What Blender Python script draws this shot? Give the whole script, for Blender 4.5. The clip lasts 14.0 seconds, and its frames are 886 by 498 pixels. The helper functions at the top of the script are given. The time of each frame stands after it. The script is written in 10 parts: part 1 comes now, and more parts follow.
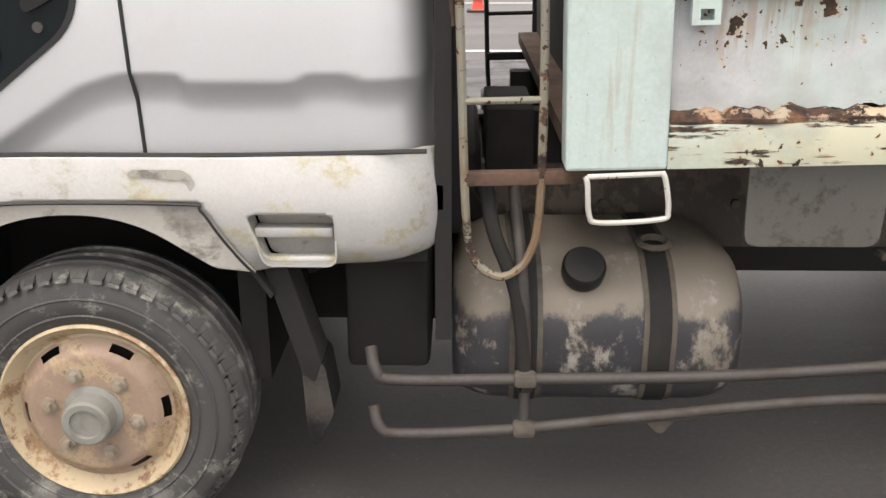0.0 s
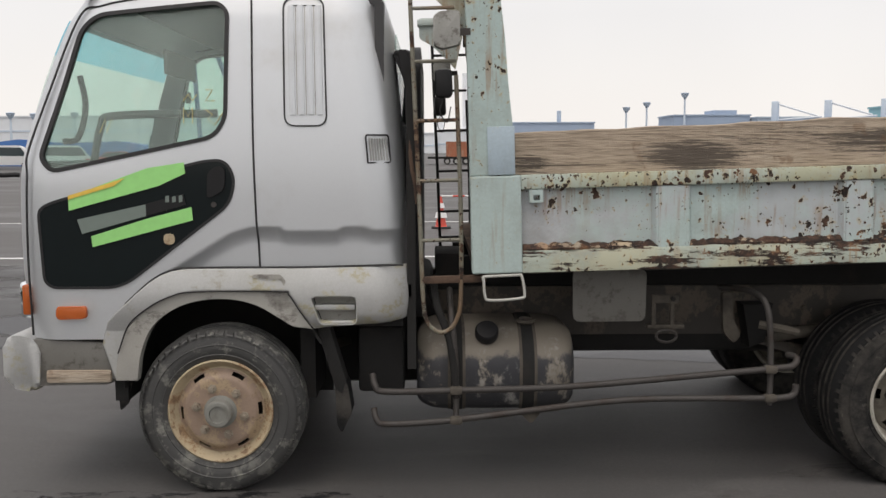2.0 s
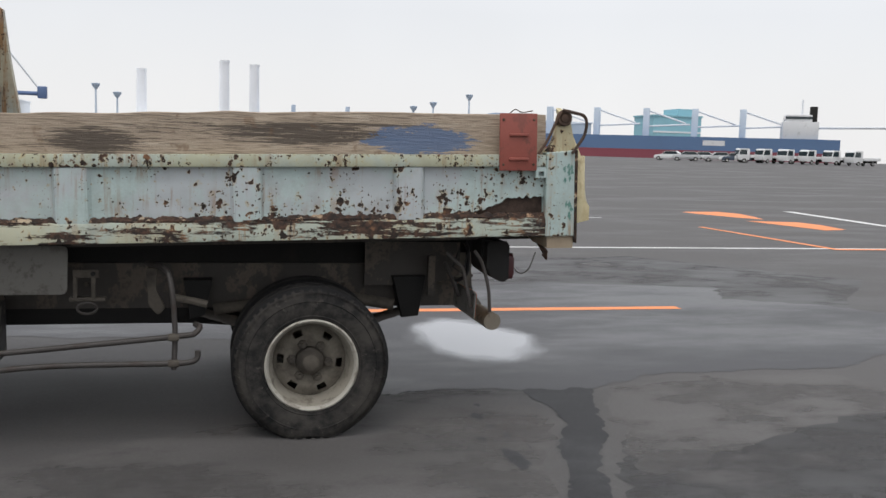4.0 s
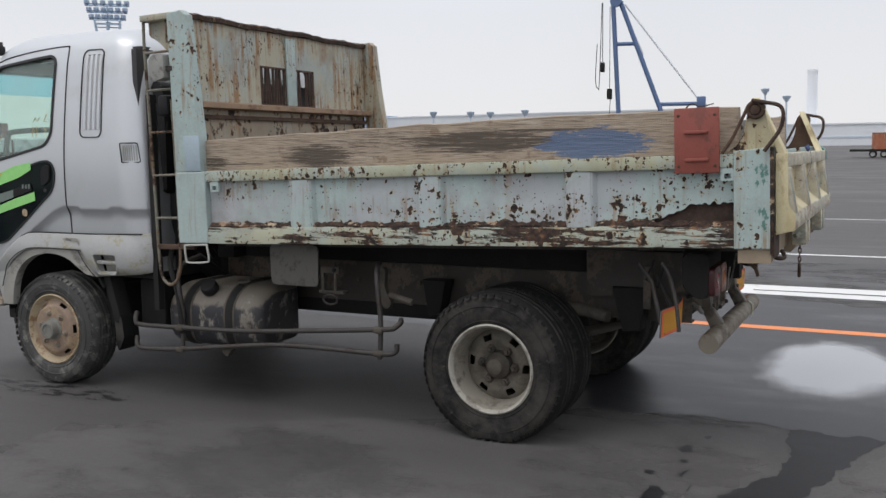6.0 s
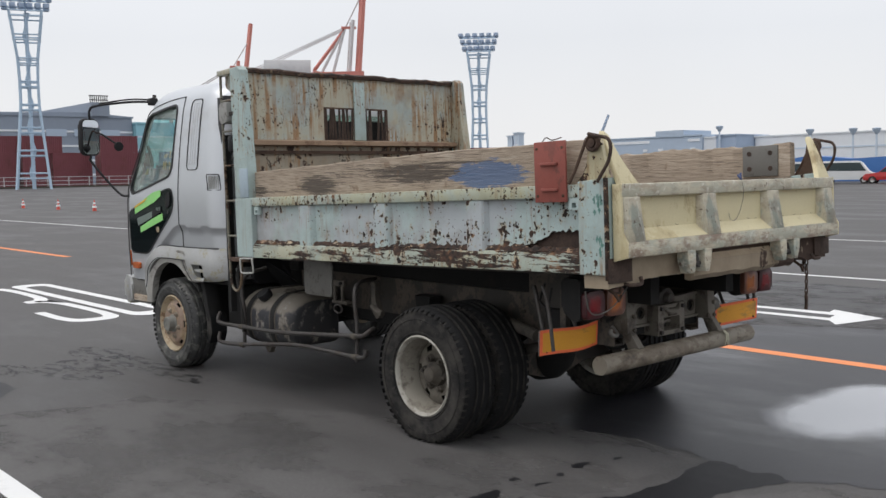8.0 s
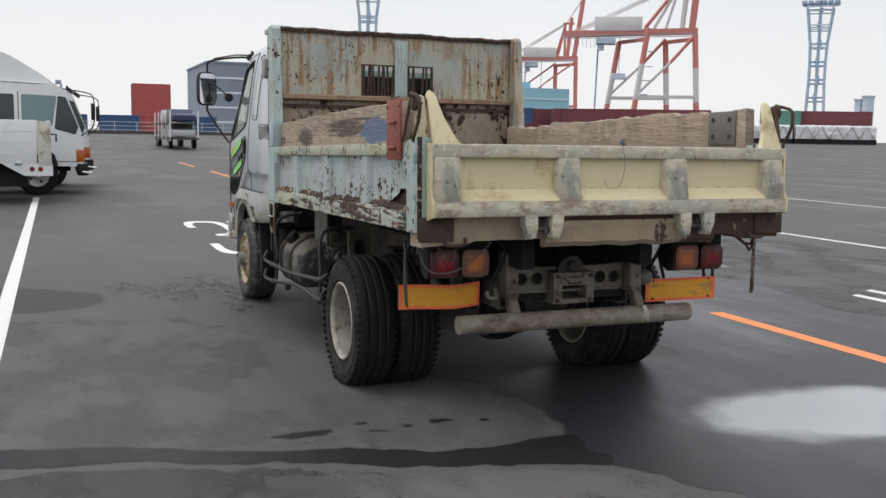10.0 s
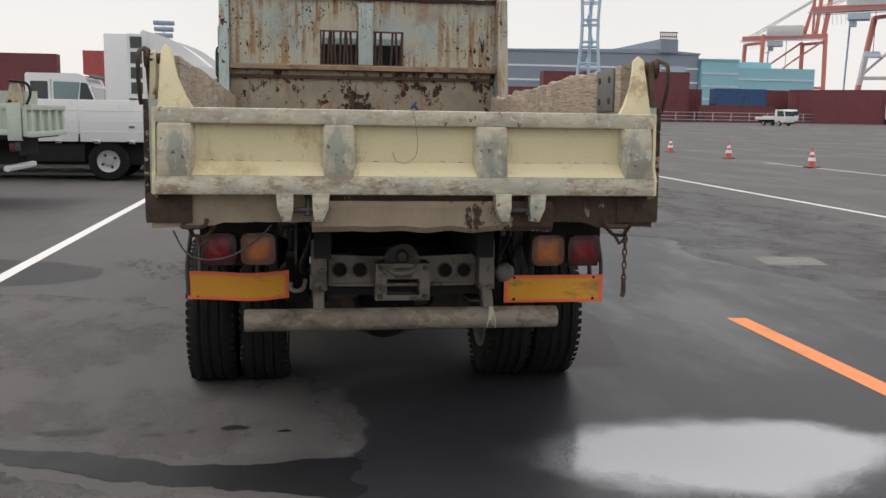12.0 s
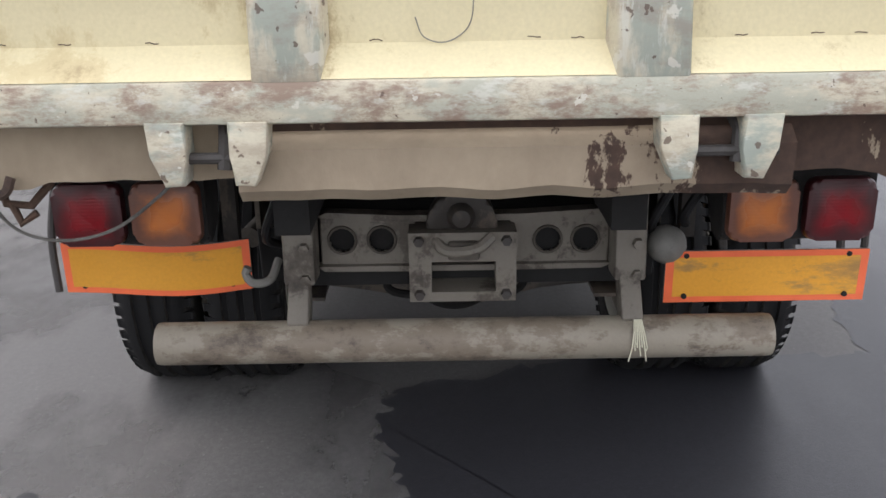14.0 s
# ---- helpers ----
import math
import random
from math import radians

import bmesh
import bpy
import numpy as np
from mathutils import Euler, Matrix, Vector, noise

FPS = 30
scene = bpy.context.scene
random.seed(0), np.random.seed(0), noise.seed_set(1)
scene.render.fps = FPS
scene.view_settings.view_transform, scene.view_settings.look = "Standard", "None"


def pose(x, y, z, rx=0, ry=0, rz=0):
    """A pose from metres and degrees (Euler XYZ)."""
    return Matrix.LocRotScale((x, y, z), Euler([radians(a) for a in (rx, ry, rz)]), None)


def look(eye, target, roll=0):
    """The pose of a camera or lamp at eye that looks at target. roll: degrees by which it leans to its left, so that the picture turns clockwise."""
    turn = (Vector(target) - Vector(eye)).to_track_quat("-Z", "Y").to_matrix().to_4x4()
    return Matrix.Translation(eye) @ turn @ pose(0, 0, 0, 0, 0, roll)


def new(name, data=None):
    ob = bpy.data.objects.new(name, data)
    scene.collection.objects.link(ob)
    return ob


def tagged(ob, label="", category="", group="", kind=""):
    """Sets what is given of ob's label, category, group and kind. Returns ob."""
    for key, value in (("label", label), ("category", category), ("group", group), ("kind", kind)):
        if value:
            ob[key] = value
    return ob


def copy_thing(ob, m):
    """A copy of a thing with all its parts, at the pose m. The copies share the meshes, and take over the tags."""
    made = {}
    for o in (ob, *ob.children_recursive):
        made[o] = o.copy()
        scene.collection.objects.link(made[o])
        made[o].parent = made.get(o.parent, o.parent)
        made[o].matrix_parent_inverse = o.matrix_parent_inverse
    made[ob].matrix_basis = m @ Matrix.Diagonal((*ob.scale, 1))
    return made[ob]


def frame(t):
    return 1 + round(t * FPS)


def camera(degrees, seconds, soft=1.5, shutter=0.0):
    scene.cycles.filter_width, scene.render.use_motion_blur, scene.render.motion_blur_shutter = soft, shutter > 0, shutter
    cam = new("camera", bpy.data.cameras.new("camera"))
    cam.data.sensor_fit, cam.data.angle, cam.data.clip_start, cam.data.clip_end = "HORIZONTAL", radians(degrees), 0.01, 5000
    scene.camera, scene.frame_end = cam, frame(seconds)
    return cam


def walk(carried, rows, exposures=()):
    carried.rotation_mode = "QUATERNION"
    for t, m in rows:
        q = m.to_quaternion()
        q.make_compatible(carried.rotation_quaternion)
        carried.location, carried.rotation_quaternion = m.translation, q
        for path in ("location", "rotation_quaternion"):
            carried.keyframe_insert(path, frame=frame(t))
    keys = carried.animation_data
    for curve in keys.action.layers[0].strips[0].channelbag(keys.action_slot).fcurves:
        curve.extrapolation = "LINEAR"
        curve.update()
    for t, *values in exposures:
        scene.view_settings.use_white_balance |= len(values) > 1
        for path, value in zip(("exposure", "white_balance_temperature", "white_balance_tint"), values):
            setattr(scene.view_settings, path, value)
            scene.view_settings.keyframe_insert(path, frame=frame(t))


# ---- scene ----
cam = camera(50.2, 14.0)
PATH = [
    (0, (0.932, 0.955, 1.554), (0.886, 2.843, 0.897), -0.2),
    (0.5, (0.963, 0.36, 1.549), (0.935, 2.31, 1.106), 0.4),
    (1, (0.989, -0.199, 1.533), (0.982, 1.771, 1.19), 0.5),
    (1.5, (0.939, -0.711, 1.559), (1.002, 1.268, 1.278), 0.5),
    (2, (0.981, -1.218, 1.565), (1.002, 0.771, 1.362), -0.2),
    (2.5, (1.078, -1.643, 1.591), (1.155, 0.348, 1.42), 0.4),
    (3, (1.515, -1.863, 1.581), (1.791, 0.109, 1.39), 0.4),
    (3.5, (2.122, -1.865, 1.574), (2.563, 0.076, 1.372), 1.3),
    (3.7, (2.388, -1.893, 1.547), (2.864, 0.039, 1.344), 1.7),
    (5.8, (5.058, -1.56, 1.564), (4.387, 0.31, 1.339), -0.4),
    (6, (5.251, -1.533, 1.578), (4.374, 0.252, 1.369), -0.7),
    (6.5, (5.838, -1.362, 1.59), (4.661, 0.245, 1.409), -1.0),
    (7, (6.429, -1.133, 1.584), (5.127, 0.377, 1.426), -1.0),
    (7.5, (7.013, -0.856, 1.592), (5.651, 0.6, 1.436), -0.5),
    (8, (7.564, -0.57, 1.594), (6.076, 0.757, 1.441), -1.1),
    (8.2, (7.734, -0.403, 1.58), (6.194, 0.863, 1.421), -1.6),
    (10.3, (9.129, 1.758, 1.585), (7.26, 2.432, 1.354), 1.0),
    (10.5, (9.171, 1.991, 1.525), (7.285, 2.617, 1.304), 0.8),
    (11, (9.146, 2.61, 1.531), (7.236, 3.149, 1.28), 1.5),
    (11.5, (9.059, 3.221, 1.526), (7.125, 3.657, 1.257), 0.9),
    (12, (8.794, 3.712, 1.525), (6.834, 3.995, 1.245), 0.9),
    (12.5, (8.34, 4.07, 1.496), (6.366, 4.174, 1.196), 0.1),
    (13, (7.773, 4.151, 1.416), (5.806, 4.144, 1.057), -0.2),
    (13.5, (7.117, 4.185, 1.427), (5.178, 4.166, 0.936), -1.5),
    (14, (6.483, 4.117, 1.524), (4.592, 4.119, 0.873), -0.9),
]
EXPOSURES = [(0.0, 1.52, 7350, 15), (0.5, 1.42, 7400, 15), (1.0, 1.0, 7450, 15), (1.5, 0.75, 7350, 14), (2.0, 0.42, 7100, 13), (2.5, 0.12, 6650, 10), (3.0, -0.02, 6650, 11), (3.4, 0.28, 6700, 11), (3.7, 0.38, 6700, 11), (6.0, 0.28, 6600, 12), (6.5, 0.34, 6600, 12), (7.0, 0.22, 6600, 12), (8.2, 0.35, 6650, 11),
             (10.3, 0.38, 6700, 11), (11.0, 0.28, 6750, 11), (11.5, 0.32, 6900, 11), (12.0, 0.35, 7000, 12), (12.5, 0.48, 7050, 13), (13.0, 0.72, 7100, 15), (13.5, 1.0, 6850, 15), (14.0, 1.32, 6550, 14)]
walk(cam, [(t, look(eye, target, roll)) for t, eye, target, roll in PATH], EXPOSURES)

# ---- world and sun: an overcast sky ----
world = bpy.data.worlds.new("overcast_sky")
scene.world = world
world.use_nodes = True
wn, wl = world.node_tree.nodes, world.node_tree.links
wn.clear()
w_out = wn.new("ShaderNodeOutputWorld")
w_bg = wn.new("ShaderNodeBackground")
w_sky = wn.new("ShaderNodeTexSky")
w_sky.sky_type, w_sky.sun_disc = "NISHITA", False
w_sky.sun_elevation, w_sky.sun_rotation = radians(55), radians(200)
w_sky.dust_density = 4.0
w_gain = wn.new("ShaderNodeMixRGB")
w_gain.blend_type = "MULTIPLY"
w_gain.inputs[0].default_value = 1.0
w_gain.inputs[2].default_value = (0.09, 0.09, 0.09, 1)
w_mix = wn.new("ShaderNodeMixRGB")
w_mix.inputs[0].default_value = 0.88
w_co = wn.new("ShaderNodeTexCoord")
w_sep = wn.new("ShaderNodeSeparateXYZ")
w_ramp = wn.new("ShaderNodeValToRGB")
els = w_ramp.color_ramp.elements
els[0].position, els[0].color = 0.0, (0.80, 0.815, 0.83, 1)
els[1].position, els[1].color = 0.6, (1.02, 1.06, 1.12, 1)
mid = els.new(0.14)
mid.color = (0.72, 0.75, 0.79, 1)
w_noise = wn.new("ShaderNodeTexNoise")
w_noise.inputs["Scale"].default_value = 2.2
w_noise.inputs["Detail"].default_value = 4.0
w_cloud = wn.new("ShaderNodeMapRange")
w_cloud.inputs["To Min"].default_value, w_cloud.inputs["To Max"].default_value = 0.90, 1.10
w_mul = wn.new("ShaderNodeMixRGB")
w_mul.blend_type = "MULTIPLY"
w_mul.inputs[0].default_value = 1.0
wl.new(w_co.outputs["Generated"], w_sep.inputs[0])
wl.new(w_sep.outputs["Z"], w_ramp.inputs[0])
wl.new(w_co.outputs["Generated"], w_noise.inputs["Vector"])
wl.new(w_noise.outputs["Fac"], w_cloud.inputs["Value"])
wl.new(w_ramp.outputs[0], w_mul.inputs[1])
wl.new(w_cloud.outputs[0], w_mul.inputs[2])
wl.new(w_sky.outputs[0], w_gain.inputs[1])
wl.new(w_gain.outputs[0], w_mix.inputs[1])
wl.new(w_mul.outputs[0], w_mix.inputs[2])
wl.new(w_mix.outputs[0], w_bg.inputs[0])
w_bg.inputs[1].default_value = 0.95
wl.new(w_bg.outputs[0], w_out.inputs[0])

sun = new("sun", bpy.data.lights.new("sun", "SUN"))
sun.data.energy, sun.data.angle, sun.data.color = 0.6, radians(25), (1.0, 0.97, 0.93)
sun.matrix_basis = look((0, 0, 30), (6, 11, 0))


# ---- materials ----
def nodes_of(name):
    m = bpy.data.materials.new(name)
    m.use_nodes = True
    nt = m.node_tree
    return m, nt, nt.nodes, nt.links, nt.nodes["Principled BSDF"]


def add_noise(nt, co, scale, detail=4.0, stretch=(1, 1, 1), rough=0.55):
    mp = nt.nodes.new("ShaderNodeMapping")
    mp.inputs["Scale"].default_value = stretch
    n = nt.nodes.new("ShaderNodeTexNoise")
    n.inputs["Scale"].default_value, n.inputs["Detail"].default_value, n.inputs["Roughness"].default_value = scale, detail, rough
    nt.links.new(co, mp.inputs[0])
    nt.links.new(mp.outputs[0], n.inputs["Vector"])
    return n.outputs["Fac"]


def step_ramp(nt, fac, lo, hi):
    r = nt.nodes.new("ShaderNodeMapRange")
    r.interpolation_type = "SMOOTHSTEP"
    r.inputs["From Min"].default_value, r.inputs["From Max"].default_value = lo, hi
    nt.links.new(fac, r.inputs["Value"])
    return r.outputs[0]


def blend(nt, fac, a, b, mode="MIX"):
    m = nt.nodes.new("ShaderNodeMixRGB")
    m.blend_type = mode
    for i, v in enumerate((fac, a, b)):
        if hasattr(v, "links"):
            nt.links.new(v, m.inputs[i])
        elif i == 0:
            m.inputs[0].default_value = v
        else:
            m.inputs[i].default_value = (*v, 1)
    return m.outputs[0]


def calc(nt, op, a, b):
    m = nt.nodes.new("ShaderNodeMath")
    m.operation = op
    m.use_clamp = op in ("ADD", "SUBTRACT", "MULTIPLY")
    for i, v in enumerate((a, b)):
        if hasattr(v, "links"):
            nt.links.new(v, m.inputs[i])
        else:
            m.inputs[i].default_value = v
    return m.outputs[0]


def coords(nt):
    return nt.nodes.new("ShaderNodeNewGeometry").outputs["Position"]


def bump_on(nt, bsdf, height, strength, dist=0.01):
    b = nt.nodes.new("ShaderNodeBump")
    b.inputs["Strength"].default_value, b.inputs["Distance"].default_value = strength, dist
    nt.links.new(height, b.inputs["Height"])
    nt.links.new(b.outputs[0], bsdf.inputs["Normal"])


def surface(name, base, dirt=(0.1, 0.09, 0.08), rough=0.6, metal=0.0, scale=3.0, amount=0.5, grain=40.0, vary=0.12, bump=0.08, stretch=(1, 1, 1)):
    """A worn surface: a base colour, grain, and dirt patches at a larger scale."""
    m, nt, n, l, b = nodes_of(name)
    co = coords(nt)
    big = add_noise(nt, co, scale, 5.0, stretch, 0.62)
    fine = add_noise(nt, co, grain, 3.0)
    tone = blend(nt, fine, tuple(c * (1 - vary) for c in base), tuple(min(1, c * (1 + vary)) for c in base))
    mask = step_ramp(nt, big, 0.62 - 0.28 * amount, 0.75)
    colour = blend(nt, calc(nt, "MULTIPLY", mask, min(1.0, amount + 0.25)), tone, dirt)
    l.new(colour, b.inputs["Base Color"])
    rr = nt.nodes.new("ShaderNodeMapRange")
    rr.inputs["To Min"].default_value, rr.inputs["To Max"].default_value = max(0.03, rough - 0.1), min(1, rough + 0.15)
    l.new(big, rr.inputs["Value"])
    l.new(rr.outputs[0], b.inputs["Roughness"])
    b.inputs["Metallic"].default_value = metal
    if bump:
        bump_on(nt, b, fine, bump, 0.004)
    return m


def rust_spots(nt, co, scale, thick):
    """Single rust spots of uneven size, crowded where the thick field is high: core and stain round it."""
    n, l = nt.nodes, nt.links
    wob = n.new("ShaderNodeTexNoise")
    wob.inputs["Scale"].default_value, wob.inputs["Detail"].default_value = scale * 1.6, 5.0
    off = n.new("ShaderNodeVectorMath")
    off.operation = "MULTIPLY_ADD"
    off.inputs[1].default_value = (1.2 / scale, 1.2 / scale, 1.7 / scale)
    l.new(co, wob.inputs["Vector"])
    l.new(wob.outputs["Color"], off.inputs[0])
    l.new(co, off.inputs[2])
    v = n.new("ShaderNodeTexVoronoi")
    v.inputs["Scale"].default_value = scale
    l.new(off.outputs[0], v.inputs["Vector"])
    sep = n.new("ShaderNodeSeparateColor")
    l.new(v.outputs["Color"], sep.inputs[0])
    size = calc(nt, "POWER", sep.outputs[0], 2.6)
    rad = calc(nt, "MULTIPLY", calc(nt, "MULTIPLY", size, 0.62), thick)
    d = n.new("ShaderNodeMath")
    d.operation = "SUBTRACT"
    l.new(rad, d.inputs[0])
    l.new(v.outputs["Distance"], d.inputs[1])
    return step_ramp(nt, d.outputs[0], 0.0, 0.03), step_ramp(nt, d.outputs[0], -0.13, 0.02)


def rusty(name, paint, density=0.5, size=24.0, streak=0.0, pale=(0.50, 0.42, 0.24), paint2=None, grime=0.3, peel=0.0, layer=(0.5, 1.0, 1.6), grow=None, drip=0.0):
    """Old paint over steel: rust spots with a stain round them, peeled areas, runs of rust downwards."""
    m, nt, n, l, b = nodes_of(name)
    co = coords(nt)
    large = add_noise(nt, co, 2.6, 4.0, (1, 1, 1.2), 0.6)
    runs = add_noise(nt, co, 26.0, 6.0, (1, 1, 0.07), 0.65)
    fine = add_noise(nt, co, 90.0, 3.0)
    mottle = add_noise(nt, co, 11.0, 5.0)
    tone = blend(nt, fine, tuple(c * 0.86 for c in paint), tuple(c * 1.12 for c in paint))
    if paint2:
        tone = blend(nt, step_ramp(nt, add_noise(nt, co, 1.9, 6.0, (1, 1, 1), 0.65), 0.44, 0.58), tone, paint2)
    tone = blend(nt, calc(nt, "MULTIPLY", step_ramp(nt, add_noise(nt, co, 5.0, 6.0, (1, 1, 1), 0.65), 0.45, 0.72), grime), tone, (0.17, 0.155, 0.13))
    if streak:
        run = calc(nt, "MULTIPLY", step_ramp(nt, runs, 0.50 - drip, 0.62 - drip), calc(nt, "MULTIPLY", step_ramp(nt, large, 0.38 - drip, 0.62 - drip), streak))
        tone = blend(nt, run, tone, (0.27, 0.145, 0.06))
    thick = calc(nt, "ADD", calc(nt, "MULTIPLY", step_ramp(nt, large, 0.36, 0.66), density * 1.1), density * 0.28)
    if grow:
        along = n.new("ShaderNodeSeparateXYZ")
        l.new(co, along.inputs[0])
        thick = calc(nt, "MULTIPLY", thick, calc(nt, "ADD", calc(nt, "MULTIPLY", step_ramp(nt, along.outputs[0], *grow), 0.62), 0.38))
    c1, r1 = rust_spots(nt, co, size, thick)
    c2, r2 = rust_spots(nt, co, size * 2.3, thick)
    c3, r3 = rust_spots(nt, co, size * 0.45, calc(nt, "MULTIPLY", thick, 0.8))
    core = calc(nt, "MAXIMUM", calc(nt, "MAXIMUM", c1, c2), c3)
    rim = calc(nt, "MAXIMUM", calc(nt, "MAXIMUM", r1, calc(nt, "MULTIPLY", r2, 0.5)), r3)
    colour = blend(nt, calc(nt, "MULTIPLY", rim, 0.62), tone, pale)
    if peel:
        fld = calc(nt, "ADD", calc(nt, "MULTIPLY", add_noise(nt, co, 6.5, 9.0, layer, 0.74), 0.75), calc(nt, "MULTIPLY", large, 0.3))
        core = calc(nt, "MAXIMUM", core, step_ramp(nt, fld, 0.72 - 0.32 * peel, 0.75 - 0.32 * peel))
    rust = blend(nt, step_ramp(nt, add_noise(nt, co, 26.0, 6.0, (1, 1, 1), 0.7), 0.40, 0.68), (0.015, 0.010, 0.008), (0.085, 0.043, 0.026))
    rust = blend(nt, step_ramp(nt, mottle, 0.58, 0.70), rust, (0.20, 0.10, 0.05))
    colour = blend(nt, core, colour, rust)
    l.new(colour, b.inputs["Base Color"])
    l.new(calc(nt, "ADD", calc(nt, "MULTIPLY", core, 0.35), 0.5), b.inputs["Roughness"])
    bump_on(nt, b, calc(nt, "ADD", calc(nt, "MULTIPLY", core, 0.6), calc(nt, "MULTIPLY", mottle, 0.4)), 0.4, 0.004)
    return m


def scuffed(name, base, worn, grime, amount=0.5, stretch=(1, 1, 1), top_dust=False):
    """Paint scraped down to another tone in ragged patches, with grime spots and pale scratches."""
    m, nt, n, l, b = nodes_of(name)
    co = coords(nt)
    fine = add_noise(nt, co, 120.0, 3.0)
    tone = blend(nt, fine, tuple(c * 0.88 for c in base), tuple(c * 1.10 for c in base))
    wear = add_noise(nt, co, 4.5, 8.0, stretch, 0.72)
    cut = 0.64 - 0.16 * amount
    mask = step_ramp(nt, wear, cut - 0.03, cut + 0.04)
    if top_dust:
        sep = n.new("ShaderNodeSeparateXYZ")
        l.new(nt.nodes.new("ShaderNodeNewGeometry").outputs["Normal"], sep.inputs[0])
        mask = calc(nt, "MAXIMUM", mask, calc(nt, "MULTIPLY", step_ramp(nt, calc(nt, "ADD", calc(nt, "MULTIPLY", sep.outputs[2], 0.6), calc(nt, "MULTIPLY", wear, 0.7)), 0.50, 0.62), 0.9))
    tone = blend(nt, calc(nt, "MULTIPLY", mask, 0.85), tone, worn)
    dirt = add_noise(nt, co, 9.0, 8.0, stretch, 0.75)
    tone = blend(nt, calc(nt, "MULTIPLY", step_ramp(nt, dirt, 0.56 - 0.05 * amount, 0.70), 0.8), tone, grime)
    haze = add_noise(nt, co, 1.4, 5.0)
    tone = blend(nt, calc(nt, "MULTIPLY", step_ramp(nt, haze, 0.45, 0.7), 0.4 * amount), tone, tuple(0.6 * c for c in worn))
    l.new(tone, b.inputs["Base Color"])
    l.new(calc(nt, "ADD", calc(nt, "MULTIPLY", dirt, 0.5), 0.35), b.inputs["Roughness"])
    bump_on(nt, b, calc(nt, "ADD", calc(nt, "MULTIPLY", wear, 0.5), calc(nt, "MULTIPLY", dirt, 0.5)), 0.35, 0.006)
    return m


def plain(name, base, rough=0.5, metal=0.0, **extra):
    m, nt, n, l, b = nodes_of(name)
    co = coords(nt)
    tone = blend(nt, add_noise(nt, co, 25.0), tuple(c * 0.88 for c in base), tuple(min(1, c * 1.1) for c in base))
    l.new(tone, b.inputs["Base Color"])
    b.inputs["Roughness"].default_value, b.inputs["Metallic"].default_value = rough, metal
    for key, v in extra.items():
        b.inputs[key.replace("_", " ")].default_value = v
    return m


def glass(name, tint, rough=0.02, dust=0.0):
    """A tinted pane: clear transmission with a glossy coat and a pale film for reflected sky."""
    m, nt, n, l, b = nodes_of(name)
    tr = n.new("ShaderNodeBsdfTransparent")
    tr.inputs[0].default_value = (*tint, 1)
    gl = n.new("ShaderNodeBsdfGlossy")
    gl.inputs["Roughness"].default_value = rough
    lw = n.new("ShaderNodeLayerWeight")
    lw.inputs["Blend"].default_value = 0.5
    gloss = calc(nt, "MULTIPLY", calc(nt, "POWER", lw.outputs["Facing"], 4.0), 0.55)
    mx = n.new("ShaderNodeMixShader")
    l.new(calc(nt, "ADD", gloss, 0.045), mx.inputs[0])
    l.new(tr.outputs[0], mx.inputs[1])
    l.new(gl.outputs[0], mx.inputs[2])
    # Pale greenish diffuse layer painted on in place of sky reflected in the pane.
    sky_film = n.new("ShaderNodeBsdfDiffuse")
    sky_film.inputs[0].default_value = (0.62, 0.70, 0.64, 1)
    md = n.new("ShaderNodeMixShader")
    l.new(calc(nt, "MULTIPLY", add_noise(nt, coords(nt), 3.0, 5.0), 2 * dust), md.inputs[0])
    l.new(mx.outputs[0], md.inputs[1])
    l.new(sky_film.outputs[0], md.inputs[2])
    l.new(md.outputs[0], n["Material Output"].inputs[0])
    return m


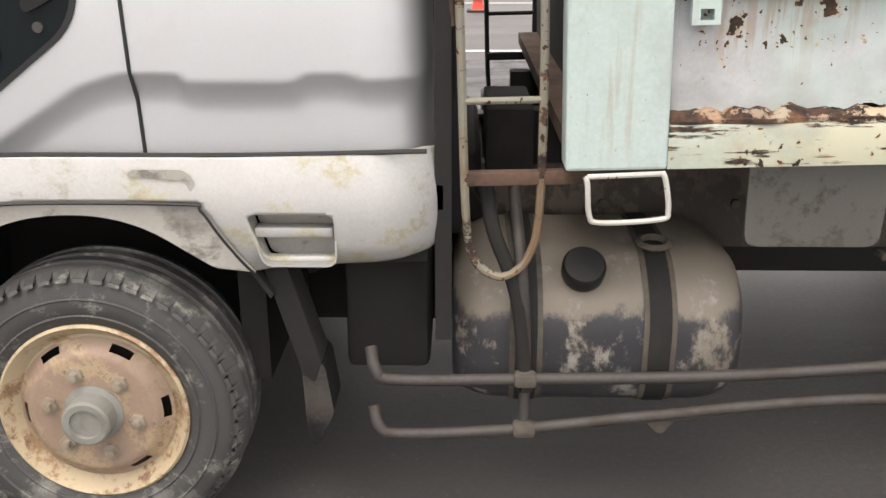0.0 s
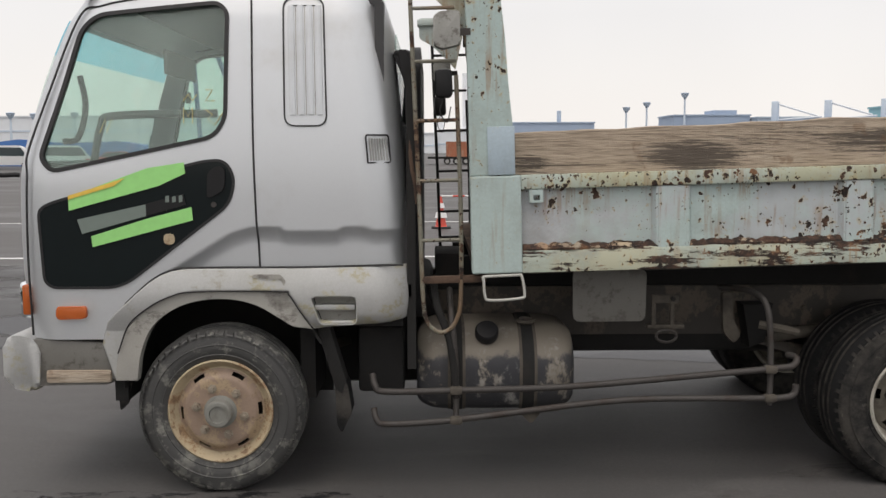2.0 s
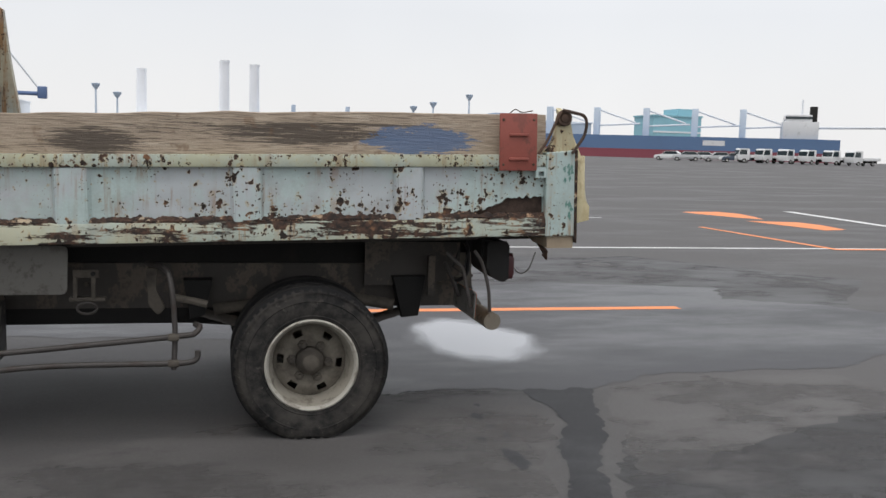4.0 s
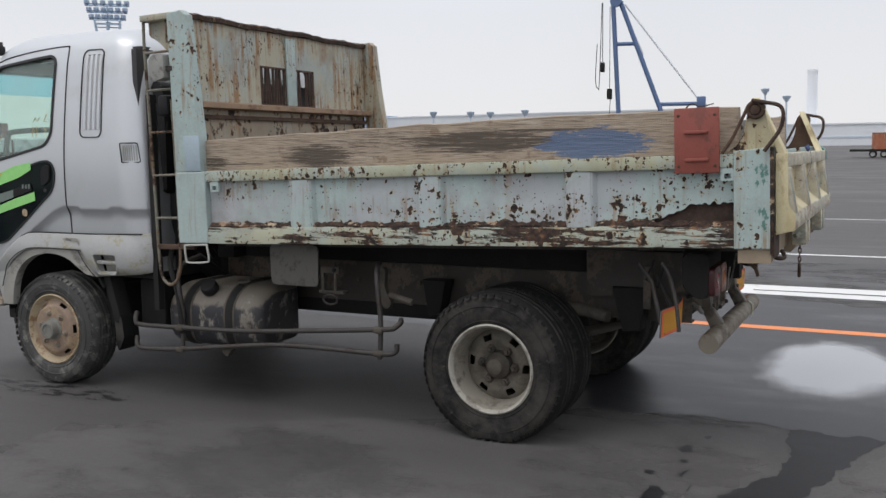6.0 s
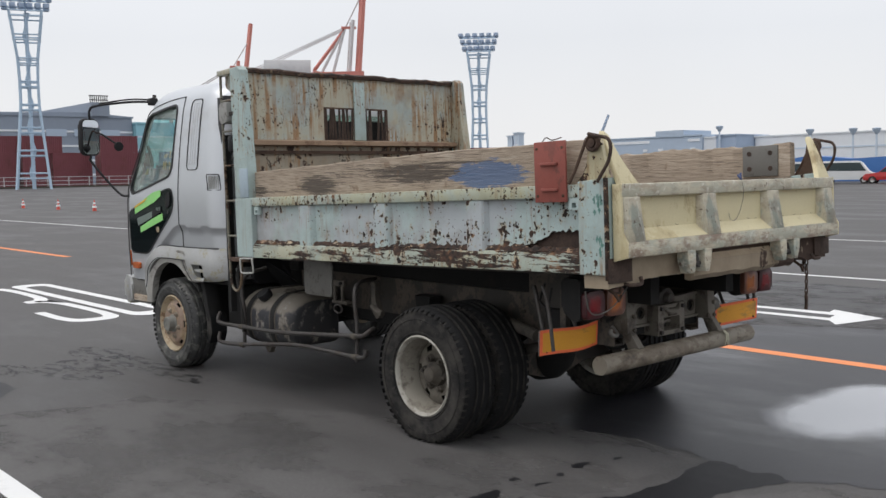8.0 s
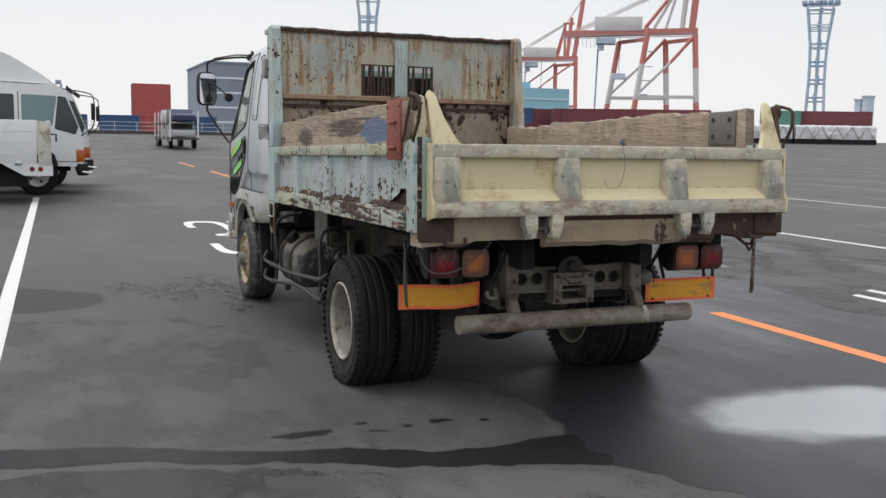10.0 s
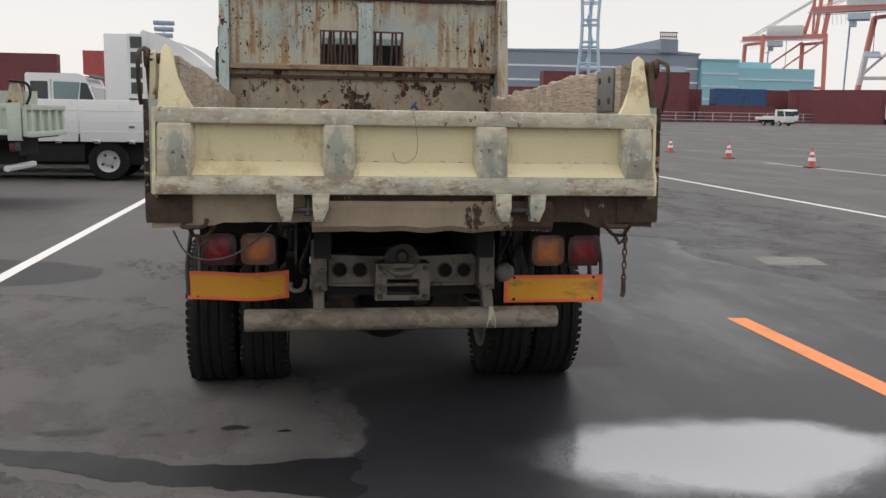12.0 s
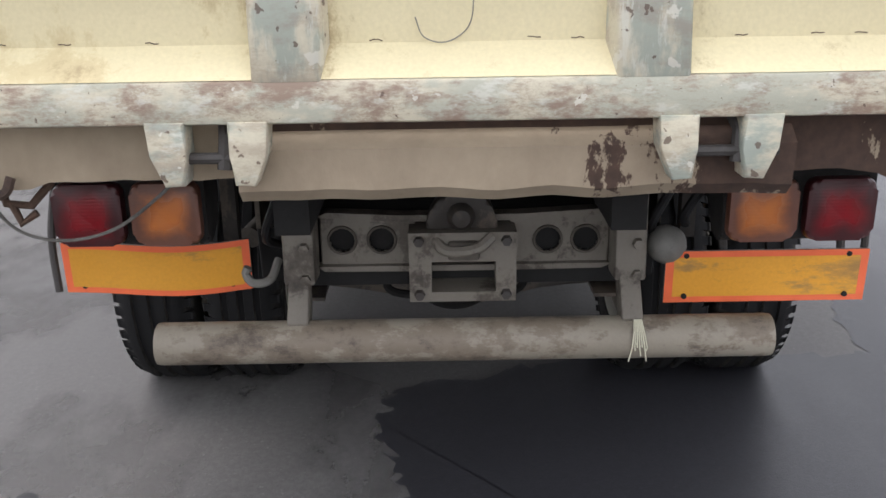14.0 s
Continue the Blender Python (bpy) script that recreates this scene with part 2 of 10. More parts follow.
def gate_paint(name, scrape, smear, centred):
    """Cream paint with soft greenish scrapes, brown smears, pale chips and thin scratches."""
    m, nt, n, l, b = nodes_of(name)
    co = coords(nt)
    fine = add_noise(nt, co, 140.0, 3.0)
    tone = blend(nt, fine, (0.50, 0.46, 0.345), (0.60, 0.555, 0.43))
    rub = add_noise(nt, co, 13.0, 9.0, (1, 1.0, 0.4) if centred else (1, 0.5, 1.3), 0.62)
    if centred:
        gen = n.new("ShaderNodeTexCoord").outputs["Generated"]
        sp = n.new("ShaderNodeSeparateXYZ")
        l.new(gen, sp.inputs[0])
        edge = calc(nt, "ABSOLUTE", calc(nt, "SUBTRACT", sp.outputs[1], 0.5), 0)
        other = calc(nt, "ABSOLUTE", calc(nt, "SUBTRACT", 0.5, sp.outputs[1]), 0)
        off = calc(nt, "ADD", calc(nt, "ADD", edge, other), calc(nt, "MULTIPLY", step_ramp(nt, sp.outputs[2], 0.55, 1.0), 0.5))
        rub = calc(nt, "SUBTRACT", calc(nt, "ADD", rub, 0.14), calc(nt, "MULTIPLY", off, 0.42))
    tone = blend(nt, calc(nt, "MULTIPLY", step_ramp(nt, rub, 0.43, 0.58), scrape * 0.85), tone, (0.295, 0.33, 0.285))
    brown = add_noise(nt, co, 12.0, 9.0, (1, 0.6, 1.4), 0.76)
    tone = blend(nt, calc(nt, "MULTIPLY", step_ramp(nt, brown, 0.44, 0.62), smear), tone, (0.25, 0.17, 0.125))
    line = add_noise(nt, co, 30.0, 5.0, (1, 1.0, 0.16) if centred else (1, 0.35, 0.8), 0.7)
    tone = blend(nt, calc(nt, "MULTIPLY", step_ramp(nt, line, 0.55, 0.66), 0.6), tone, (0.60, 0.60, 0.53))
    chip, _ = rust_spots(nt, co, 20.0, calc(nt, "MULTIPLY", brown, 1.35))
    tone = blend(nt, calc(nt, "MULTIPLY", chip, 0.75), tone, (0.62, 0.60, 0.52))
    pit, _ = rust_spots(nt, co, 34.0, calc(nt, "MULTIPLY", brown, 1.15))
    tone = blend(nt, calc(nt, "MULTIPLY", pit, 0.8), tone, (0.10, 0.062, 0.045))
    l.new(tone, b.inputs["Base Color"])
    l.new(calc(nt, "ADD", calc(nt, "MULTIPLY", rub, 0.4), 0.35), b.inputs["Roughness"])
    bump_on(nt, b, calc(nt, "ADD", calc(nt, "MULTIPLY", rub, 0.5), calc(nt, "MULTIPLY", brown, 0.5)), 0.4, 0.006)
    return m


def apron_material(name, from_y):
    """Tan dried mud over rust, flaking off to bare dark rust past a line across the truck."""
    m, nt, n, l, b = nodes_of(name)
    co = coords(nt)
    mud = add_noise(nt, co, 10.0, 6.0, (1, 0.7, 0.5), 0.65)
    tone = blend(nt, mud, (0.18, 0.135, 0.095), (0.45, 0.37, 0.265))
    sep = n.new("ShaderNodeSeparateXYZ")
    l.new(co, sep.inputs[0])
    ragged = add_noise(nt, co, 6.5, 7.0, (1, 1.3, 0.7), 0.68)
    far = step_ramp(nt, sep.outputs[1], from_y - 0.35, from_y + 0.35)
    bare = step_ramp(nt, calc(nt, "ADD", calc(nt, "MULTIPLY", ragged, 0.8), calc(nt, "MULTIPLY", far, 0.30)), 0.575, 0.60)
    rust = blend(nt, add_noise(nt, co, 40.0, 5.0), (0.028, 0.018, 0.014), (0.10, 0.058, 0.04))
    tone = blend(nt, bare, tone, rust)
    l.new(tone, b.inputs["Base Color"])
    b.inputs["Roughness"].default_value = 0.85
    bump_on(nt, b, calc(nt, "ADD", calc(nt, "MULTIPLY", bare, -0.5), mud), 0.4, 0.008)
    return m


def lens_material(name, clear, grime):
    """A dirty ribbed plastic lens; the lit middle and darker rim are painted into its colour."""
    m, nt, n, l, b = nodes_of(name)
    co = coords(nt)
    sp = n.new("ShaderNodeSeparateXYZ")
    l.new(n.new("ShaderNodeTexCoord").outputs["Generated"], sp.inputs[0])
    rim = None
    for k in (1, 2):
        d = calc(nt, "ADD", calc(nt, "SUBTRACT", sp.outputs[k], 0.5), calc(nt, "SUBTRACT", 0.5, sp.outputs[k]))
        rim = d if rim is None else calc(nt, "MAXIMUM", rim, d)
    dirt = calc(nt, "ADD", calc(nt, "MULTIPLY", rim, 1.1), calc(nt, "MULTIPLY", add_noise(nt, co, 14.0, 6.0), 0.5))
    tone = blend(nt, step_ramp(nt, dirt, 0.36, 0.72), clear, grime)
    l.new(tone, b.inputs["Base Color"])
    l.new(calc(nt, "ADD", calc(nt, "MULTIPLY", dirt, 0.4), 0.08), b.inputs["Roughness"])
    wv = n.new("ShaderNodeTexWave")
    wv.inputs["Scale"].default_value = 40.0
    wv.bands_direction = "Z"
    l.new(co, wv.inputs["Vector"])
    bump_on(nt, b, wv.outputs["Fac"], 0.07, 0.002)
    return m


M_SILVER = surface("silver_paint", (0.58, 0.60, 0.62), (0.46, 0.45, 0.43), 0.38, 0.65, 1.6, 0.25, 260.0, 0.05, 0.02)
M_SKIRT = scuffed("dirty_silver_paint", (0.47, 0.475, 0.47), (0.46, 0.43, 0.31), (0.34, 0.315, 0.25), 0.38, (0.9, 1, 1))
M_SKIRT.node_tree.nodes["Principled BSDF"].inputs["Metallic"].default_value = 0.55
M_LIP = scuffed("grey_arch_lip", (0.37, 0.36, 0.33), (0.24, 0.23, 0.21), (0.10, 0.09, 0.08), 0.5, (0.7, 1, 1))
M_BED = rusty("pale_blue_rusted_paint", (0.41, 0.505, 0.49), 1.05, 26.0, 0.6, (0.42, 0.33, 0.18), (0.42, 0.455, 0.47), 0.28, grow=(1.6, 3.6))
M_BARE = rusty("bare_grey_panel", (0.41, 0.43, 0.445), 0.55, 34.0, 0.5, (0.42, 0.33, 0.18), (0.41, 0.49, 0.475), 0.3)
M_POST = rusty("pale_blue_paint", (0.39, 0.49, 0.475), 0.62, 26.0, 0.7, (0.42, 0.32, 0.15), None, 0.30)
M_POST_F = rusty("clean_pale_blue_paint", (0.40, 0.49, 0.475), 0.16, 24.0, 0.3, (0.45, 0.40, 0.24), (0.38, 0.47, 0.455), 0.25)
M_PATCH = rusty("bluish_patch_paint", (0.37, 0.46, 0.52), 0.16, 26.0, 0.2, (0.45, 0.40, 0.28), None, 0.2)
M_HINGE = rusty("rusty_yellowed_paint", (0.47, 0.42, 0.27), 0.9, 22.0, 1.0, (0.40, 0.27, 0.12), (0.42, 0.40, 0.30), 0.5, 0.44, (2.4, 2.4, 1.0))
M_LEDGE = scuffed("orange_brown_ledge", (0.34, 0.235, 0.155), (0.22, 0.135, 0.085), (0.08, 0.05, 0.038), 0.6, (1, 0.7, 1))
M_SCOUR = rusty("brown_scoured_board", (0.29, 0.245, 0.18), 0.9, 18.0, 1.0, (0.24, 0.16, 0.09), (0.34, 0.31, 0.24), 0.6, 0.46, (2.0, 2.0, 1.3))
M_CRUST = rusty("flaking_rust_crust", (0.34, 0.21, 0.12), 0.9, 30.0, 0.0, (0.26, 0.13, 0.06), (0.44, 0.36, 0.25), 0.5, 0.84, (1.8, 2.0, 3.0))
M_EDGE = rusty("rusted_board_edge", (0.22, 0.16, 0.10), 0.9, 26.0, 0.0, (0.22, 0.12, 0.06), (0.13, 0.075, 0.05), 0.5, 0.80, (2.0, 2.0, 2.0))
M_GREEN_SCUFF = scuffed("dark_green_scuff", (0.10, 0.24, 0.20), (0.30, 0.42, 0.40), (0.06, 0.12, 0.10), 0.7)
M_RAIL = rusty("pale_green_rusted_rail", (0.41, 0.47, 0.42), 1.05, 34.0, 0.6, (0.44, 0.35, 0.17), (0.42, 0.43, 0.31), 0.3, 0.30, (2.2, 2.2, 1.2))
M_SILL = rusty("peeling_rusted_sill", (0.37, 0.42, 0.36), 1.0, 24.0, 0.7, (0.42, 0.32, 0.17), (0.42, 0.42, 0.31), 0.4, 0.62, (0.45, 2.0, 4.5))
M_BOARD = rusty("rust_streaked_board", (0.36, 0.41, 0.385), 0.5, 34.0, 0.95, (0.34, 0.20, 0.09), (0.41, 0.39, 0.30), 0.5, 0.34, (6.0, 6.0, 1.0), drip=0.03)
M_RUST = surface("brown_rust", (0.095, 0.058, 0.040), (0.035, 0.022, 0.017), 0.9, 0.0, 7.0, 0.7, 60.0, 0.4, 0.4)
M_HOLE = surface("dark_flaking_rust", (0.065, 0.042, 0.032), (0.022, 0.016, 0.013), 0.95, 0.0, 14.0, 0.6, 70.0, 0.45, 0.6)
M_CREAM = scuffed("cream_gate_paint", (0.65, 0.575, 0.365), (0.54, 0.45, 0.26), (0.33, 0.25, 0.145), 0.42, (0.8, 0.7, 0.45))
M_GATE_TOP = gate_paint("rubbed_rail_paint", 0.42, 0.5, False)
M_GATE_RAIL = gate_paint("smeared_rail_paint", 0.62, 0.9, False)
M_GATE_RIB = gate_paint("scraped_rib_paint", 1.0, 0.4, True)
M_LUG = gate_paint("chipped_lug_paint", 1.1, 0.45, False)
M_APRON = apron_material("muddy_brown_apron", 4.48)
M_SILL_BACK = apron_material("muddy_rusted_sill", 3.7)
M_RED = scuffed("red_painted_steel", (0.29, 0.075, 0.055), (0.21, 0.065, 0.05), (0.10, 0.055, 0.042), 0.55, (1.4, 1.4, 0.9))
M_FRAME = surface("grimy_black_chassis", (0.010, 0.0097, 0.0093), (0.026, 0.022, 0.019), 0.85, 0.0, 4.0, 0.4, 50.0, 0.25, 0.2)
M_UNDER = scuffed("mud_dusted_underframe", (0.040, 0.034, 0.029), (0.115, 0.092, 0.07), (0.024, 0.02, 0.018), 0.7, (1, 1, 0.8))
M_DUST = surface("dusty_brown_steel", (0.085, 0.074, 0.060), (0.03, 0.026, 0.023), 0.9, 0.0, 6.0, 0.7, 50.0, 0.3, 0.3)
M_TANK = scuffed("dusty_black_tank", (0.026, 0.027, 0.032), (0.20, 0.175, 0.14), (0.27, 0.265, 0.25), 0.42, (1.2, 1.2, 0.8), True)
M_PLATE = scuffed("grey_dusty_plate", (0.17, 0.165, 0.15), (0.115, 0.108, 0.095), (0.07, 0.062, 0.052), 0.5)


def tyre_rubber(name):
    """Black rubber with dried dust on the side walls; the tread's blacker colour stands in for shade."""
    m, nt, n, l, b = nodes_of(name)
    co = coords(nt)
    sep = n.new("ShaderNodeSeparateXYZ")
    l.new(n.new("ShaderNodeNewGeometry").outputs["Normal"], sep.inputs[0])
    wall = step_ramp(nt, calc(nt, "ABSOLUTE", sep.outputs[1], 0), 0.55, 0.9)
    cloud = add_noise(nt, co, 7.0, 7.0, (1, 1, 1), 0.7)
    tone = blend(nt, add_noise(nt, co, 70.0, 3.0), (0.008, 0.008, 0.0085), (0.013, 0.013, 0.0135))
    tone = blend(nt, calc(nt, "MULTIPLY", wall, step_ramp(nt, cloud, 0.34, 0.66)), tone, (0.052, 0.048, 0.043))
    tone = blend(nt, calc(nt, "MULTIPLY", step_ramp(nt, add_noise(nt, co, 24.0, 6.0, (1, 1, 1), 0.75), 0.58, 0.70), calc(nt, "MULTIPLY", wall, 0.6)), tone, (0.11, 0.10, 0.088))
    l.new(tone, b.inputs["Base Color"])
    b.inputs["Roughness"].default_value = 0.85
    b.inputs["Specular IOR Level"].default_value = 0.25
    bump_on(nt, b, cloud, 0.12, 0.004)
    return m


M_RUBBER = tyre_rubber("dusty_tyre_rubber")
M_RUBBER_F = scuffed("mud_dried_tyre_rubber", (0.050, 0.050, 0.049), (0.13, 0.128, 0.118), (0.24, 0.24, 0.21), 0.55, (1.8, 1.8, 1.8))
M_RIM_F = scuffed("rusty_tan_rim", (0.42, 0.34, 0.225), (0.27, 0.16, 0.085), (0.10, 0.065, 0.045), 0.6, (2.4, 2.4, 2.4))
M_RIM_D = scuffed("rusty_brown_disc", (0.265, 0.19, 0.142), (0.38, 0.285, 0.18), (0.10, 0.062, 0.046), 0.7, (2.4, 2.4, 2.4))
M_RIM_R = scuffed("dirty_brown_rim_barrel", (0.25, 0.232, 0.195), (0.19, 0.17, 0.14), (0.07, 0.058, 0.047), 0.6, (1.6, 1.6, 1.6))
M_RIM_LIP = scuffed("dirty_cream_rim_lip", (0.36, 0.345, 0.30), (0.24, 0.22, 0.185), (0.10, 0.085, 0.07), 0.5, (1.6, 1.6, 1.6))
M_HUB = surface("grey_hub_cap", (0.21, 0.21, 0.19), (0.13, 0.12, 0.10), 0.75, 0.1, 12.0, 0.5)
M_NUT = surface("wheel_nut_steel", (0.28, 0.24, 0.19), (0.13, 0.09, 0.06), 0.7, 0.2, 20.0, 0.5)
M_BLACK = plain("black_plastic", (0.014, 0.014, 0.015), 0.5, Specular_IOR_Level=0.25)
M_SEAL = plain("black_rubber_seal", (0.012, 0.012, 0.013), 0.6)
M_DARKIN = plain("dark_cab_interior", (0.055, 0.055, 0.057), 0.8)
M_GLASS = glass("green_tinted_glass", (0.84, 0.95, 0.91), 0.02, 0.10)
M_GLASS_DARK = plain("dark_door_glass", (0.007, 0.011, 0.012), 0.08, Specular_IOR_Level=0.28)
M_STRIP = glass("blue_sun_strip", (0.30, 0.66, 0.78))
M_GREEN_TAPE = plain("green_masking_tape", (0.30, 0.68, 0.22), 0.6)
M_YEL_TAPE = plain("yellow_marker_paint", (0.75, 0.50, 0.08), 0.6)
M_GREY_TAPE = plain("clear_grey_tape", (0.17, 0.21, 0.19), 0.35)
M_ORANGE = plain("orange_lens", (0.45, 0.10, 0.02), 0.25)
M_LAMP_RED = lens_material("dusty_red_tail_lens", (0.25, 0.006, 0.012), (0.055, 0.009, 0.011))
M_LAMP_OR = lens_material("dusty_amber_tail_lens", (0.55, 0.17, 0.04), (0.15, 0.062, 0.04))
M_REFL = scuffed("amber_reflector_board", (0.76, 0.35, 0.03), (0.58, 0.29, 0.05), (0.30, 0.17, 0.06), 0.35, (1, 0.5, 1.4))
M_REFL_RIM = plain("red_orange_reflector_edge", (0.85, 0.16, 0.06), 0.5)
M_STEEL = surface("worn_grey_steel_tube", (0.055, 0.050, 0.047), (0.040, 0.027, 0.021), 0.6, 0.2, 9.0, 0.6, 80.0, 0.3, 0.2)
M_BUMPER = scuffed("dusty_brown_steel_tube", (0.27, 0.24, 0.19), (0.17, 0.135, 0.10), (0.05, 0.038, 0.03), 0.8, (1.5, 0.9, 1.5))
M_LAMP_BOX = scuffed("grey_lamp_box_paint", (0.33, 0.33, 0.31), (0.22, 0.21, 0.19), (0.10, 0.09, 0.08), 0.5, (2, 2, 2))
M_WHITE_ROD = rusty("chipped_white_rod", (0.44, 0.44, 0.41), 0.6, 40.0)
M_LADDER = rusty("worn_grey_ladder_paint", (0.19, 0.185, 0.145), 1.0, 40.0, 0.3, (0.24, 0.14, 0.07), (0.15, 0.10, 0.06), 0.4, 0.52)
M_MIRROR = plain("mirror_glass", (0.75, 0.78, 0.8), 0.03, 1.0)


def wood_material(name):
    m, nt, n, l, b = nodes_of(name)
    co = coords(nt)
    grain = add_noise(nt, co, 9.0, 8.0, (0.35, 3.0, 5.0), 0.7)
    fine = add_noise(nt, co, 60.0, 4.0, (0.12, 2.0, 3.0), 0.6)
    tone = blend(nt, grain, (0.27, 0.212, 0.160), (0.54, 0.445, 0.345))
    tone = blend(nt, calc(nt, "MULTIPLY", step_ramp(nt, fine, 0.48, 0.66), 0.6), tone, (0.10, 0.072, 0.052))
    bleached = add_noise(nt, co, 5.0, 8.0, (0.5, 2.0, 3.0), 0.72)
    tone = blend(nt, calc(nt, "MULTIPLY", step_ramp(nt, bleached, 0.52, 0.68), 0.6), tone, (0.58, 0.50, 0.41))
    sep = nt.nodes.new("ShaderNodeSeparateXYZ")
    nt.links.new(co, sep.inputs[0])
    near = calc(nt, "SUBTRACT", 1.0, step_ramp(nt, sep.outputs[1], 3.13, 3.135))

    def blot(x, z, a, h):
        """A soft long patch on the near plank."""
        parts_ = []
        for out, c0, half in ((sep.outputs[0], x, a), (sep.outputs[2], z, h)):
            d = nt.nodes.new("ShaderNodeMath")
            d.operation = "SUBTRACT"
            nt.links.new(out, d.inputs[0])
            d.inputs[1].default_value = c0
            e = nt.nodes.new("ShaderNodeMath")
            e.operation = "DIVIDE"
            nt.links.new(d.outputs[0], e.inputs[0])
            e.inputs[1].default_value = half
            parts_.append(calc(nt, "POWER", calc(nt, "ABSOLUTE", e.outputs[0], 0), 2.0))
        return calc(nt, "MULTIPLY", calc(nt, "SUBTRACT", 1.0, calc(nt, "MULTIPLY", calc(nt, "ADD", parts_[0], parts_[1]), 1.0)), near)
    streaky = add_noise(nt, co, 20.0, 10.0, (0.20, 1.0, 4.2), 0.82)
    worn = calc(nt, "MAXIMUM", calc(nt, "MAXIMUM", blot(2.17, 1.545, 0.30, 0.10), blot(3.2, 1.615, 0.62, 0.085)), calc(nt, "MAXIMUM", blot(1.42, 1.51, 0.14, 0.055), calc(nt, "MULTIPLY", blot(2.9, 1.62, 1.0, 0.1), 0.5)))
    far_worn = calc(nt, "MULTIPLY", calc(nt, "SUBTRACT", 1.0, near), 0.16)
    torn = step_ramp(nt, calc(nt, "ADD", calc(nt, "MULTIPLY", calc(nt, "ADD", worn, far_worn), 0.24), calc(nt, "MULTIPLY", streaky, 1.0)), 0.605, 0.66)
    tone = blend(nt, calc(nt, "MULTIPLY", torn, 0.9), tone, blend(nt, fine, (0.022, 0.018, 0.015), (0.13, 0.105, 0.085)))
    crack = step_ramp(nt, add_noise(nt, co, 7.0, 7.0, (0.10, 1.0, 6.0), 0.7), 0.63, 0.66)
    tone = blend(nt, calc(nt, "MULTIPLY", crack, 0.8), tone, (0.045, 0.036, 0.03))
    _, stain = rust_spots(nt, co, 9.0, calc(nt, "MULTIPLY", grain, 0.55))
    tone = blend(nt, calc(nt, "MULTIPLY", stain, 0.5), tone, (0.16, 0.09, 0.05))
    rag = add_noise(nt, co, 12.0, 10.0, (0.45, 1, 2.2), 0.8)
    patch = step_ramp(nt, calc(nt, "ADD", calc(nt, "MULTIPLY", blot(3.82, 1.60, 0.42, 0.12), 0.42), calc(nt, "MULTIPLY", calc(nt, "MULTIPLY", rag, near), 1.0)), 0.73, 0.755)
    tone = blend(nt, calc(nt, "MULTIPLY", calc(nt, "MULTIPLY", patch, calc(nt, "SUBTRACT", 1.0, calc(nt, "MULTIPLY", crack, 0.7))), 0.88), tone, (0.10, 0.16, 0.28))
    l.new(tone, b.inputs["Base Color"])
    b.inputs["Roughness"].default_value = 0.9
    bump_on(nt, b, calc(nt, "ADD", grain, calc(nt, "MULTIPLY", fine, 0.8)), 0.8, 0.012)
    return m


M_WOOD = wood_material("weathered_plank_wood")


def asphalt_material(name, base, rough, wet=0.0, spec=0.5, blotch=0.0, soft=False):
    m, nt, n, l, b = nodes_of(name)
    co = coords(nt)
    speck = add_noise(nt, co, 220.0, 3.0)
    mid_n = add_noise(nt, co, 9.0, 6.0)
    large = add_noise(nt, co, 0.35, 6.0, (0.5, 1.2, 1), 0.65)
    tone = blend(nt, speck, tuple(c * 0.62 for c in base), tuple(c * 1.4 for c in base))
    tone = blend(nt, calc(nt, "MULTIPLY", mid_n, 0.4), tone, tuple(c * 0.72 for c in base))
    grit = add_noise(nt, co, 45.0, 4.0, (1, 1, 1), 0.7)
    tone = blend(nt, calc(nt, "MULTIPLY", step_ramp(nt, grit, 0.42, 0.62), 0.35), tone, tuple(c * 1.45 for c in base))
    damp = step_ramp(nt, large, 0.44, 0.62)
    tone = blend(nt, calc(nt, "MULTIPLY", damp, 0.5), tone, tuple(c * 0.52 for c in base))
    pits, _ = rust_spots(nt, co, 55.0, calc(nt, "MULTIPLY", mid_n, 0.9))
    tone = blend(nt, calc(nt, "MULTIPLY", pits, 0.35), tone, tuple(c * 2.1 for c in base))
    tracks = add_noise(nt, co, 1.1, 6.0, (0.16, 1.6, 1), 0.7)
    tone = blend(nt, calc(nt, "MULTIPLY", step_ramp(nt, tracks, 0.52, 0.7), 0.30), tone, tuple(c * 1.5 for c in base))
    b.inputs["Specular IOR Level"].default_value = spec
    l.new(tone, b.inputs["Base Color"])
    r = nt.nodes.new("ShaderNodeMapRange")
    r.inputs["To Min"].default_value, r.inputs["To Max"].default_value = rough, max(0.1, rough - 0.18)
    l.new(damp, r.inputs["Value"])
    l.new(r.outputs[0], b.inputs["Roughness"])
    bump_on(nt, b, calc(nt, "ADD", calc(nt, "MULTIPLY", speck, 0.6), calc(nt, "MULTIPLY", mid_n, 0.4)), 0.35 - 0.2 * wet, 0.006)
    if blotch:
        gaps = add_noise(nt, co, 1.3, 6.0, (0.8, 1.2, 1), 0.6) if soft else add_noise(nt, co, 9.0, 7.0, (0.6, 1.6, 1), 0.7)
        tr = n.new("ShaderNodeBsdfTransparent")
        mx = n.new("ShaderNodeMixShader")
        l.new(step_ramp(nt, gaps, blotch - (0.12 if soft else 0.03), blotch + (0.16 if soft else 0.05)), mx.inputs[0])
        l.new(tr.outputs[0], mx.inputs[1])
        l.new(b.outputs[0], mx.inputs[2])
        l.new(mx.outputs[0], n["Material Output"].inputs[0])
    return m


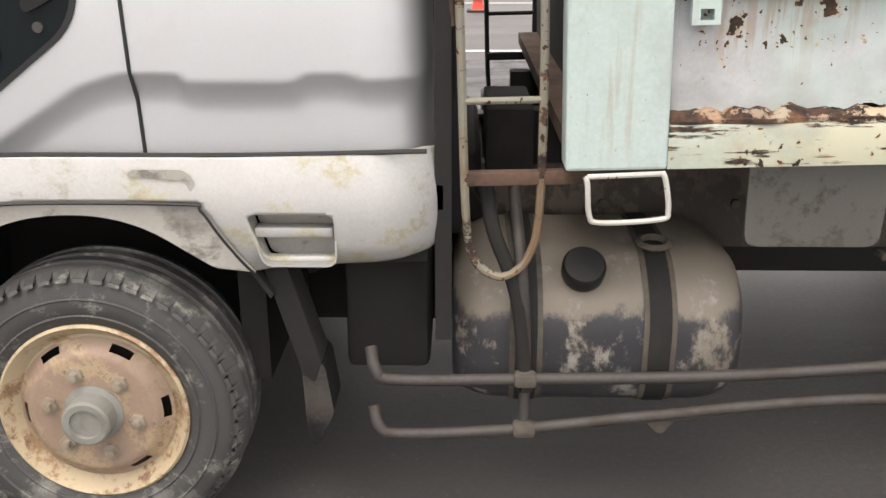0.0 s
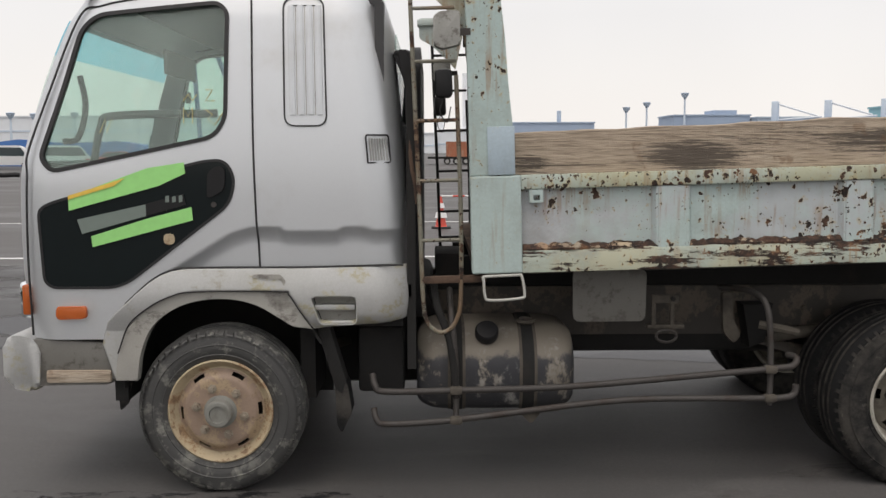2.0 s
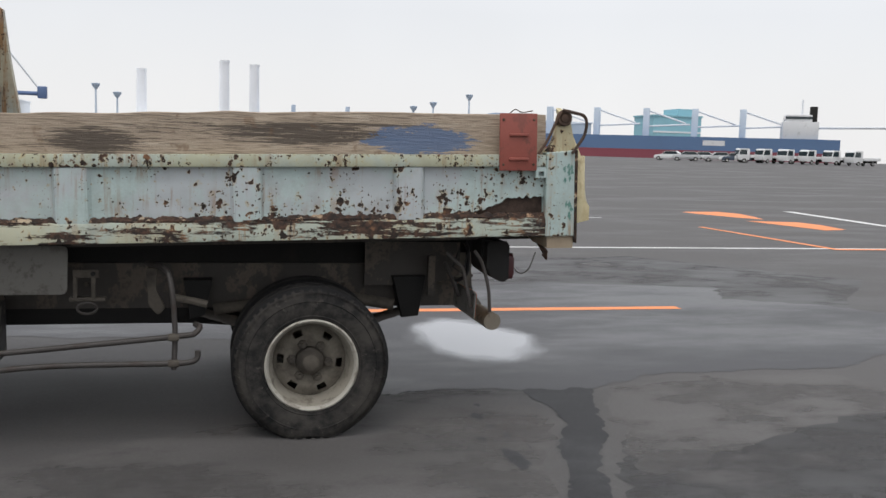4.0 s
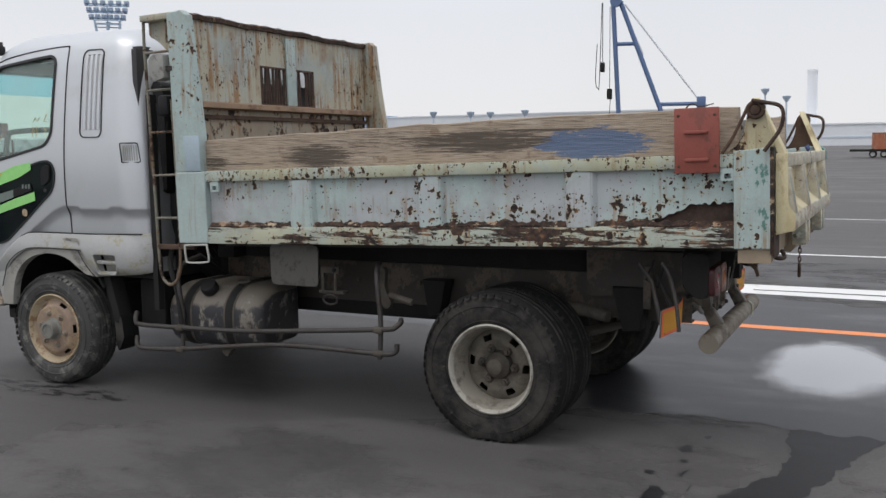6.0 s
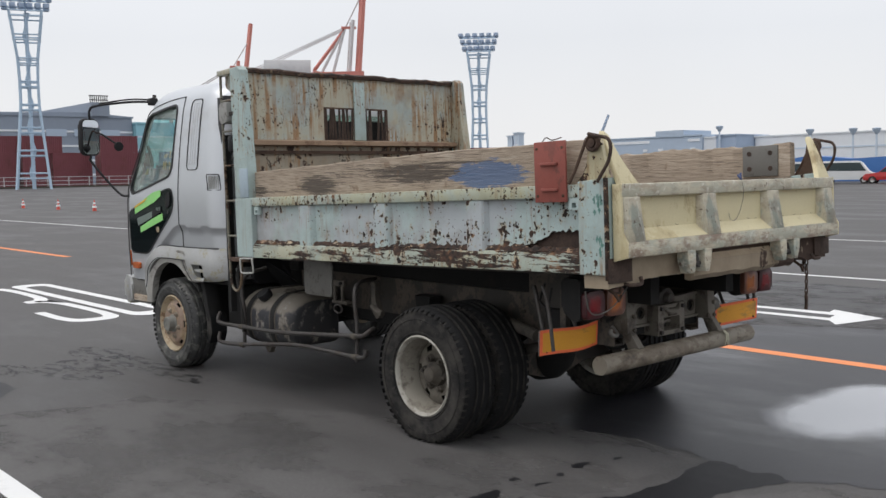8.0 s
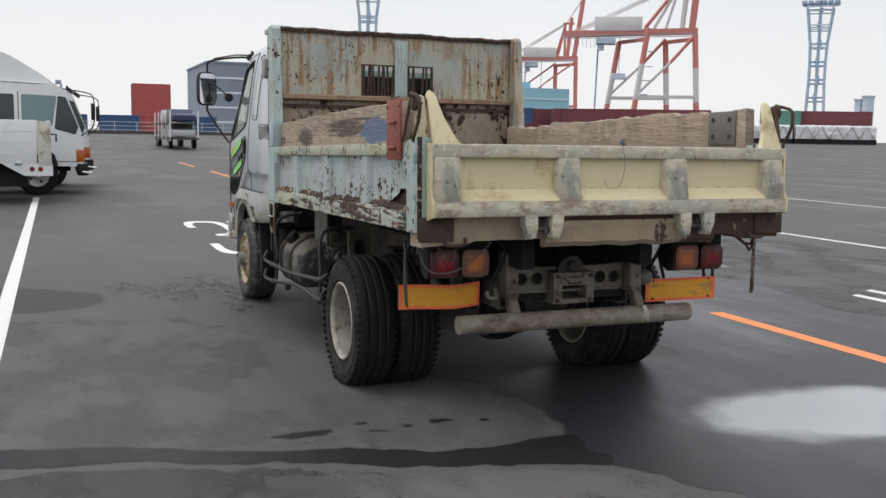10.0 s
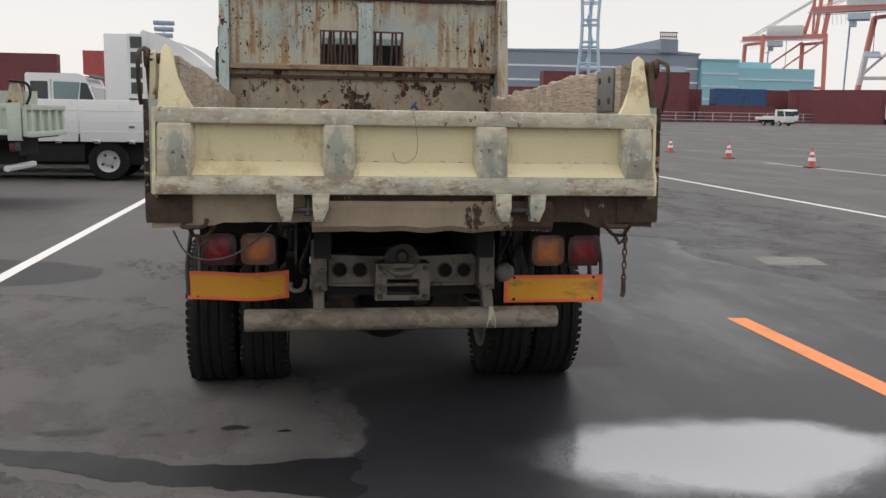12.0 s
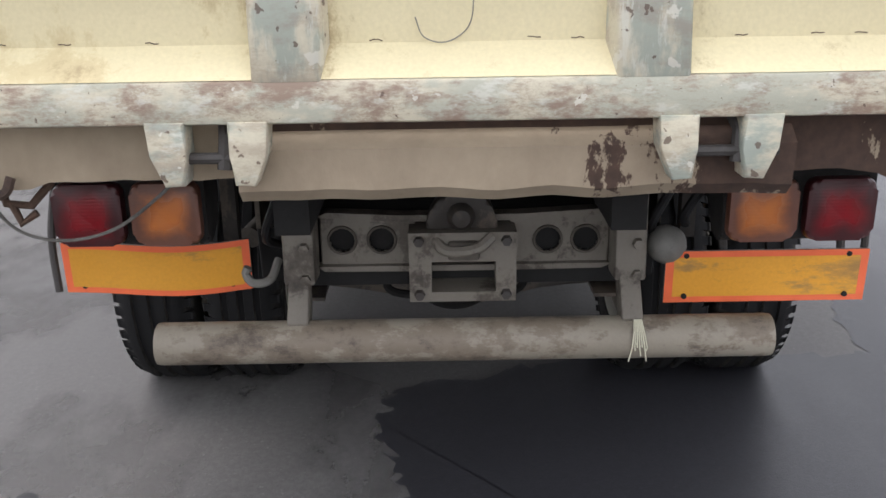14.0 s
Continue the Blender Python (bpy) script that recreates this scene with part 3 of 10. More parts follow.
M_ASPHALT = asphalt_material("damp_dark_asphalt", (0.078, 0.0745, 0.073), 0.72, 0.0, 0.42)
M_WET = asphalt_material("wet_black_asphalt", (0.014, 0.014, 0.016), 0.55, 0.5, 0.22)
M_SHEEN = asphalt_material("wet_shiny_asphalt", (0.026, 0.026, 0.030), 0.46, 0.6, 0.30)
M_STAIN = asphalt_material("wet_blotches", (0.016, 0.016, 0.018), 0.55, 0.5, 0.22, 0.54)
M_SOAKED = asphalt_material("soaked_asphalt_patch", (0.034, 0.0335, 0.034), 0.66, 0.2, 0.4, 0.40, True)
M_DAMP = asphalt_material("damp_asphalt_patch", (0.026, 0.026, 0.028), 0.6, 0.3, 0.3)
M_MOIST = asphalt_material("moist_asphalt", (0.052, 0.051, 0.052), 0.62, 0.2, 0.4, 0.40, True)
M_DRY = asphalt_material("drier_paler_asphalt", (0.097, 0.093, 0.091), 0.78, 0.0, 0.42, 0.42, True)
M_LINE = surface("worn_white_road_paint", (0.72, 0.72, 0.71), (0.35, 0.35, 0.35), 0.7, 0.0, 3.0, 0.25, 120.0, 0.08, 0.1)
M_LINE_OR = surface("orange_road_paint", (0.80, 0.27, 0.10), (0.5, 0.2, 0.1), 0.7, 0.0, 3.0, 0.25, 120.0, 0.08, 0.1)


def puddle_material(name, x, y, a, h):
    """Rain water that thins out into specks at its edge; its pale base stands in for mirrored sky."""
    m, nt, n, l, b = nodes_of(name)
    co = coords(nt)
    mp = n.new("ShaderNodeMapping")
    mp.inputs["Location"].default_value = (-x / a, -y / h, 0)
    mp.inputs["Scale"].default_value = (1 / a, 1 / h, 0)
    ln = n.new("ShaderNodeVectorMath")
    ln.operation = "LENGTH"
    l.new(co, mp.inputs[0])
    l.new(mp.outputs[0], ln.inputs[0])
    d = calc(nt, "MULTIPLY", ln.outputs["Value"], 0.5)
    d = calc(nt, "ADD", d, calc(nt, "MULTIPLY", add_noise(nt, co, 2.2, 5.0), 0.34))
    d = calc(nt, "ADD", d, calc(nt, "MULTIPLY", add_noise(nt, co, 60.0, 6.0, (1, 1, 1), 0.8), 0.34))
    keep = calc(nt, "SUBTRACT", 1.0, step_ramp(nt, d, 0.67, 0.86))
    b.inputs["Base Color"].default_value = (0.26, 0.27, 0.29, 1)
    b.inputs["Roughness"].default_value = 0.16
    b.inputs["IOR"].default_value = 2.9
    tr = n.new("ShaderNodeBsdfTransparent")
    mx = n.new("ShaderNodeMixShader")
    l.new(keep, mx.inputs[0])
    l.new(tr.outputs[0], mx.inputs[1])
    l.new(b.outputs[0], mx.inputs[2])
    l.new(mx.outputs[0], n["Material Output"].inputs[0])
    return m


M_WATER = puddle_material("puddle_water", 4.83, 5.62, 0.56, 0.98)


# ---- building helpers ----
def part(name, bm, material, parent, label="", m=None, smooth=40):
    """Links a bmesh as one mesh object under a thing or a part."""
    me = bpy.data.meshes.new(name)
    bmesh.ops.recalc_face_normals(bm, faces=bm.faces[:])
    bm.to_mesh(me)
    bm.free()
    if smooth:
        me.polygons.foreach_set("use_smooth", [True] * len(me.polygons))
        me.set_sharp_from_angle(angle=radians(smooth))
    me.materials.append(material)
    ob = new(name, me)
    if parent is not None:
        ob.parent = parent
        if parent.type == "EMPTY":
            ob.matrix_parent_inverse = parent.matrix_basis.inverted()
    if m is not None:
        ob.matrix_basis = m
    if label:
        tagged(ob, label)
    return ob


def shared(name, mesh, parent, m):
    ob = new(name, mesh)
    ob.parent = parent
    if parent.type == "EMPTY":
        ob.matrix_parent_inverse = parent.matrix_basis.inverted()
    ob.matrix_basis = m
    return ob


def thing(name, at, label, category, group="", kind=""):
    ob = new(name)
    ob.matrix_basis = Matrix.Translation(at)
    ob.empty_display_size = 0.2
    return tagged(ob, label, category, group, kind)


def solid(name, bm, material, label, category="", group="", kind="", smooth=40):
    return tagged(part(name, bm, material, None, "", None, smooth), label, category, group, kind)


def box(bm, x0, x1, y0, y1, z0, z1, bevel=0.0):
    vs = [bm.verts.new((x, y, z)) for z in (z0, z1) for x, y in ((x0, y0), (x1, y0), (x1, y1), (x0, y1))]
    fs = [bm.faces.new([vs[i] for i in q]) for q in ((3, 2, 1, 0), (4, 5, 6, 7), (0, 1, 5, 4), (1, 2, 6, 5), (2, 3, 7, 6), (3, 0, 4, 7))]
    if bevel:
        edges = list({e for f in fs for e in f.edges})
        bmesh.ops.bevel(bm, geom=edges, offset=bevel, segments=2, profile=0.5, affect="EDGES")
    return bm


def boxes(*spans, bevel=0.0):
    bm = bmesh.new()
    for s in spans:
        box(bm, *s, bevel=bevel)
    return bm


def prism(bm, poly, a0, a1, axis="y", bevel=0.0):
    """Extrudes an outline. axis y: outline in (x, z); x: (y, z); z: (x, y)."""
    def put(p, q, a):
        return {"y": (p, a, q), "x": (a, p, q), "z": (p, q, a)}[axis]
    lo = [bm.verts.new(put(p, q, a0)) for p, q in poly]
    hi = [bm.verts.new(put(p, q, a1)) for p, q in poly]
    fs = [bm.faces.new(lo), bm.faces.new(hi[::-1])]
    k = len(poly)
    fs += [bm.faces.new((lo[i], lo[(i + 1) % k], hi[(i + 1) % k], hi[i])) for i in range(k)]
    if bevel:
        rim = [e for f in fs[:2] for e in f.edges]
        bmesh.ops.bevel(bm, geom=rim, offset=bevel, segments=3 if bevel > 0.03 else 2, profile=0.5, affect="EDGES")
    return bm


def rounded(poly, radius, seg=5):
    """Rounds the corners of an outline."""
    out, k = [], len(poly)
    for i in range(k):
        p, a, b = Vector(poly[i]), Vector(poly[i - 1]), Vector(poly[(i + 1) % k])
        ra = radius[i] if isinstance(radius, (list, tuple)) else radius
        ra = min(ra, 0.48 * (a - p).length, 0.48 * (b - p).length)
        s, e = p + (a - p).normalized() * ra, p + (b - p).normalized() * ra
        for j in range(seg + 1):
            t = j / seg
            out.append(tuple(s * (1 - t) ** 2 + p * 2 * t * (1 - t) + e * t * t))
    return out


def smooth_path(pts, per=6):
    """A soft curve through points."""
    v = [Vector(p) for p in pts]
    v = [2 * v[0] - v[1]] + v + [2 * v[-1] - v[-2]]
    out = []
    for i in range(1, len(v) - 2):
        for j in range(per):
            t = j / per
            a, b, c, d = v[i - 1:i + 3]
            out.append(0.5 * (2 * b + (c - a) * t + (2 * a - 5 * b + 4 * c - d) * t * t + (3 * b - a - 3 * c + d) * t ** 3))
    return out + [v[-2]]


def tube(bm, pts, r, n=8, soft=False, closed=False, flat=1.0):
    """A round bar along points. flat squeezes it in its second direction."""
    pts = smooth_path(pts) if soft else [Vector(p) for p in pts]
    k = len(pts)
    rings, side = [], None
    for i, p in enumerate(pts):
        a = pts[i - 1] if (i or closed) else p
        b = pts[(i + 1) % k] if (i < k - 1 or closed) else p
        d = (b - a).normalized()
        if side is None:
            side = d.orthogonal().normalized()
        side = (side - d * side.dot(d)).normalized()
        up = d.cross(side)
        rings.append([bm.verts.new(p + r * (math.cos(2 * math.pi * j / n) * side + flat * math.sin(2 * math.pi * j / n) * up)) for j in range(n)])
    for i in range(k if closed else k - 1):
        a, b = rings[i], rings[(i + 1) % k]
        for j in range(n):
            bm.faces.new((a[j], a[(j + 1) % n], b[(j + 1) % n], b[j]))
    if not closed:
        bm.faces.new(rings[0][::-1]), bm.faces.new(rings[-1])
    return bm


def bar(*paths, r=0.012, n=8, soft=False):
    bm = bmesh.new()
    for p in paths:
        tube(bm, p, r, n, soft)
    return bm


def lathe(bm, profile, n=48, axis="y", at=(0, 0, 0), closed=False, caps=True):
    """Turns a profile of (radius, height) about an axis."""
    rings = []
    for rad, h in profile:
        ring = []
        for j in range(n):
            c, s = rad * math.cos(2 * math.pi * j / n), rad * math.sin(2 * math.pi * j / n)
            q = {"y": (c, h, s), "z": (c, s, h), "x": (h, c, s)}[axis]
            ring.append(bm.verts.new((q[0] + at[0], q[1] + at[1], q[2] + at[2])))
        rings.append(ring)
    pairs = list(zip(rings, rings[1:])) + ([(rings[-1], rings[0])] if closed else [])
    for a, b in pairs:
        for j in range(n):
            bm.faces.new((a[j], a[(j + 1) % n], b[(j + 1) % n], b[j]))
    if not closed and caps:
        if profile[0][0] > 1e-4:
            bm.faces.new(rings[0][::-1])
        if profile[-1][0] > 1e-4:
            bm.faces.new(rings[-1])
    return bm


def ribbon(bm, outline, width, y, depth):
    """A closed flat band of a given width along an outline in (x, z), its inner edge on the outline, at y, of a given depth."""
    k = len(outline)
    cen = sum((Vector(p) for p in outline), Vector((0, 0))) / k
    inner, outer = [], []
    for i, p in enumerate(outline):
        a, b = Vector(outline[i - 1]), Vector(outline[(i + 1) % k])
        d = (b - a).normalized()
        nrm = Vector((d.y, -d.x))
        if nrm.dot(Vector(p) - cen) < 0:
            nrm = -nrm
        inner.append(Vector(p)), outer.append(Vector(p) + nrm * width)
    rows = []
    for ring, yy in ((inner, y + depth), (inner, y), (outer, y), (outer, y + depth)):
        rows.append([bm.verts.new((p.x, yy, p.y)) for p in ring])
    for a, b in zip(rows, rows[1:] + rows[:1]):
        for i in range(k):
            bm.faces.new((a[i], a[(i + 1) % k], b[(i + 1) % k], b[i]))
    return bm


def dense(poly, step=0.025):
    """Adds points along a closed outline."""
    out = []
    for a, b in zip(poly, list(poly[1:]) + [poly[0]]):
        a, b = Vector(a), Vector(b)
        k = max(1, int((b - a).length / step))
        out += [tuple(a.lerp(b, i / k)) for i in range(k)]
    return out


def inside(p, poly):
    hit, k = False, len(poly)
    for i in range(k):
        (ax, ay), (bx, by) = poly[i], poly[(i + 1) % k]
        if (ay > p[1]) != (by > p[1]) and p[0] < (bx - ax) * (p[1] - ay) / (by - ay) + ax:
            hit = not hit
    return hit


def level(z, table):
    """Linear interpolation in a table of (z, value)."""
    if z <= table[0][0]:
        return table[0][1]
    for (a, va), (b, vb) in zip(table, table[1:]):
        if z <= b:
            t = (z - a) / (b - a)
            return va + (vb - va) * t
    return table[-1][1]


def ease(x, a, b):
    t = min(1.0, max(0.0, (x - a) / (b - a)))
    return t * t * (3 - 2 * t)


def snap_rim(bm, outlines, tol, put):
    """Draws the free edge of a cell mesh onto smooth outlines in (x, z)."""
    for v in [v for v in bm.verts if v.is_boundary]:
        p, best = Vector((v.co.x, v.co.z)), None
        for poly in outlines:
            for a, b in zip(poly, poly[1:] + poly[:1]):
                a, b = Vector(a), Vector(b)
                d = b - a
                t = min(1.0, max(0.0, (p - a).dot(d) / max(1e-9, d.length_squared)))
                q = a + d * t
                if best is None or (q - p).length < best[0]:
                    best = ((q - p).length, q)
        if best[0] < tol:
            v.co = put(best[1].x, best[1].y)


def soften_rim(bm, keep, rounds=3):
    """Smooths the free edge of a cell mesh but for the vertices that keep() holds."""
    for _ in range(rounds):
        moved = {}
        for v in bm.verts:
            if v.is_boundary and not keep(v.co):
                near = [e.other_vert(v) for e in v.link_edges if e.is_boundary]
                if len(near) == 2:
                    moved[v] = (v.co * 2 + near[0].co + near[1].co) / 4
        for v, c in moved.items():
            v.co = c


# ---- ground ----
def rise(x, y):
    """The yard climbs very slightly towards the quay."""
    return min(1.3, max(0.0, 0.0125 * (math.hypot(x, y) - 60.0)))


def ground_sheet():
    bm = bmesh.new()
    xs = [-3000, -600, -300, -200, -160, -130, -105, -85, -70, -60, -20, -8, 0, 8, 20, 60, 70, 85, 105, 130, 160, 200, 300, 600, 3000]
    grid = [[bm.verts.new((x, y, rise(x, y))) for x in xs] for y in xs]
    for a, b in zip(grid, grid[1:]):
        for i in range(len(xs) - 1):
            bm.faces.new((a[i], a[i + 1], b[i + 1], b[i]))
    solid("ground", bm, M_ASPHALT, "dark grey damp asphalt of a harbour yard", "ground", kind="structure", smooth=60)


ground_sheet()


def flat_patch(name, outline, z, material, label, jag=0.0, seed=0, kind="structure", steps=1):
    """A thin sheet on the ground; jag roughens its outline."""
    pts, k = [], len(outline)
    for i in range(k):
        a, b = Vector(outline[i]), Vector(outline[(i + 1) % k])
        for j in range(steps):
            p = a.lerp(b, j / steps)
            if jag:
                v = noise.noise_vector((p.x * 2.3, p.y * 2.3, seed)) + 0.5 * noise.noise_vector((p.x * 7, p.y * 7, seed + 5)) + 0.55 * noise.noise_vector((p.x * 19, p.y * 19, seed + 9)) + 0.3 * noise.noise_vector((p.x * 47, p.y * 47, seed + 3))
                p = p + jag * Vector((v.x, v.y))
            pts.append(p)
    bm = bmesh.new()
    f = bm.faces.new([bm.verts.new((p[0], p[1], z)) for p in pts])
    f.normal_update()
    if f.normal.z < 0:
        f.normal_flip()
    bmesh.ops.triangulate(bm, faces=[f])
    return solid(name, bm, material, label, name.replace("_", " "), kind=kind, smooth=0)


# ---- the old dump truck ----
MID = 4.16
truck = thing("dump_truck", (1.9, MID, 0), "worn silver-cab dump truck with rusty blue bed on wet asphalt", "truck")

WINDOW = [(-0.785, 1.54), (-0.74, 1.485), (0.0, 1.64), (0.05, 1.72), (0.058, 2.205), (0.02, 2.243), (-0.54, 2.193), (-0.612, 2.13)]
WINDOW = rounded(WINDOW, [0.03, 0.03, 0.07, 0.04, 0.035, 0.03, 0.05, 0.06])
LOWER = rounded([(-0.79, 1.315), (-0.775, 0.99), (-0.74, 0.965), (-0.47, 0.965), (-0.40, 0.99), (0.06, 1.34), (0.085, 1.45), (0.045, 1.53), (-0.05, 1.525), (-0.72, 1.345)], [0.06, 0.03, 0.03, 0.06, 0.08, 0.09, 0.05, 0.05, 0.06, 0.05])

ARCH = [(-0.40, 0.70), (-0.38, 0.76), (-0.31, 0.84), (-0.20, 0.895), (-0.08, 0.92), (0.10, 0.92), (0.22, 0.89), (0.33, 0.83), (0.40, 0.76), (0.42, 0.70)]



def profile(pts):
    """A smooth table through a few heights."""
    return [(p.x, p.y) for p in smooth_path([(a, b, 0) for a, b in pts], 8)]


FRONT = profile([(0.72, -0.90), (1.05, -0.93), (1.45, -0.925), (1.65, -0.895), (1.90, -0.825), (2.12, -0.745), (2.22, -0.69), (2.32, -0.61), (2.395, -0.44), (2.435, -0.16)])
REAR = profile([(0.72, 0.865), (1.05, 0.865), (1.5, 0.845), (2.0, 0.805), (2.2, 0.777), (2.32, 0.735), (2.395, 0.63), (2.435, 0.44)])
HALF = profile([(0.72, 1.10), (1.2, 1.105), (1.5, 1.10), (1.8, 1.072), (2.1, 1.030), (2.22, 1.006), (2.32, 0.965), (2.395, 0.87), (2.435, 0.68)])


def groove(x, z):
    """Depth of the pressed line along the cab's side, and how the cab narrows towards its windscreen."""
    top = level(x, [(-0.30, 0.98), (0.07, 1.205), (0.16, 1.232), (0.285, 1.232), (0.305, 1.212), (0.55, 1.212), (0.575, 1.232), (0.66, 1.232), (0.70, 1.215), (0.9, 1.215)])
    narrow = 0.05 * ease(-x, 0.05, 0.75) * ease(z, 1.40, 1.95)
    if x < -0.3:
        return narrow
    u = min(1.0, max(0.0, (z - top + 0.075) / 0.075))
    return 0.030 * (1 - u * u) * ease(x, -0.3, -0.15) + narrow


def bulge_at(x, z):
    """How far the fender swells out, and tucks in again along its lower edge."""
    return 0.030 * math.sin(math.pi * min(1, max(0, (z - 0.76) / 0.30))) - 0.03 * min(1, max(0, (0.84 - z) / 0.065)) ** 2 * ease(x, 0.40, 0.50)


def cab_side_y(x, z):
    return MID - level(z, HALF) + groove(x, z)


def cab_shell(z0, z1):
    bm = bmesh.new()
    nz = int((z1 - z0) / 0.008)
    rows = []
    for i in range(nz + 1):
        z = z0 + (z1 - z0) * i / nz
        xf, xr, h = level(z, FRONT), level(z, REAR), level(z, HALF)
        rf, rr = 0.17, 0.20
        ring = []

        def arc(cx, cy, r, a0, a1, k):
            for j in range(k):
                a = radians(a0 + (a1 - a0) * j / k)
                ring.append((cx + r * math.cos(a), cy + r * math.sin(a)))
        n_side = 110
        for j in range(n_side):
            ring.append((xf + rf + (xr - rr - xf - rf) * j / n_side, -h))
        arc(xr - rr, -h + rr, rr, -90, 0, 14)
        for j in range(60):
            ring.append((xr, -h + rr + (2 * h - 2 * rr) * j / 60))
        arc(xr - rr, h - rr, rr, 0, 90, 14)
        for j in range(n_side):
            ring.append((xr - rr + (xf + rf - xr + rr) * j / n_side, h))
        arc(xf + rf, h - rf, rf, 90, 180, 14)
        for j in range(60):
            ring.append((xf, h - rf + (2 * rf - 2 * h) * j / 60))
        arc(xf + rf, -h + rf, rf, 180, 270, 14)
        row = []
        for x, y in ring:
            g = groove(x, z)
            row.append(bm.verts.new((x, MID + y * (1 - g / max(abs(y), 0.3)) if abs(y) > h * 0.7 else MID + y, z)))
        rows.append(row)
    k = len(rows[0])
    for a, b in zip(rows, rows[1:]):
        for j in range(k):
            q = (a[j], a[(j + 1) % k], b[(j + 1) % k], b[j])
            c = sum((v.co for v in q), Vector()) / 4
            side_face = abs(c.y - MID) > level(c.z, HALF) - 0.09 and c.x < 0.5
            if side_face and inside((c.x, c.z), WINDOW):
                continue
            if side_face and c.z < 0.925 and inside((c.x, c.z), ARCH):
                continue
            if abs(c.y - MID) > 1.0 and 0.42 < c.x < 0.64 and 0.78 < c.z < 0.925:
                continue
            if c.x > 0.36 and c.z < 0.80:
                continue
            front_face = c.x < level(c.z, FRONT) + 0.03
            if front_face and 1.53 < c.z < 2.16 and abs(c.y - MID) < level(c.z, HALF) - 0.15:
                continue
            back_face = c.x > level(c.z, REAR) - 0.02
            if back_face and 1.72 < c.z < 2.1 and abs(c.y - MID) < 0.62:
                continue
            bm.faces.new(q)
    cap = rows[-1]
    mid_v = bm.verts.new((0.1, MID, z1 + 0.02))
    for j in range(k):
        bm.faces.new((cap[j], cap[(j + 1) % k], mid_v))
    return bm


cab = part("cab", cab_shell(0.72, 2.435), M_SILVER, truck, "silver metallic cab with dust and faded paint", smooth=35)

for s in (-1, 1):
    def side_y(x, z, s=s, out=0.0):
        return MID + s * (level(z, HALF) - groove(x, z) + out)

    def follow(outline, width, out, thick, s=s):
        """A band that follows the cab's side along an outline."""
        bm = ribbon(bmesh.new(), outline, width, 0.0, 1.0)
        for v in bm.verts:
            v.co.y = side_y(v.co.x, v.co.z, s, out - thick * v.co.y)
        return bm

    def sheet(outline, out, thick, s=s):
        bm = prism(bmesh.new(), outline, 0.0, 1.0)
        for v in bm.verts:
            v.co.y = side_y(v.co.x, v.co.z, s, out - thick * v.co.y)
        return bm
    cen = sum((Vector(p) for p in WINDOW), Vector((0, 0))) / len(WINDOW)
    shrunk = [tuple(cen + (Vector(p) - cen) * 0.975) for p in WINDOW]
    part("window_seal", follow(dense(shrunk), 0.018, 0.006, 0.03), M_SEAL, cab, "black rubber window seal")
    pane = part("side_window", sheet(WINDOW, -0.012, 0.005), M_GLASS, cab, "green-tinted side window glass")
    pane.visible_shadow = False
    low = part("lower_door_window", sheet(LOWER, 0.004, 0.012), M_GLASS_DARK, cab, "dark lower door window with tape strips")
    part("window_trim", follow([tuple(p) for p in LOWER], 0.012, 0.006, 0.012), M_SEAL, low)
    # door seams
    seam = [(0.155, 2.30), (0.165, 2.22), (0.17, 1.9), (0.175, 1.56), (0.19, 1.035)]
    part("door_gap", bar([(p.x, side_y(p.x, p.y, s, 0.0005), p.y) for p in smooth_path([(a, b, 0) for a, b in seam], 8)], r=0.005, n=6), M_SEAL, cab)
    top_seam = [(0.155, 2.30), (0.02, 2.297), (-0.30, 2.27), (-0.52, 2.235), (-0.64, 2.16), (-0.83, 1.62), (-0.845, 1.45), (-0.855, 1.1), (-0.85, 0.74)]
    part("door_gap", bar([(p.x, side_y(max(p.x, level(p.y, FRONT) + 0.1), p.y, s, 0.0005) - s * 0.10 * max(0, level(p.y, FRONT) + 0.17 - p.x), p.y) for p in smooth_path([(a, b, 0) for a, b in top_seam], 8)], r=0.005, n=6), M_SEAL, cab)
    # louvred air intake behind the door
    vent = rounded([(0.312, 2.26), (0.320, 1.69), (0.502, 1.69), (0.486, 2.26)], 0.045)
    part("vent_surround", follow(dense(vent), 0.007, 0.005, 0.010), M_SEAL, cab)
    for j in range(4):
        a = 0.343 + 0.041 * j
        rail_z = [2.225 - 0.49 * q / 16 for q in range(17)]
        part("vent_louvre", bar([(a + 0.010 * (2.225 - z) / 0.49, side_y(a, z, s, -0.007), z) for z in rail_z], r=0.017), M_SILVER, cab)
        if j:
            part("vent_slot", bar([(a - 0.0205 + 0.010 * (2.225 - z) / 0.49, side_y(a, z, s, 0.0), z) for z in rail_z], r=0.0022, n=5), M_LIP, cab)
    part("vent_slot", bar([(x, side_y(x, 2.228, s, 0.001), 2.228) for x in (0.345, 0.385, 0.42, 0.455)], r=0.003, n=5), M_SEAL, cab)
    # small ribbed grille near the rear corner
    g = bmesh.new()
    for j in range(7):
        a = 0.705 + 0.0115 * j
        yy = MID + s * (1.10 - 0.20 + math.sqrt(max(0.0, 0.2 ** 2 - max(0.0, a - 0.635) ** 2)))
        tube(g, [(a, yy + s * 0.004, 1.53), (a - 0.008, yy + s * 0.004, 1.63)], 0.0045, 5)
    part("corner_grille", g, M_SKIRT, cab, "ribbed grey corner grille")
    frame_pts = [(0.69, 1.52), (0.789, 1.52), (0.779, 1.645), (0.68, 1.645)]
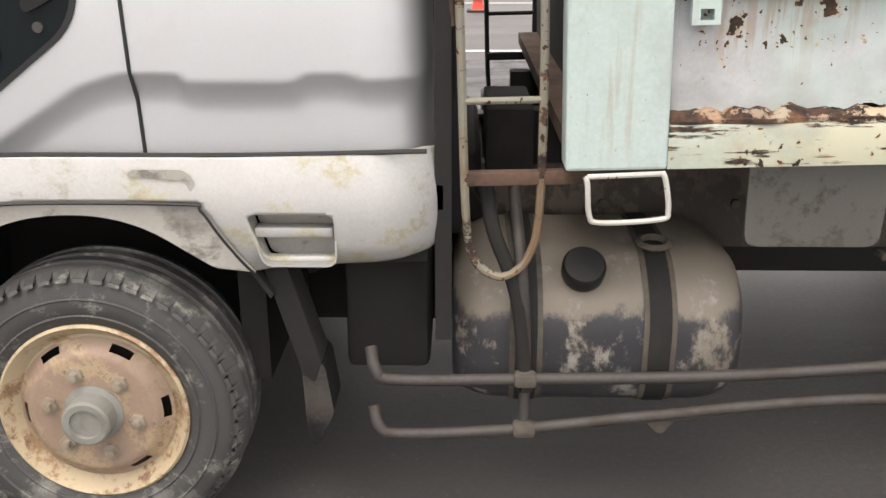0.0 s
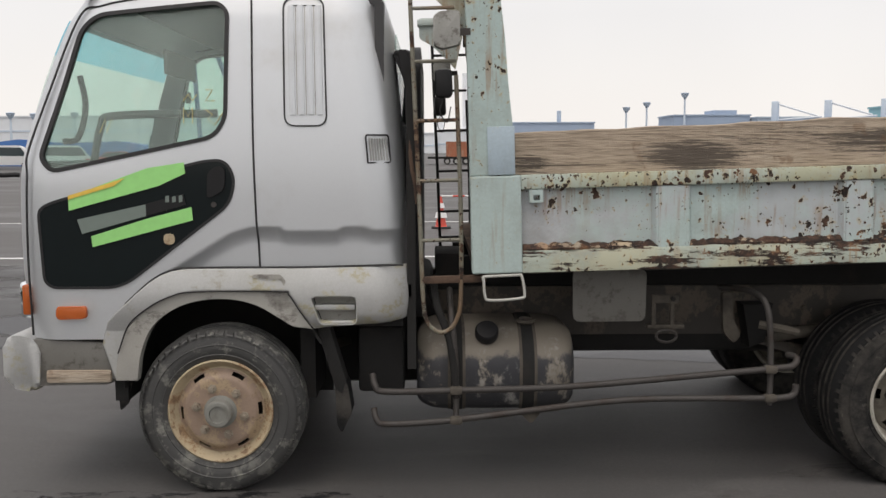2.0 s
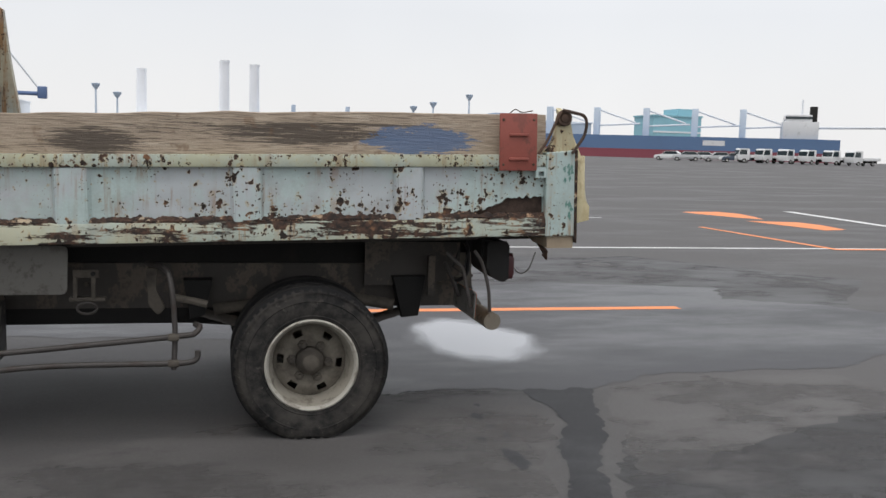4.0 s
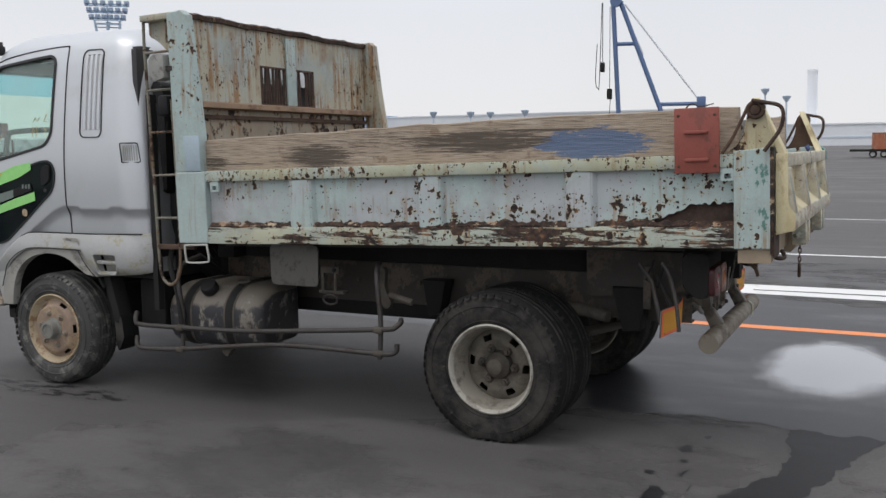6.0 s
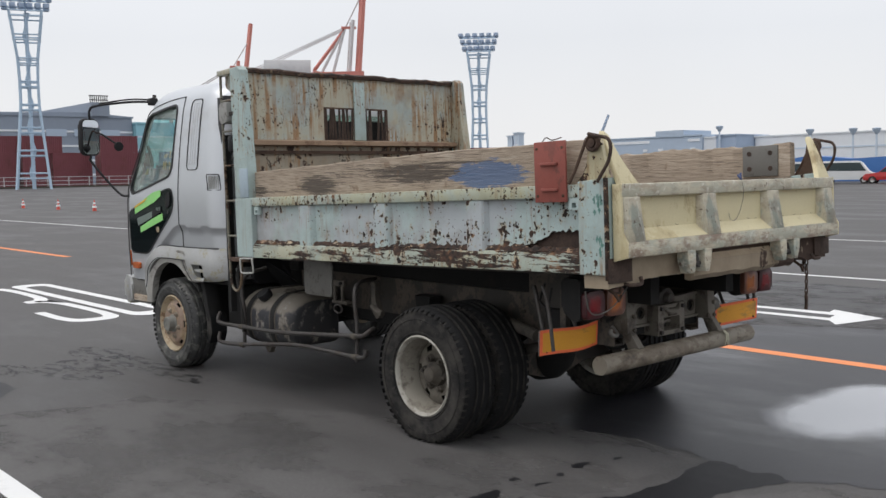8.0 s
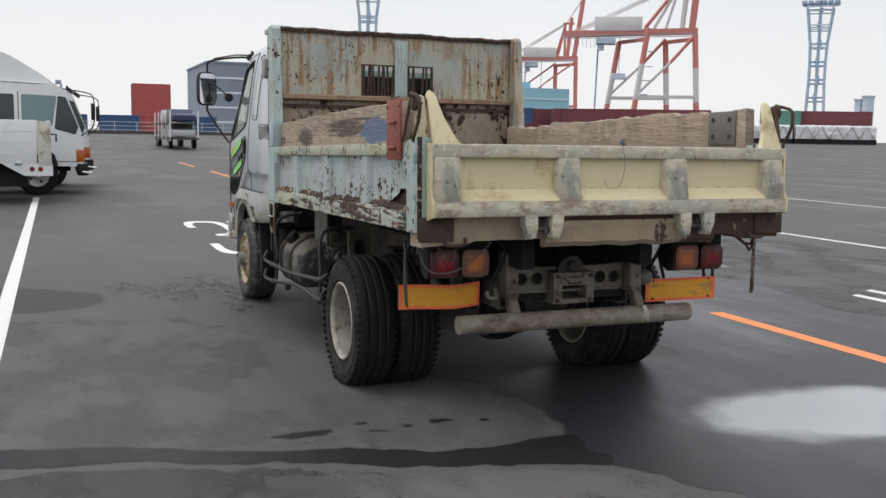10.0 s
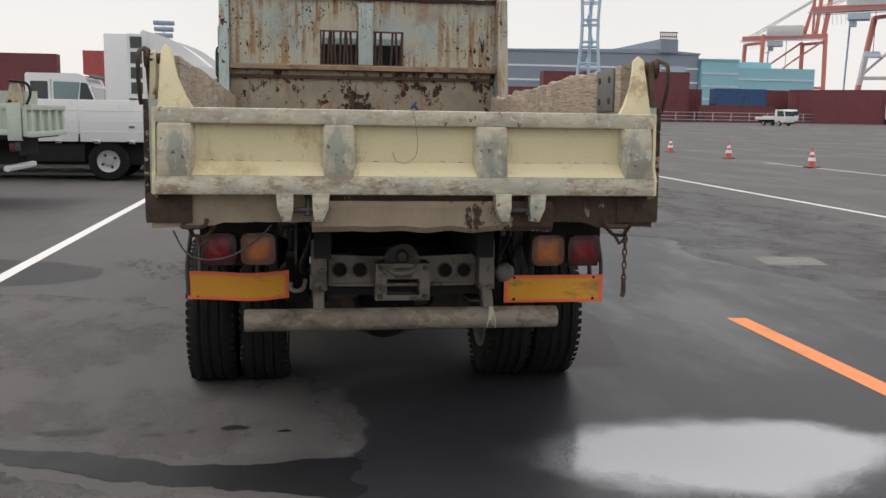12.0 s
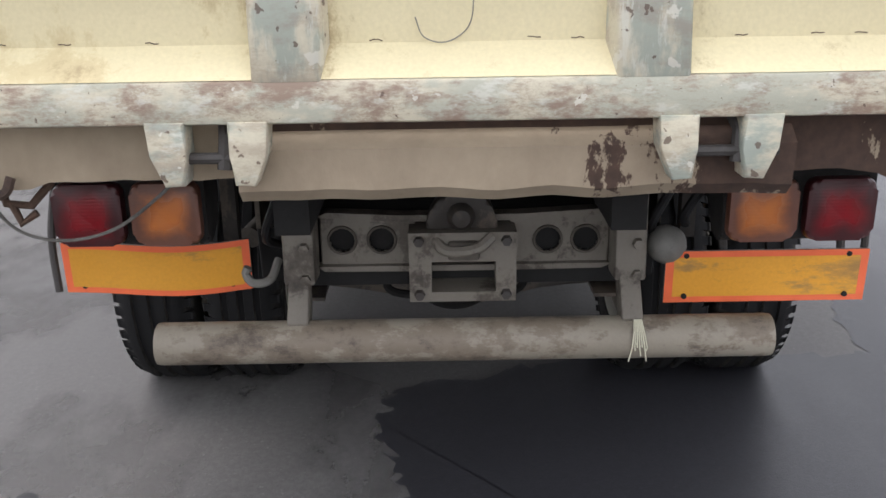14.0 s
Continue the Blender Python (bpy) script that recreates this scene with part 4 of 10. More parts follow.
    part("grille_rim", bar([(a, MID + s * (1.10 - 0.20 + math.sqrt(max(0.0, 0.2 ** 2 - max(0.0, a - 0.635) ** 2)) + 0.006), b) for a, b in rounded(frame_pts + frame_pts[:1], 0.012)], r=0.004, n=6), M_SEAL, cab)
    # handle in the dark panel
    part("door_handle", prism(bmesh.new(), rounded([(-0.03, 1.48), (-0.035, 1.36), (0.045, 1.40), (0.05, 1.50), (0.01, 1.51)], 0.025), MID + s * 1.106, MID + s * 1.118), M_BLACK, low, "black door handle")
    part("door_lock", lathe(bmesh.new(), [(0.0001, 0), (0.012, 0.0), (0.012, 0.012), (0.0001, 0.013)], 14, at=(-0.005, MID + s * 1.108 - 0.006, 1.335)), M_STEEL, low)
    part("turn_signal", prism(bmesh.new(), rounded([(-0.73, 0.815), (-0.595, 0.82), (-0.595, 0.875), (-0.73, 0.875)], 0.015), MID + s * 1.09, MID + s * 1.125, bevel=0.008), M_ORANGE, cab, "orange side turn signal")
    # fender and lower sill with the wheel arch cut out of it
    cut = []
    for a, b in ((-0.375, 0.53), (-0.355, 0.66), (-0.30, 0.78), (-0.20, 0.86), (-0.08, 0.90), (0.06, 0.905), (0.18, 0.875), (0.29, 0.81), (0.345, 0.775)):
        cut.append((a, b))
    lip_out = [(-0.475, 0.53), (-0.455, 0.66), (-0.40, 0.79), (-0.30, 0.875), (-0.20, 0.925), (-0.09, 0.945), (0.29, 0.945), (0.33, 0.93), (0.375, 0.86), (0.435, 0.765)]
    lip = [tuple(p[:2]) for p in smooth_path([(a, b, 0) for a, b in cut], 4)] + [tuple(p[:2]) for p in smooth_path([(a, b, 0) for a, b in lip_out[::-1]], 3)]
    part("arch_lip", prism(bmesh.new(), lip, MID + s * 1.06, MID + s * 1.118, bevel=0.006), M_LIP, cab, "grey scuffed wheel arch lip")
    sill_edge = [(-0.53, 0.70), (-0.50, 0.80), (-0.42, 0.88), (-0.30, 0.985), (-0.20, 1.035), (-0.05, 1.045), (0.4, 1.045), (0.845, 1.055), (0.868, 1.02), (0.868, 0.85), (0.845, 0.80), (0.70, 0.785), (0.44, 0.765)]
    slot = rounded([(0.425, 0.915), (0.63, 0.915), (0.63, 0.79), (0.465, 0.79)], 0.022, 4)
    outer = [tuple(p[:2]) for p in smooth_path([(a, b, 0) for a, b in sill_edge], 2)] + [tuple(p[:2]) for p in smooth_path([(a, b, 0) for a, b in lip_out[::-1]], 3)]
    sill = bmesh.new()
    step_x, step_z = 0.0058, 0.0058
    cells = {}
    for i in range(246):
        for j in range(100):
            x, z = -0.545 + step_x * i, 0.50 + step_z * j
            c = (x + step_x / 2, z + step_z / 2)
            if inside(c, outer) and not inside(c, slot):
                cells[(i, j)] = True
    vmap = {}

    def corner(i, j, s=s):
        if (i, j) not in vmap:
            x, z = -0.545 + step_x * i, 0.50 + step_z * j
            bulge = bulge_at(x, z)
            turn = max(0.0, x - 0.70)
            yy = 1.108 + bulge - 0.6 * turn * turn / 0.17 * 1.0
            vmap[(i, j)] = sill.verts.new((x, MID + s * yy, z))
        return vmap[(i, j)]
    for i, j in cells:
        sill.faces.new((corner(i, j), corner(i + 1, j), corner(i + 1, j + 1), corner(i, j + 1)))
    rim_lines = [outer, [tuple(p) for p in slot]]
    snap_rim(sill, rim_lines, 0.009, lambda x, z, s=s: Vector((x, MID + s * (1.108 + bulge_at(x, z) - 0.6 * max(0.0, x - 0.70) ** 2 / 0.17), z)))
    fender = part("fender", sill, M_SKIRT, cab, "dented silver fender and sill with scuffs")
    mod = fender.modifiers.new("thickness", "SOLIDIFY")
    mod.thickness, mod.offset = 0.02, 1.0 if s < 0 else 1.0
    gap_y = lambda x, z, s=s: MID + s * (1.1285 + bulge_at(x, z) - 0.6 * max(0.0, x - 0.70) ** 2 / 0.17)
    part("fender_gap", bar([(p.x, gap_y(p.x, p.y), p.y) for p in smooth_path([(a, b, 0) for a, b in lip_out[1:]], 5)], r=0.0035, n=5), M_SEAL, cab)
    part("fender_gap", bar([(p.x, MID + s * (level(p.y, HALF) + 0.004), p.y + 0.004) for p in smooth_path([(a, b, 0) for a, b in sill_edge[2:8]], 5)], r=0.006, n=5), M_SEAL, cab)
    part("step_recess", ribbon(bmesh.new(), [tuple(p) for p in slot], 0.004, MID + s * 1.065, s * 0.068), M_SKIRT, cab)
    part("step_back", prism(bmesh.new(), slot, MID + s * 1.03, MID + s * 1.045), M_LIP, cab)
    part("step_bar", boxes((0.44, 0.625, *sorted((MID + s * 1.075, MID + s * 1.115)), 0.852, 0.878), bevel=0.006), M_SKIRT, cab)
    # front bumper end
    part("bumper_end", prism(bmesh.new(), rounded([(-0.96, 0.50), (-0.50, 0.505), (-0.47, 0.56), (-0.50, 0.70), (-0.86, 0.72), (-0.97, 0.70)], 0.04), MID + s * 0.98, MID + s * 1.085, bevel=0.015), M_PLATE, cab, "scraped grey bumper end")
    part("bumper_corner", prism(bmesh.new(), rounded([(-0.99, 0.50), (-0.83, 0.47), (-0.82, 0.70), (-0.90, 0.745), (-0.99, 0.73)], 0.05), MID + s * 0.9, MID + s * 1.10, bevel=0.03), M_SKIRT, cab)
    part("cab_step", boxes((-0.80, -0.50, *sorted((MID + s * 1.02, MID + s * 1.10)), 0.515, 0.575), bevel=0.012), M_WOOD, cab)
    part("fender_flap", prism(bmesh.new(), rounded([(-0.50, 0.53), (-0.42, 0.54), (-0.45, 0.40), (-0.49, 0.36)], 0.02), MID + s * 1.0, MID + s * 1.02), M_RUBBER, cab)
    # stay and rubber flap behind the front wheel
    part("mudguard_stay", prism(bmesh.new(), [(0.44, 0.77), (0.50, 0.77), (0.575, 0.51), (0.555, 0.45), (0.525, 0.47)], MID + s * 0.95, MID + s * 1.065, bevel=0.006), M_FRAME, truck)
    part("mud_flap", prism(bmesh.new(), rounded([(0.52, 0.52), (0.58, 0.50), (0.60, 0.36), (0.55, 0.26), (0.53, 0.30)], 0.015), MID + s * 0.92, MID + s * 1.06, bevel=0.004), M_RUBBER, truck, "bent black rubber mud flap")

for s in (-1, 1):
    well = [(-0.45, 0.50), (-0.43, 0.72), (-0.33, 0.87), (-0.18, 0.945), (0.14, 0.945), (0.30, 0.89), (0.43, 0.76), (0.47, 0.70)]
    well2 = [(a * 0.985 + 0.0, b - 0.012) for a, b in well]
    part("wheel_well", prism(bmesh.new(), well + well2[::-1], *sorted((MID + s * 0.55, MID + s * 1.09))), M_FRAME, cab, "black wheel well liner")
    # Black plates added behind the wheel to keep the arch dark.
    part("well_blocker", boxes((-0.44, 0.46, *sorted((MID + s * 0.54, MID + s * 0.56)), 0.34, 0.93)), M_FRAME, cab)
    part("well_front_blocker", boxes((-0.50, -0.44, *sorted((MID + s * 0.55, MID + s * 1.05)), 0.42, 0.72)), M_FRAME, cab)
part("cab_bottom", boxes((-0.84, -0.44, MID - 1.02, MID + 1.02, 0.70, 0.73), (0.46, 0.84, MID - 1.02, MID + 1.02, 0.76, 0.79), (-0.44, 0.46, MID - 0.54, MID + 0.54, 0.88, 0.91)), M_FRAME, cab)
# tape strips and marks on the near door


def strip(name, poly, material, label, out=0.012):
    bm = prism(bmesh.new(), poly, 0.0, 1.0)
    for v in bm.verts:
        v.co.y = cab_side_y(v.co.x, v.co.z) - out + 0.002 * v.co.y
    return part(name, bm, material, cab, label)


strip("tape_strip", [(-0.655, 1.375), (-0.655, 1.31), (-0.60, 1.325), (-0.25, 1.42), (-0.13, 1.475), (-0.135, 1.525), (-0.30, 1.50), (-0.62, 1.385)], M_GREEN_TAPE, "crumpled green masking tape")
strip("tape_strip", [(-0.56, 1.195), (-0.555, 1.145), (-0.10, 1.265), (-0.105, 1.325), (-0.30, 1.275)], M_GREEN_TAPE, "green masking tape", 0.010)
strip("tape_strip", [(-0.62, 1.27), (-0.60, 1.205), (-0.31, 1.285), (-0.30, 1.34)], M_GREY_TAPE, "torn greyish tape", 0.010)
strip("tape_strip", [(-0.31, 1.34), (-0.31, 1.285), (-0.13, 1.335), (-0.14, 1.385)], M_BLACK, "dark tape with writing", 0.0105)
strip("tape_strip", [(-0.655, 1.378), (-0.655, 1.36), (-0.45, 1.42), (-0.40, 1.455)], M_YEL_TAPE, "yellow tape edge", 0.015)
for a, h in ((-0.22, 0.028), (-0.19, 0.026), (-0.16, 0.03)):
    strip("writing_bar", [(a, 1.345), (a + 0.016, 1.349), (a + 0.016, 1.349 + h), (a, 1.345 + h)], M_GREY_TAPE, "", 0.013)
strip("sticker", [tuple(p) for p in rounded([(-0.235, 1.155), (-0.185, 1.155), (-0.185, 1.205), (-0.235, 1.205)], 0.024)], M_RIM_F, "brown round sticker", 0.009)
part("paint_chip", prism(bmesh.new(), rounded([(0.16, 1.005), (0.29, 0.995), (0.305, 0.965), (0.315, 0.99), (0.29, 1.02), (0.17, 1.02)], 0.01), MID - 1.133, MID - 1.131), M_LIP, cab)
# yellow chalk scribbles on the glass
M_CHALK = plain("faded_yellow_chalk", (0.42, 0.36, 0.16), 0.9)
for x0, z0, pts in ((-0.14, 1.80, ((0, 0), (0.02, 0.03), (0.04, 0), (0.06, 0.03))), (-0.04, 1.80, ((0, 0.05), (0.03, 0.05), (0, 0.0), (0.04, 0.0))),
                    (-0.14, 1.70, ((0, 0), (0.0, 0.07), (0.02, 0.03), (0.04, 0.07), (0.04, 0))), (-0.04, 1.69, ((0, 0.07), (0.03, 0.05), (0.01, 0.03), (0.04, 0), (0.08, 0.06))),
                    (-0.52, 1.66, ((0, 0), (0.02, 0.06), (0.03, 0.0), (0.05, 0.06)))):
    part("chalk_mark", bar([(x0 + a, cab_side_y(x0, z0 + b) + 0.010, z0 + b) for a, b in pts], r=0.0024, n=5), M_CHALK, cab)

# windscreen, rear window and the inside of the cab
def front_glass(heights):
    """Glass between the pillars, following the leaning front."""
    bm = bmesh.new()
    rows = []
    for z in heights:
        h = level(z, HALF) - 0.14
        rows.append([bm.verts.new((level(z, FRONT) + 0.012, MID + h * q, z)) for q in (-1, -0.5, 0, 0.5, 1)])
    for a, b in zip(rows, rows[1:]):
        for q in range(4):
            bm.faces.new((a[q], a[q + 1], b[q + 1], b[q]))
    return bm


ws = part("windscreen", front_glass((1.51, 1.6, 1.7, 1.8, 1.9, 2.02)), M_GLASS, cab, "green-tinted windscreen")
ws.visible_shadow = False
ws = part("sun_strip", front_glass((2.02, 2.08, 2.14, 2.18)), M_STRIP, cab, "blue shade band of the windscreen")
ws.visible_shadow = False
rear_pane = part("rear_window", boxes((0.80, 0.806, MID - 0.66, MID + 0.66, 1.68, 2.14)), M_GLASS, cab)
rear_pane.visible_shadow = False
part("cab_floor", boxes((-0.84, 0.78, MID - 1.04, MID + 1.04, 0.90, 1.0)), M_DARKIN, cab)
part("dashboard", prism(bmesh.new(), rounded([(-0.86, 1.0), (-0.50, 1.0), (-0.45, 1.35), (-0.52, 1.50), (-0.80, 1.53)], 0.05), MID - 1.03, MID + 1.03, bevel=0.02), M_DARKIN, cab)
part("cab_lining", boxes((0.72, 0.76, MID - 1.0, MID - 0.64, 1.0, 2.25), (0.72, 0.76, MID + 0.64, MID + 1.0, 1.0, 2.25), (0.72, 0.76, MID - 0.64, MID + 0.64, 1.0, 1.70), (-0.45, 0.75, MID - 0.95, MID + 0.95, 2.24, 2.27)), M_DARKIN, cab)
for y in (MID - 0.55, MID + 0.55):
    seat = part("seat", prism(bmesh.new(), rounded([(-0.15, 1.28), (0.38, 1.25), (0.55, 1.72), (0.46, 1.74), (0.30, 1.40), (-0.12, 1.42)], 0.05), y - 0.27, y + 0.27, bevel=0.04), M_DARKIN, cab, "dark cab seat")
    part("seat_base", boxes((-0.1, 0.36, y - 0.24, y + 0.24, 1.0, 1.29)), M_DARKIN, seat)
    part("headrest", boxes((0.47, 0.56, y - 0.13, y + 0.13, 1.74, 1.92), bevel=0.03), M_DARKIN, seat)
wheel_bm = bmesh.new()
ringp = [(0.21 * math.cos(a), 0.21 * math.sin(a), 0) for a in [2 * math.pi * i / 36 for i in range(36)]]
tube(wheel_bm, ringp, 0.016, 8, closed=True)
for a in (0.4, 2.7, 4.7):
    tube(wheel_bm, [(0, 0, -0.03), (0.2 * math.cos(a), 0.2 * math.sin(a), 0)], 0.014, 6)
part("steering_wheel", wheel_bm, M_BLACK, cab, "black steering wheel", pose(-0.40, MID + 0.55, 1.56, 0, -32, 0))
part("grab_handle", bar([(-0.72, MID - 0.98, 1.62), (-0.66, MID - 0.95, 1.64), (-0.62, MID - 0.95, 1.78), (-0.63, MID - 0.98, 1.92)], r=0.014, soft=True), M_BLACK, cab)
part("window_bar", bar([(-0.60, MID - 0.93, 1.52), (-0.56, MID - 0.93, 1.69), (-0.49, MID - 0.93, 1.74), (-0.02, MID - 0.93, 1.75)], r=0.019, soft=True), M_DARKIN, cab)
part("belt_pillar", prism(bmesh.new(), [(0.0, 1.5), (0.09, 1.5), (0.13, 2.2), (0.0, 2.25)], MID + 0.96, MID + 1.03), M_DARKIN, cab)
part("sun_visor", boxes((-0.56, -0.54, MID + 0.15, MID + 0.8, 2.02, 2.16)), M_DARKIN, cab)
# front of the cab
part("front_grille", boxes((-0.935, -0.90, MID - 0.6, MID + 0.6, 0.80, 1.10), bevel=0.01), M_BLACK, cab)
part("front_bumper", boxes((-1.0, -0.86, MID - 1.0, MID + 1.0, 0.47, 0.73), bevel=0.03), M_SKIRT, cab)
for y in (MID - 0.85, MID + 0.85):
    part("headlamp", boxes((-0.95, -0.89, y - 0.14, y + 0.14, 0.80, 0.97), bevel=0.015), M_MIRROR, cab)
    part("corner_signal", boxes((-0.90, -0.862, *sorted((y + math.copysign(0.17, y - MID), y + math.copysign(0.23, y - MID))), 0.83, 0.97), bevel=0.01), M_ORANGE, cab)
# mirror on its arms
for s in (-1,):
    yo = MID + s * 1.26
    arm = part("mirror_arm", bar([(-0.60, MID + s * 0.93, 2.315), (-0.84, MID + s * 1.05, 2.325), (-1.14, yo - s * 0.03, 2.305), (-1.225, yo, 2.27), (-1.24, yo, 2.18), (-1.24, yo, 1.86), (-1.215, yo, 1.78), (-1.03, MID + s * 1.10, 1.50), (-0.89, MID + s * 1.06, 1.47)], r=0.011, soft=True), M_BLACK, cab, "black tubular mirror arm")
    part("mirror_stay", bar([(-0.62, MID + s * 0.90, 2.335), (-0.86, MID + s * 1.03, 2.352), (-1.12, yo - s * 0.05, 2.325)], r=0.007, soft=True), M_BLACK, arm)
    part("arm_bracket", boxes((-0.66, -0.575, *sorted((MID + s * 0.885, MID + s * 0.955)), 2.285, 2.35), bevel=0.012), M_BLACK, arm)
    part("bracket_bolt", lathe(bmesh.new(), [(0.0001, 0.02), (0.016, 0.018), (0.018, -0.02)], 10, "z", (-0.60, MID + s * 0.91, 2.36)), M_STEEL, arm)
    turned = pose(-1.225, yo, 2.02, 0, 0, -18 * s)
    face = rounded([(-0.102, -0.172), (0.102, -0.172), (0.102, 0.172), (-0.102, 0.172)], 0.062, 7)
    part("mirror_housing", prism(bmesh.new(), face, -0.05, 0.0, "x", bevel=0.018), M_BLACK, arm, "black mirror housing with rounded corners", turned)
    part("mirror_pane", prism(bmesh.new(), [(a * 0.88, b * 0.92) for a, b in face], 0.001, 0.003, "x"), M_MIRROR, arm, "dusty mirror glass", turned)
    part("small_mirror", lathe(bmesh.new(), [(0.0001, -0.02), (0.03, -0.014), (0.045, 0.008), (0.042, 0.018), (0.0001, 0.022)], 20, "x", (-1.06, yo - s * 0.19, 1.93)), M_BLACK, arm, "small round mirror")
    part("small_arm", bar([(-1.23, yo - s * 0.02, 2.08), (-1.16, yo - s * 0.09, 2.04), (-1.07, yo - s * 0.18, 1.95)], r=0.009), M_BLACK, arm)


# ---- wheels ----
def tyre_mesh(R, w):
    bm = bmesh.new()
    h, rim = w / 2, 0.232
    prof = [(rim, -h * 0.78), (rim + 0.012, -h * 0.93), (rim + 0.05, -h * 1.02), (R - 0.09, -h * 1.06), (R - 0.045, -h * 1.0), (R - 0.016, -h * 0.86), (R - 0.004, -h * 0.70)]
    for g in (-0.45, 0.0, 0.45):
        prof += [(R - 0.002, h * (g - 0.10)), (R - 0.014, h * (g - 0.07)), (R - 0.014, h * (g + 0.07)), (R - 0.002, h * (g + 0.10))]
    prof += [(r, -y) for r, y in prof[6::-1]]
    lathe(bm, prof, 72, "y", closed=True)
    lugs = 54
    for i in range(lugs):
        a = 2 * math.pi * i / lugs
        for sgn in (-1, 1):
            m = Matrix.Rotation(a + (0.05 if sgn > 0 else 0), 4, "Y") @ Matrix.Translation((R - 0.010, sgn * h * 0.84, 0))
            vs = [bm.verts.new(m @ Vector((x, y, z))) for z in (-0.014, 0.014) for x, y in ((-0.02, sgn * 0.030), (0.0045, -sgn * 0.016), (-0.02, -sgn * 0.03), (-0.012, sgn * 0.024))]
            lo, hi = vs[:4], vs[4:]
            bm.faces.new(lo), bm.faces.new(hi[::-1])
            for k in range(4):
                bm.faces.new((lo[k], lo[(k + 1) % 4], hi[(k + 1) % 4], hi[k]))
    for rr in (R - 0.075, rim + 0.035):
        ring = [(rr * math.cos(2 * math.pi * i / 60), -h * 1.045 if rr > 0.3 else -h * 0.99, rr * math.sin(2 * math.pi * i / 60)) for i in range(60)]
        tube(bm, ring, 0.004, 5, closed=True)
    return bm


def polar_disc(bm, r0, r1, y_of, slots, r_slot, half, n=120, k=18, wide=0.0085):
    rings = []
    for j in range(k + 1):
        r = r0 + (r1 - r0) * j / k
        rings.append([bm.verts.new((r * math.cos(2 * math.pi * i / n), y_of(r), r * math.sin(2 * math.pi * i / n))) for i in range(n)])
    for j in range(k):
        r = r0 + (r1 - r0) * (j + 0.5) / k
        for i in range(n):
            a = 2 * math.pi * (i + 0.5) / n
            if slots and abs(r - r_slot) < wide and any(abs((a - b + math.pi) % (2 * math.pi) - math.pi) < half for b in slots):
                continue
            bm.faces.new((rings[j][i], rings[j][(i + 1) % n], rings[j + 1][(i + 1) % n], rings[j + 1][i]))
    return bm


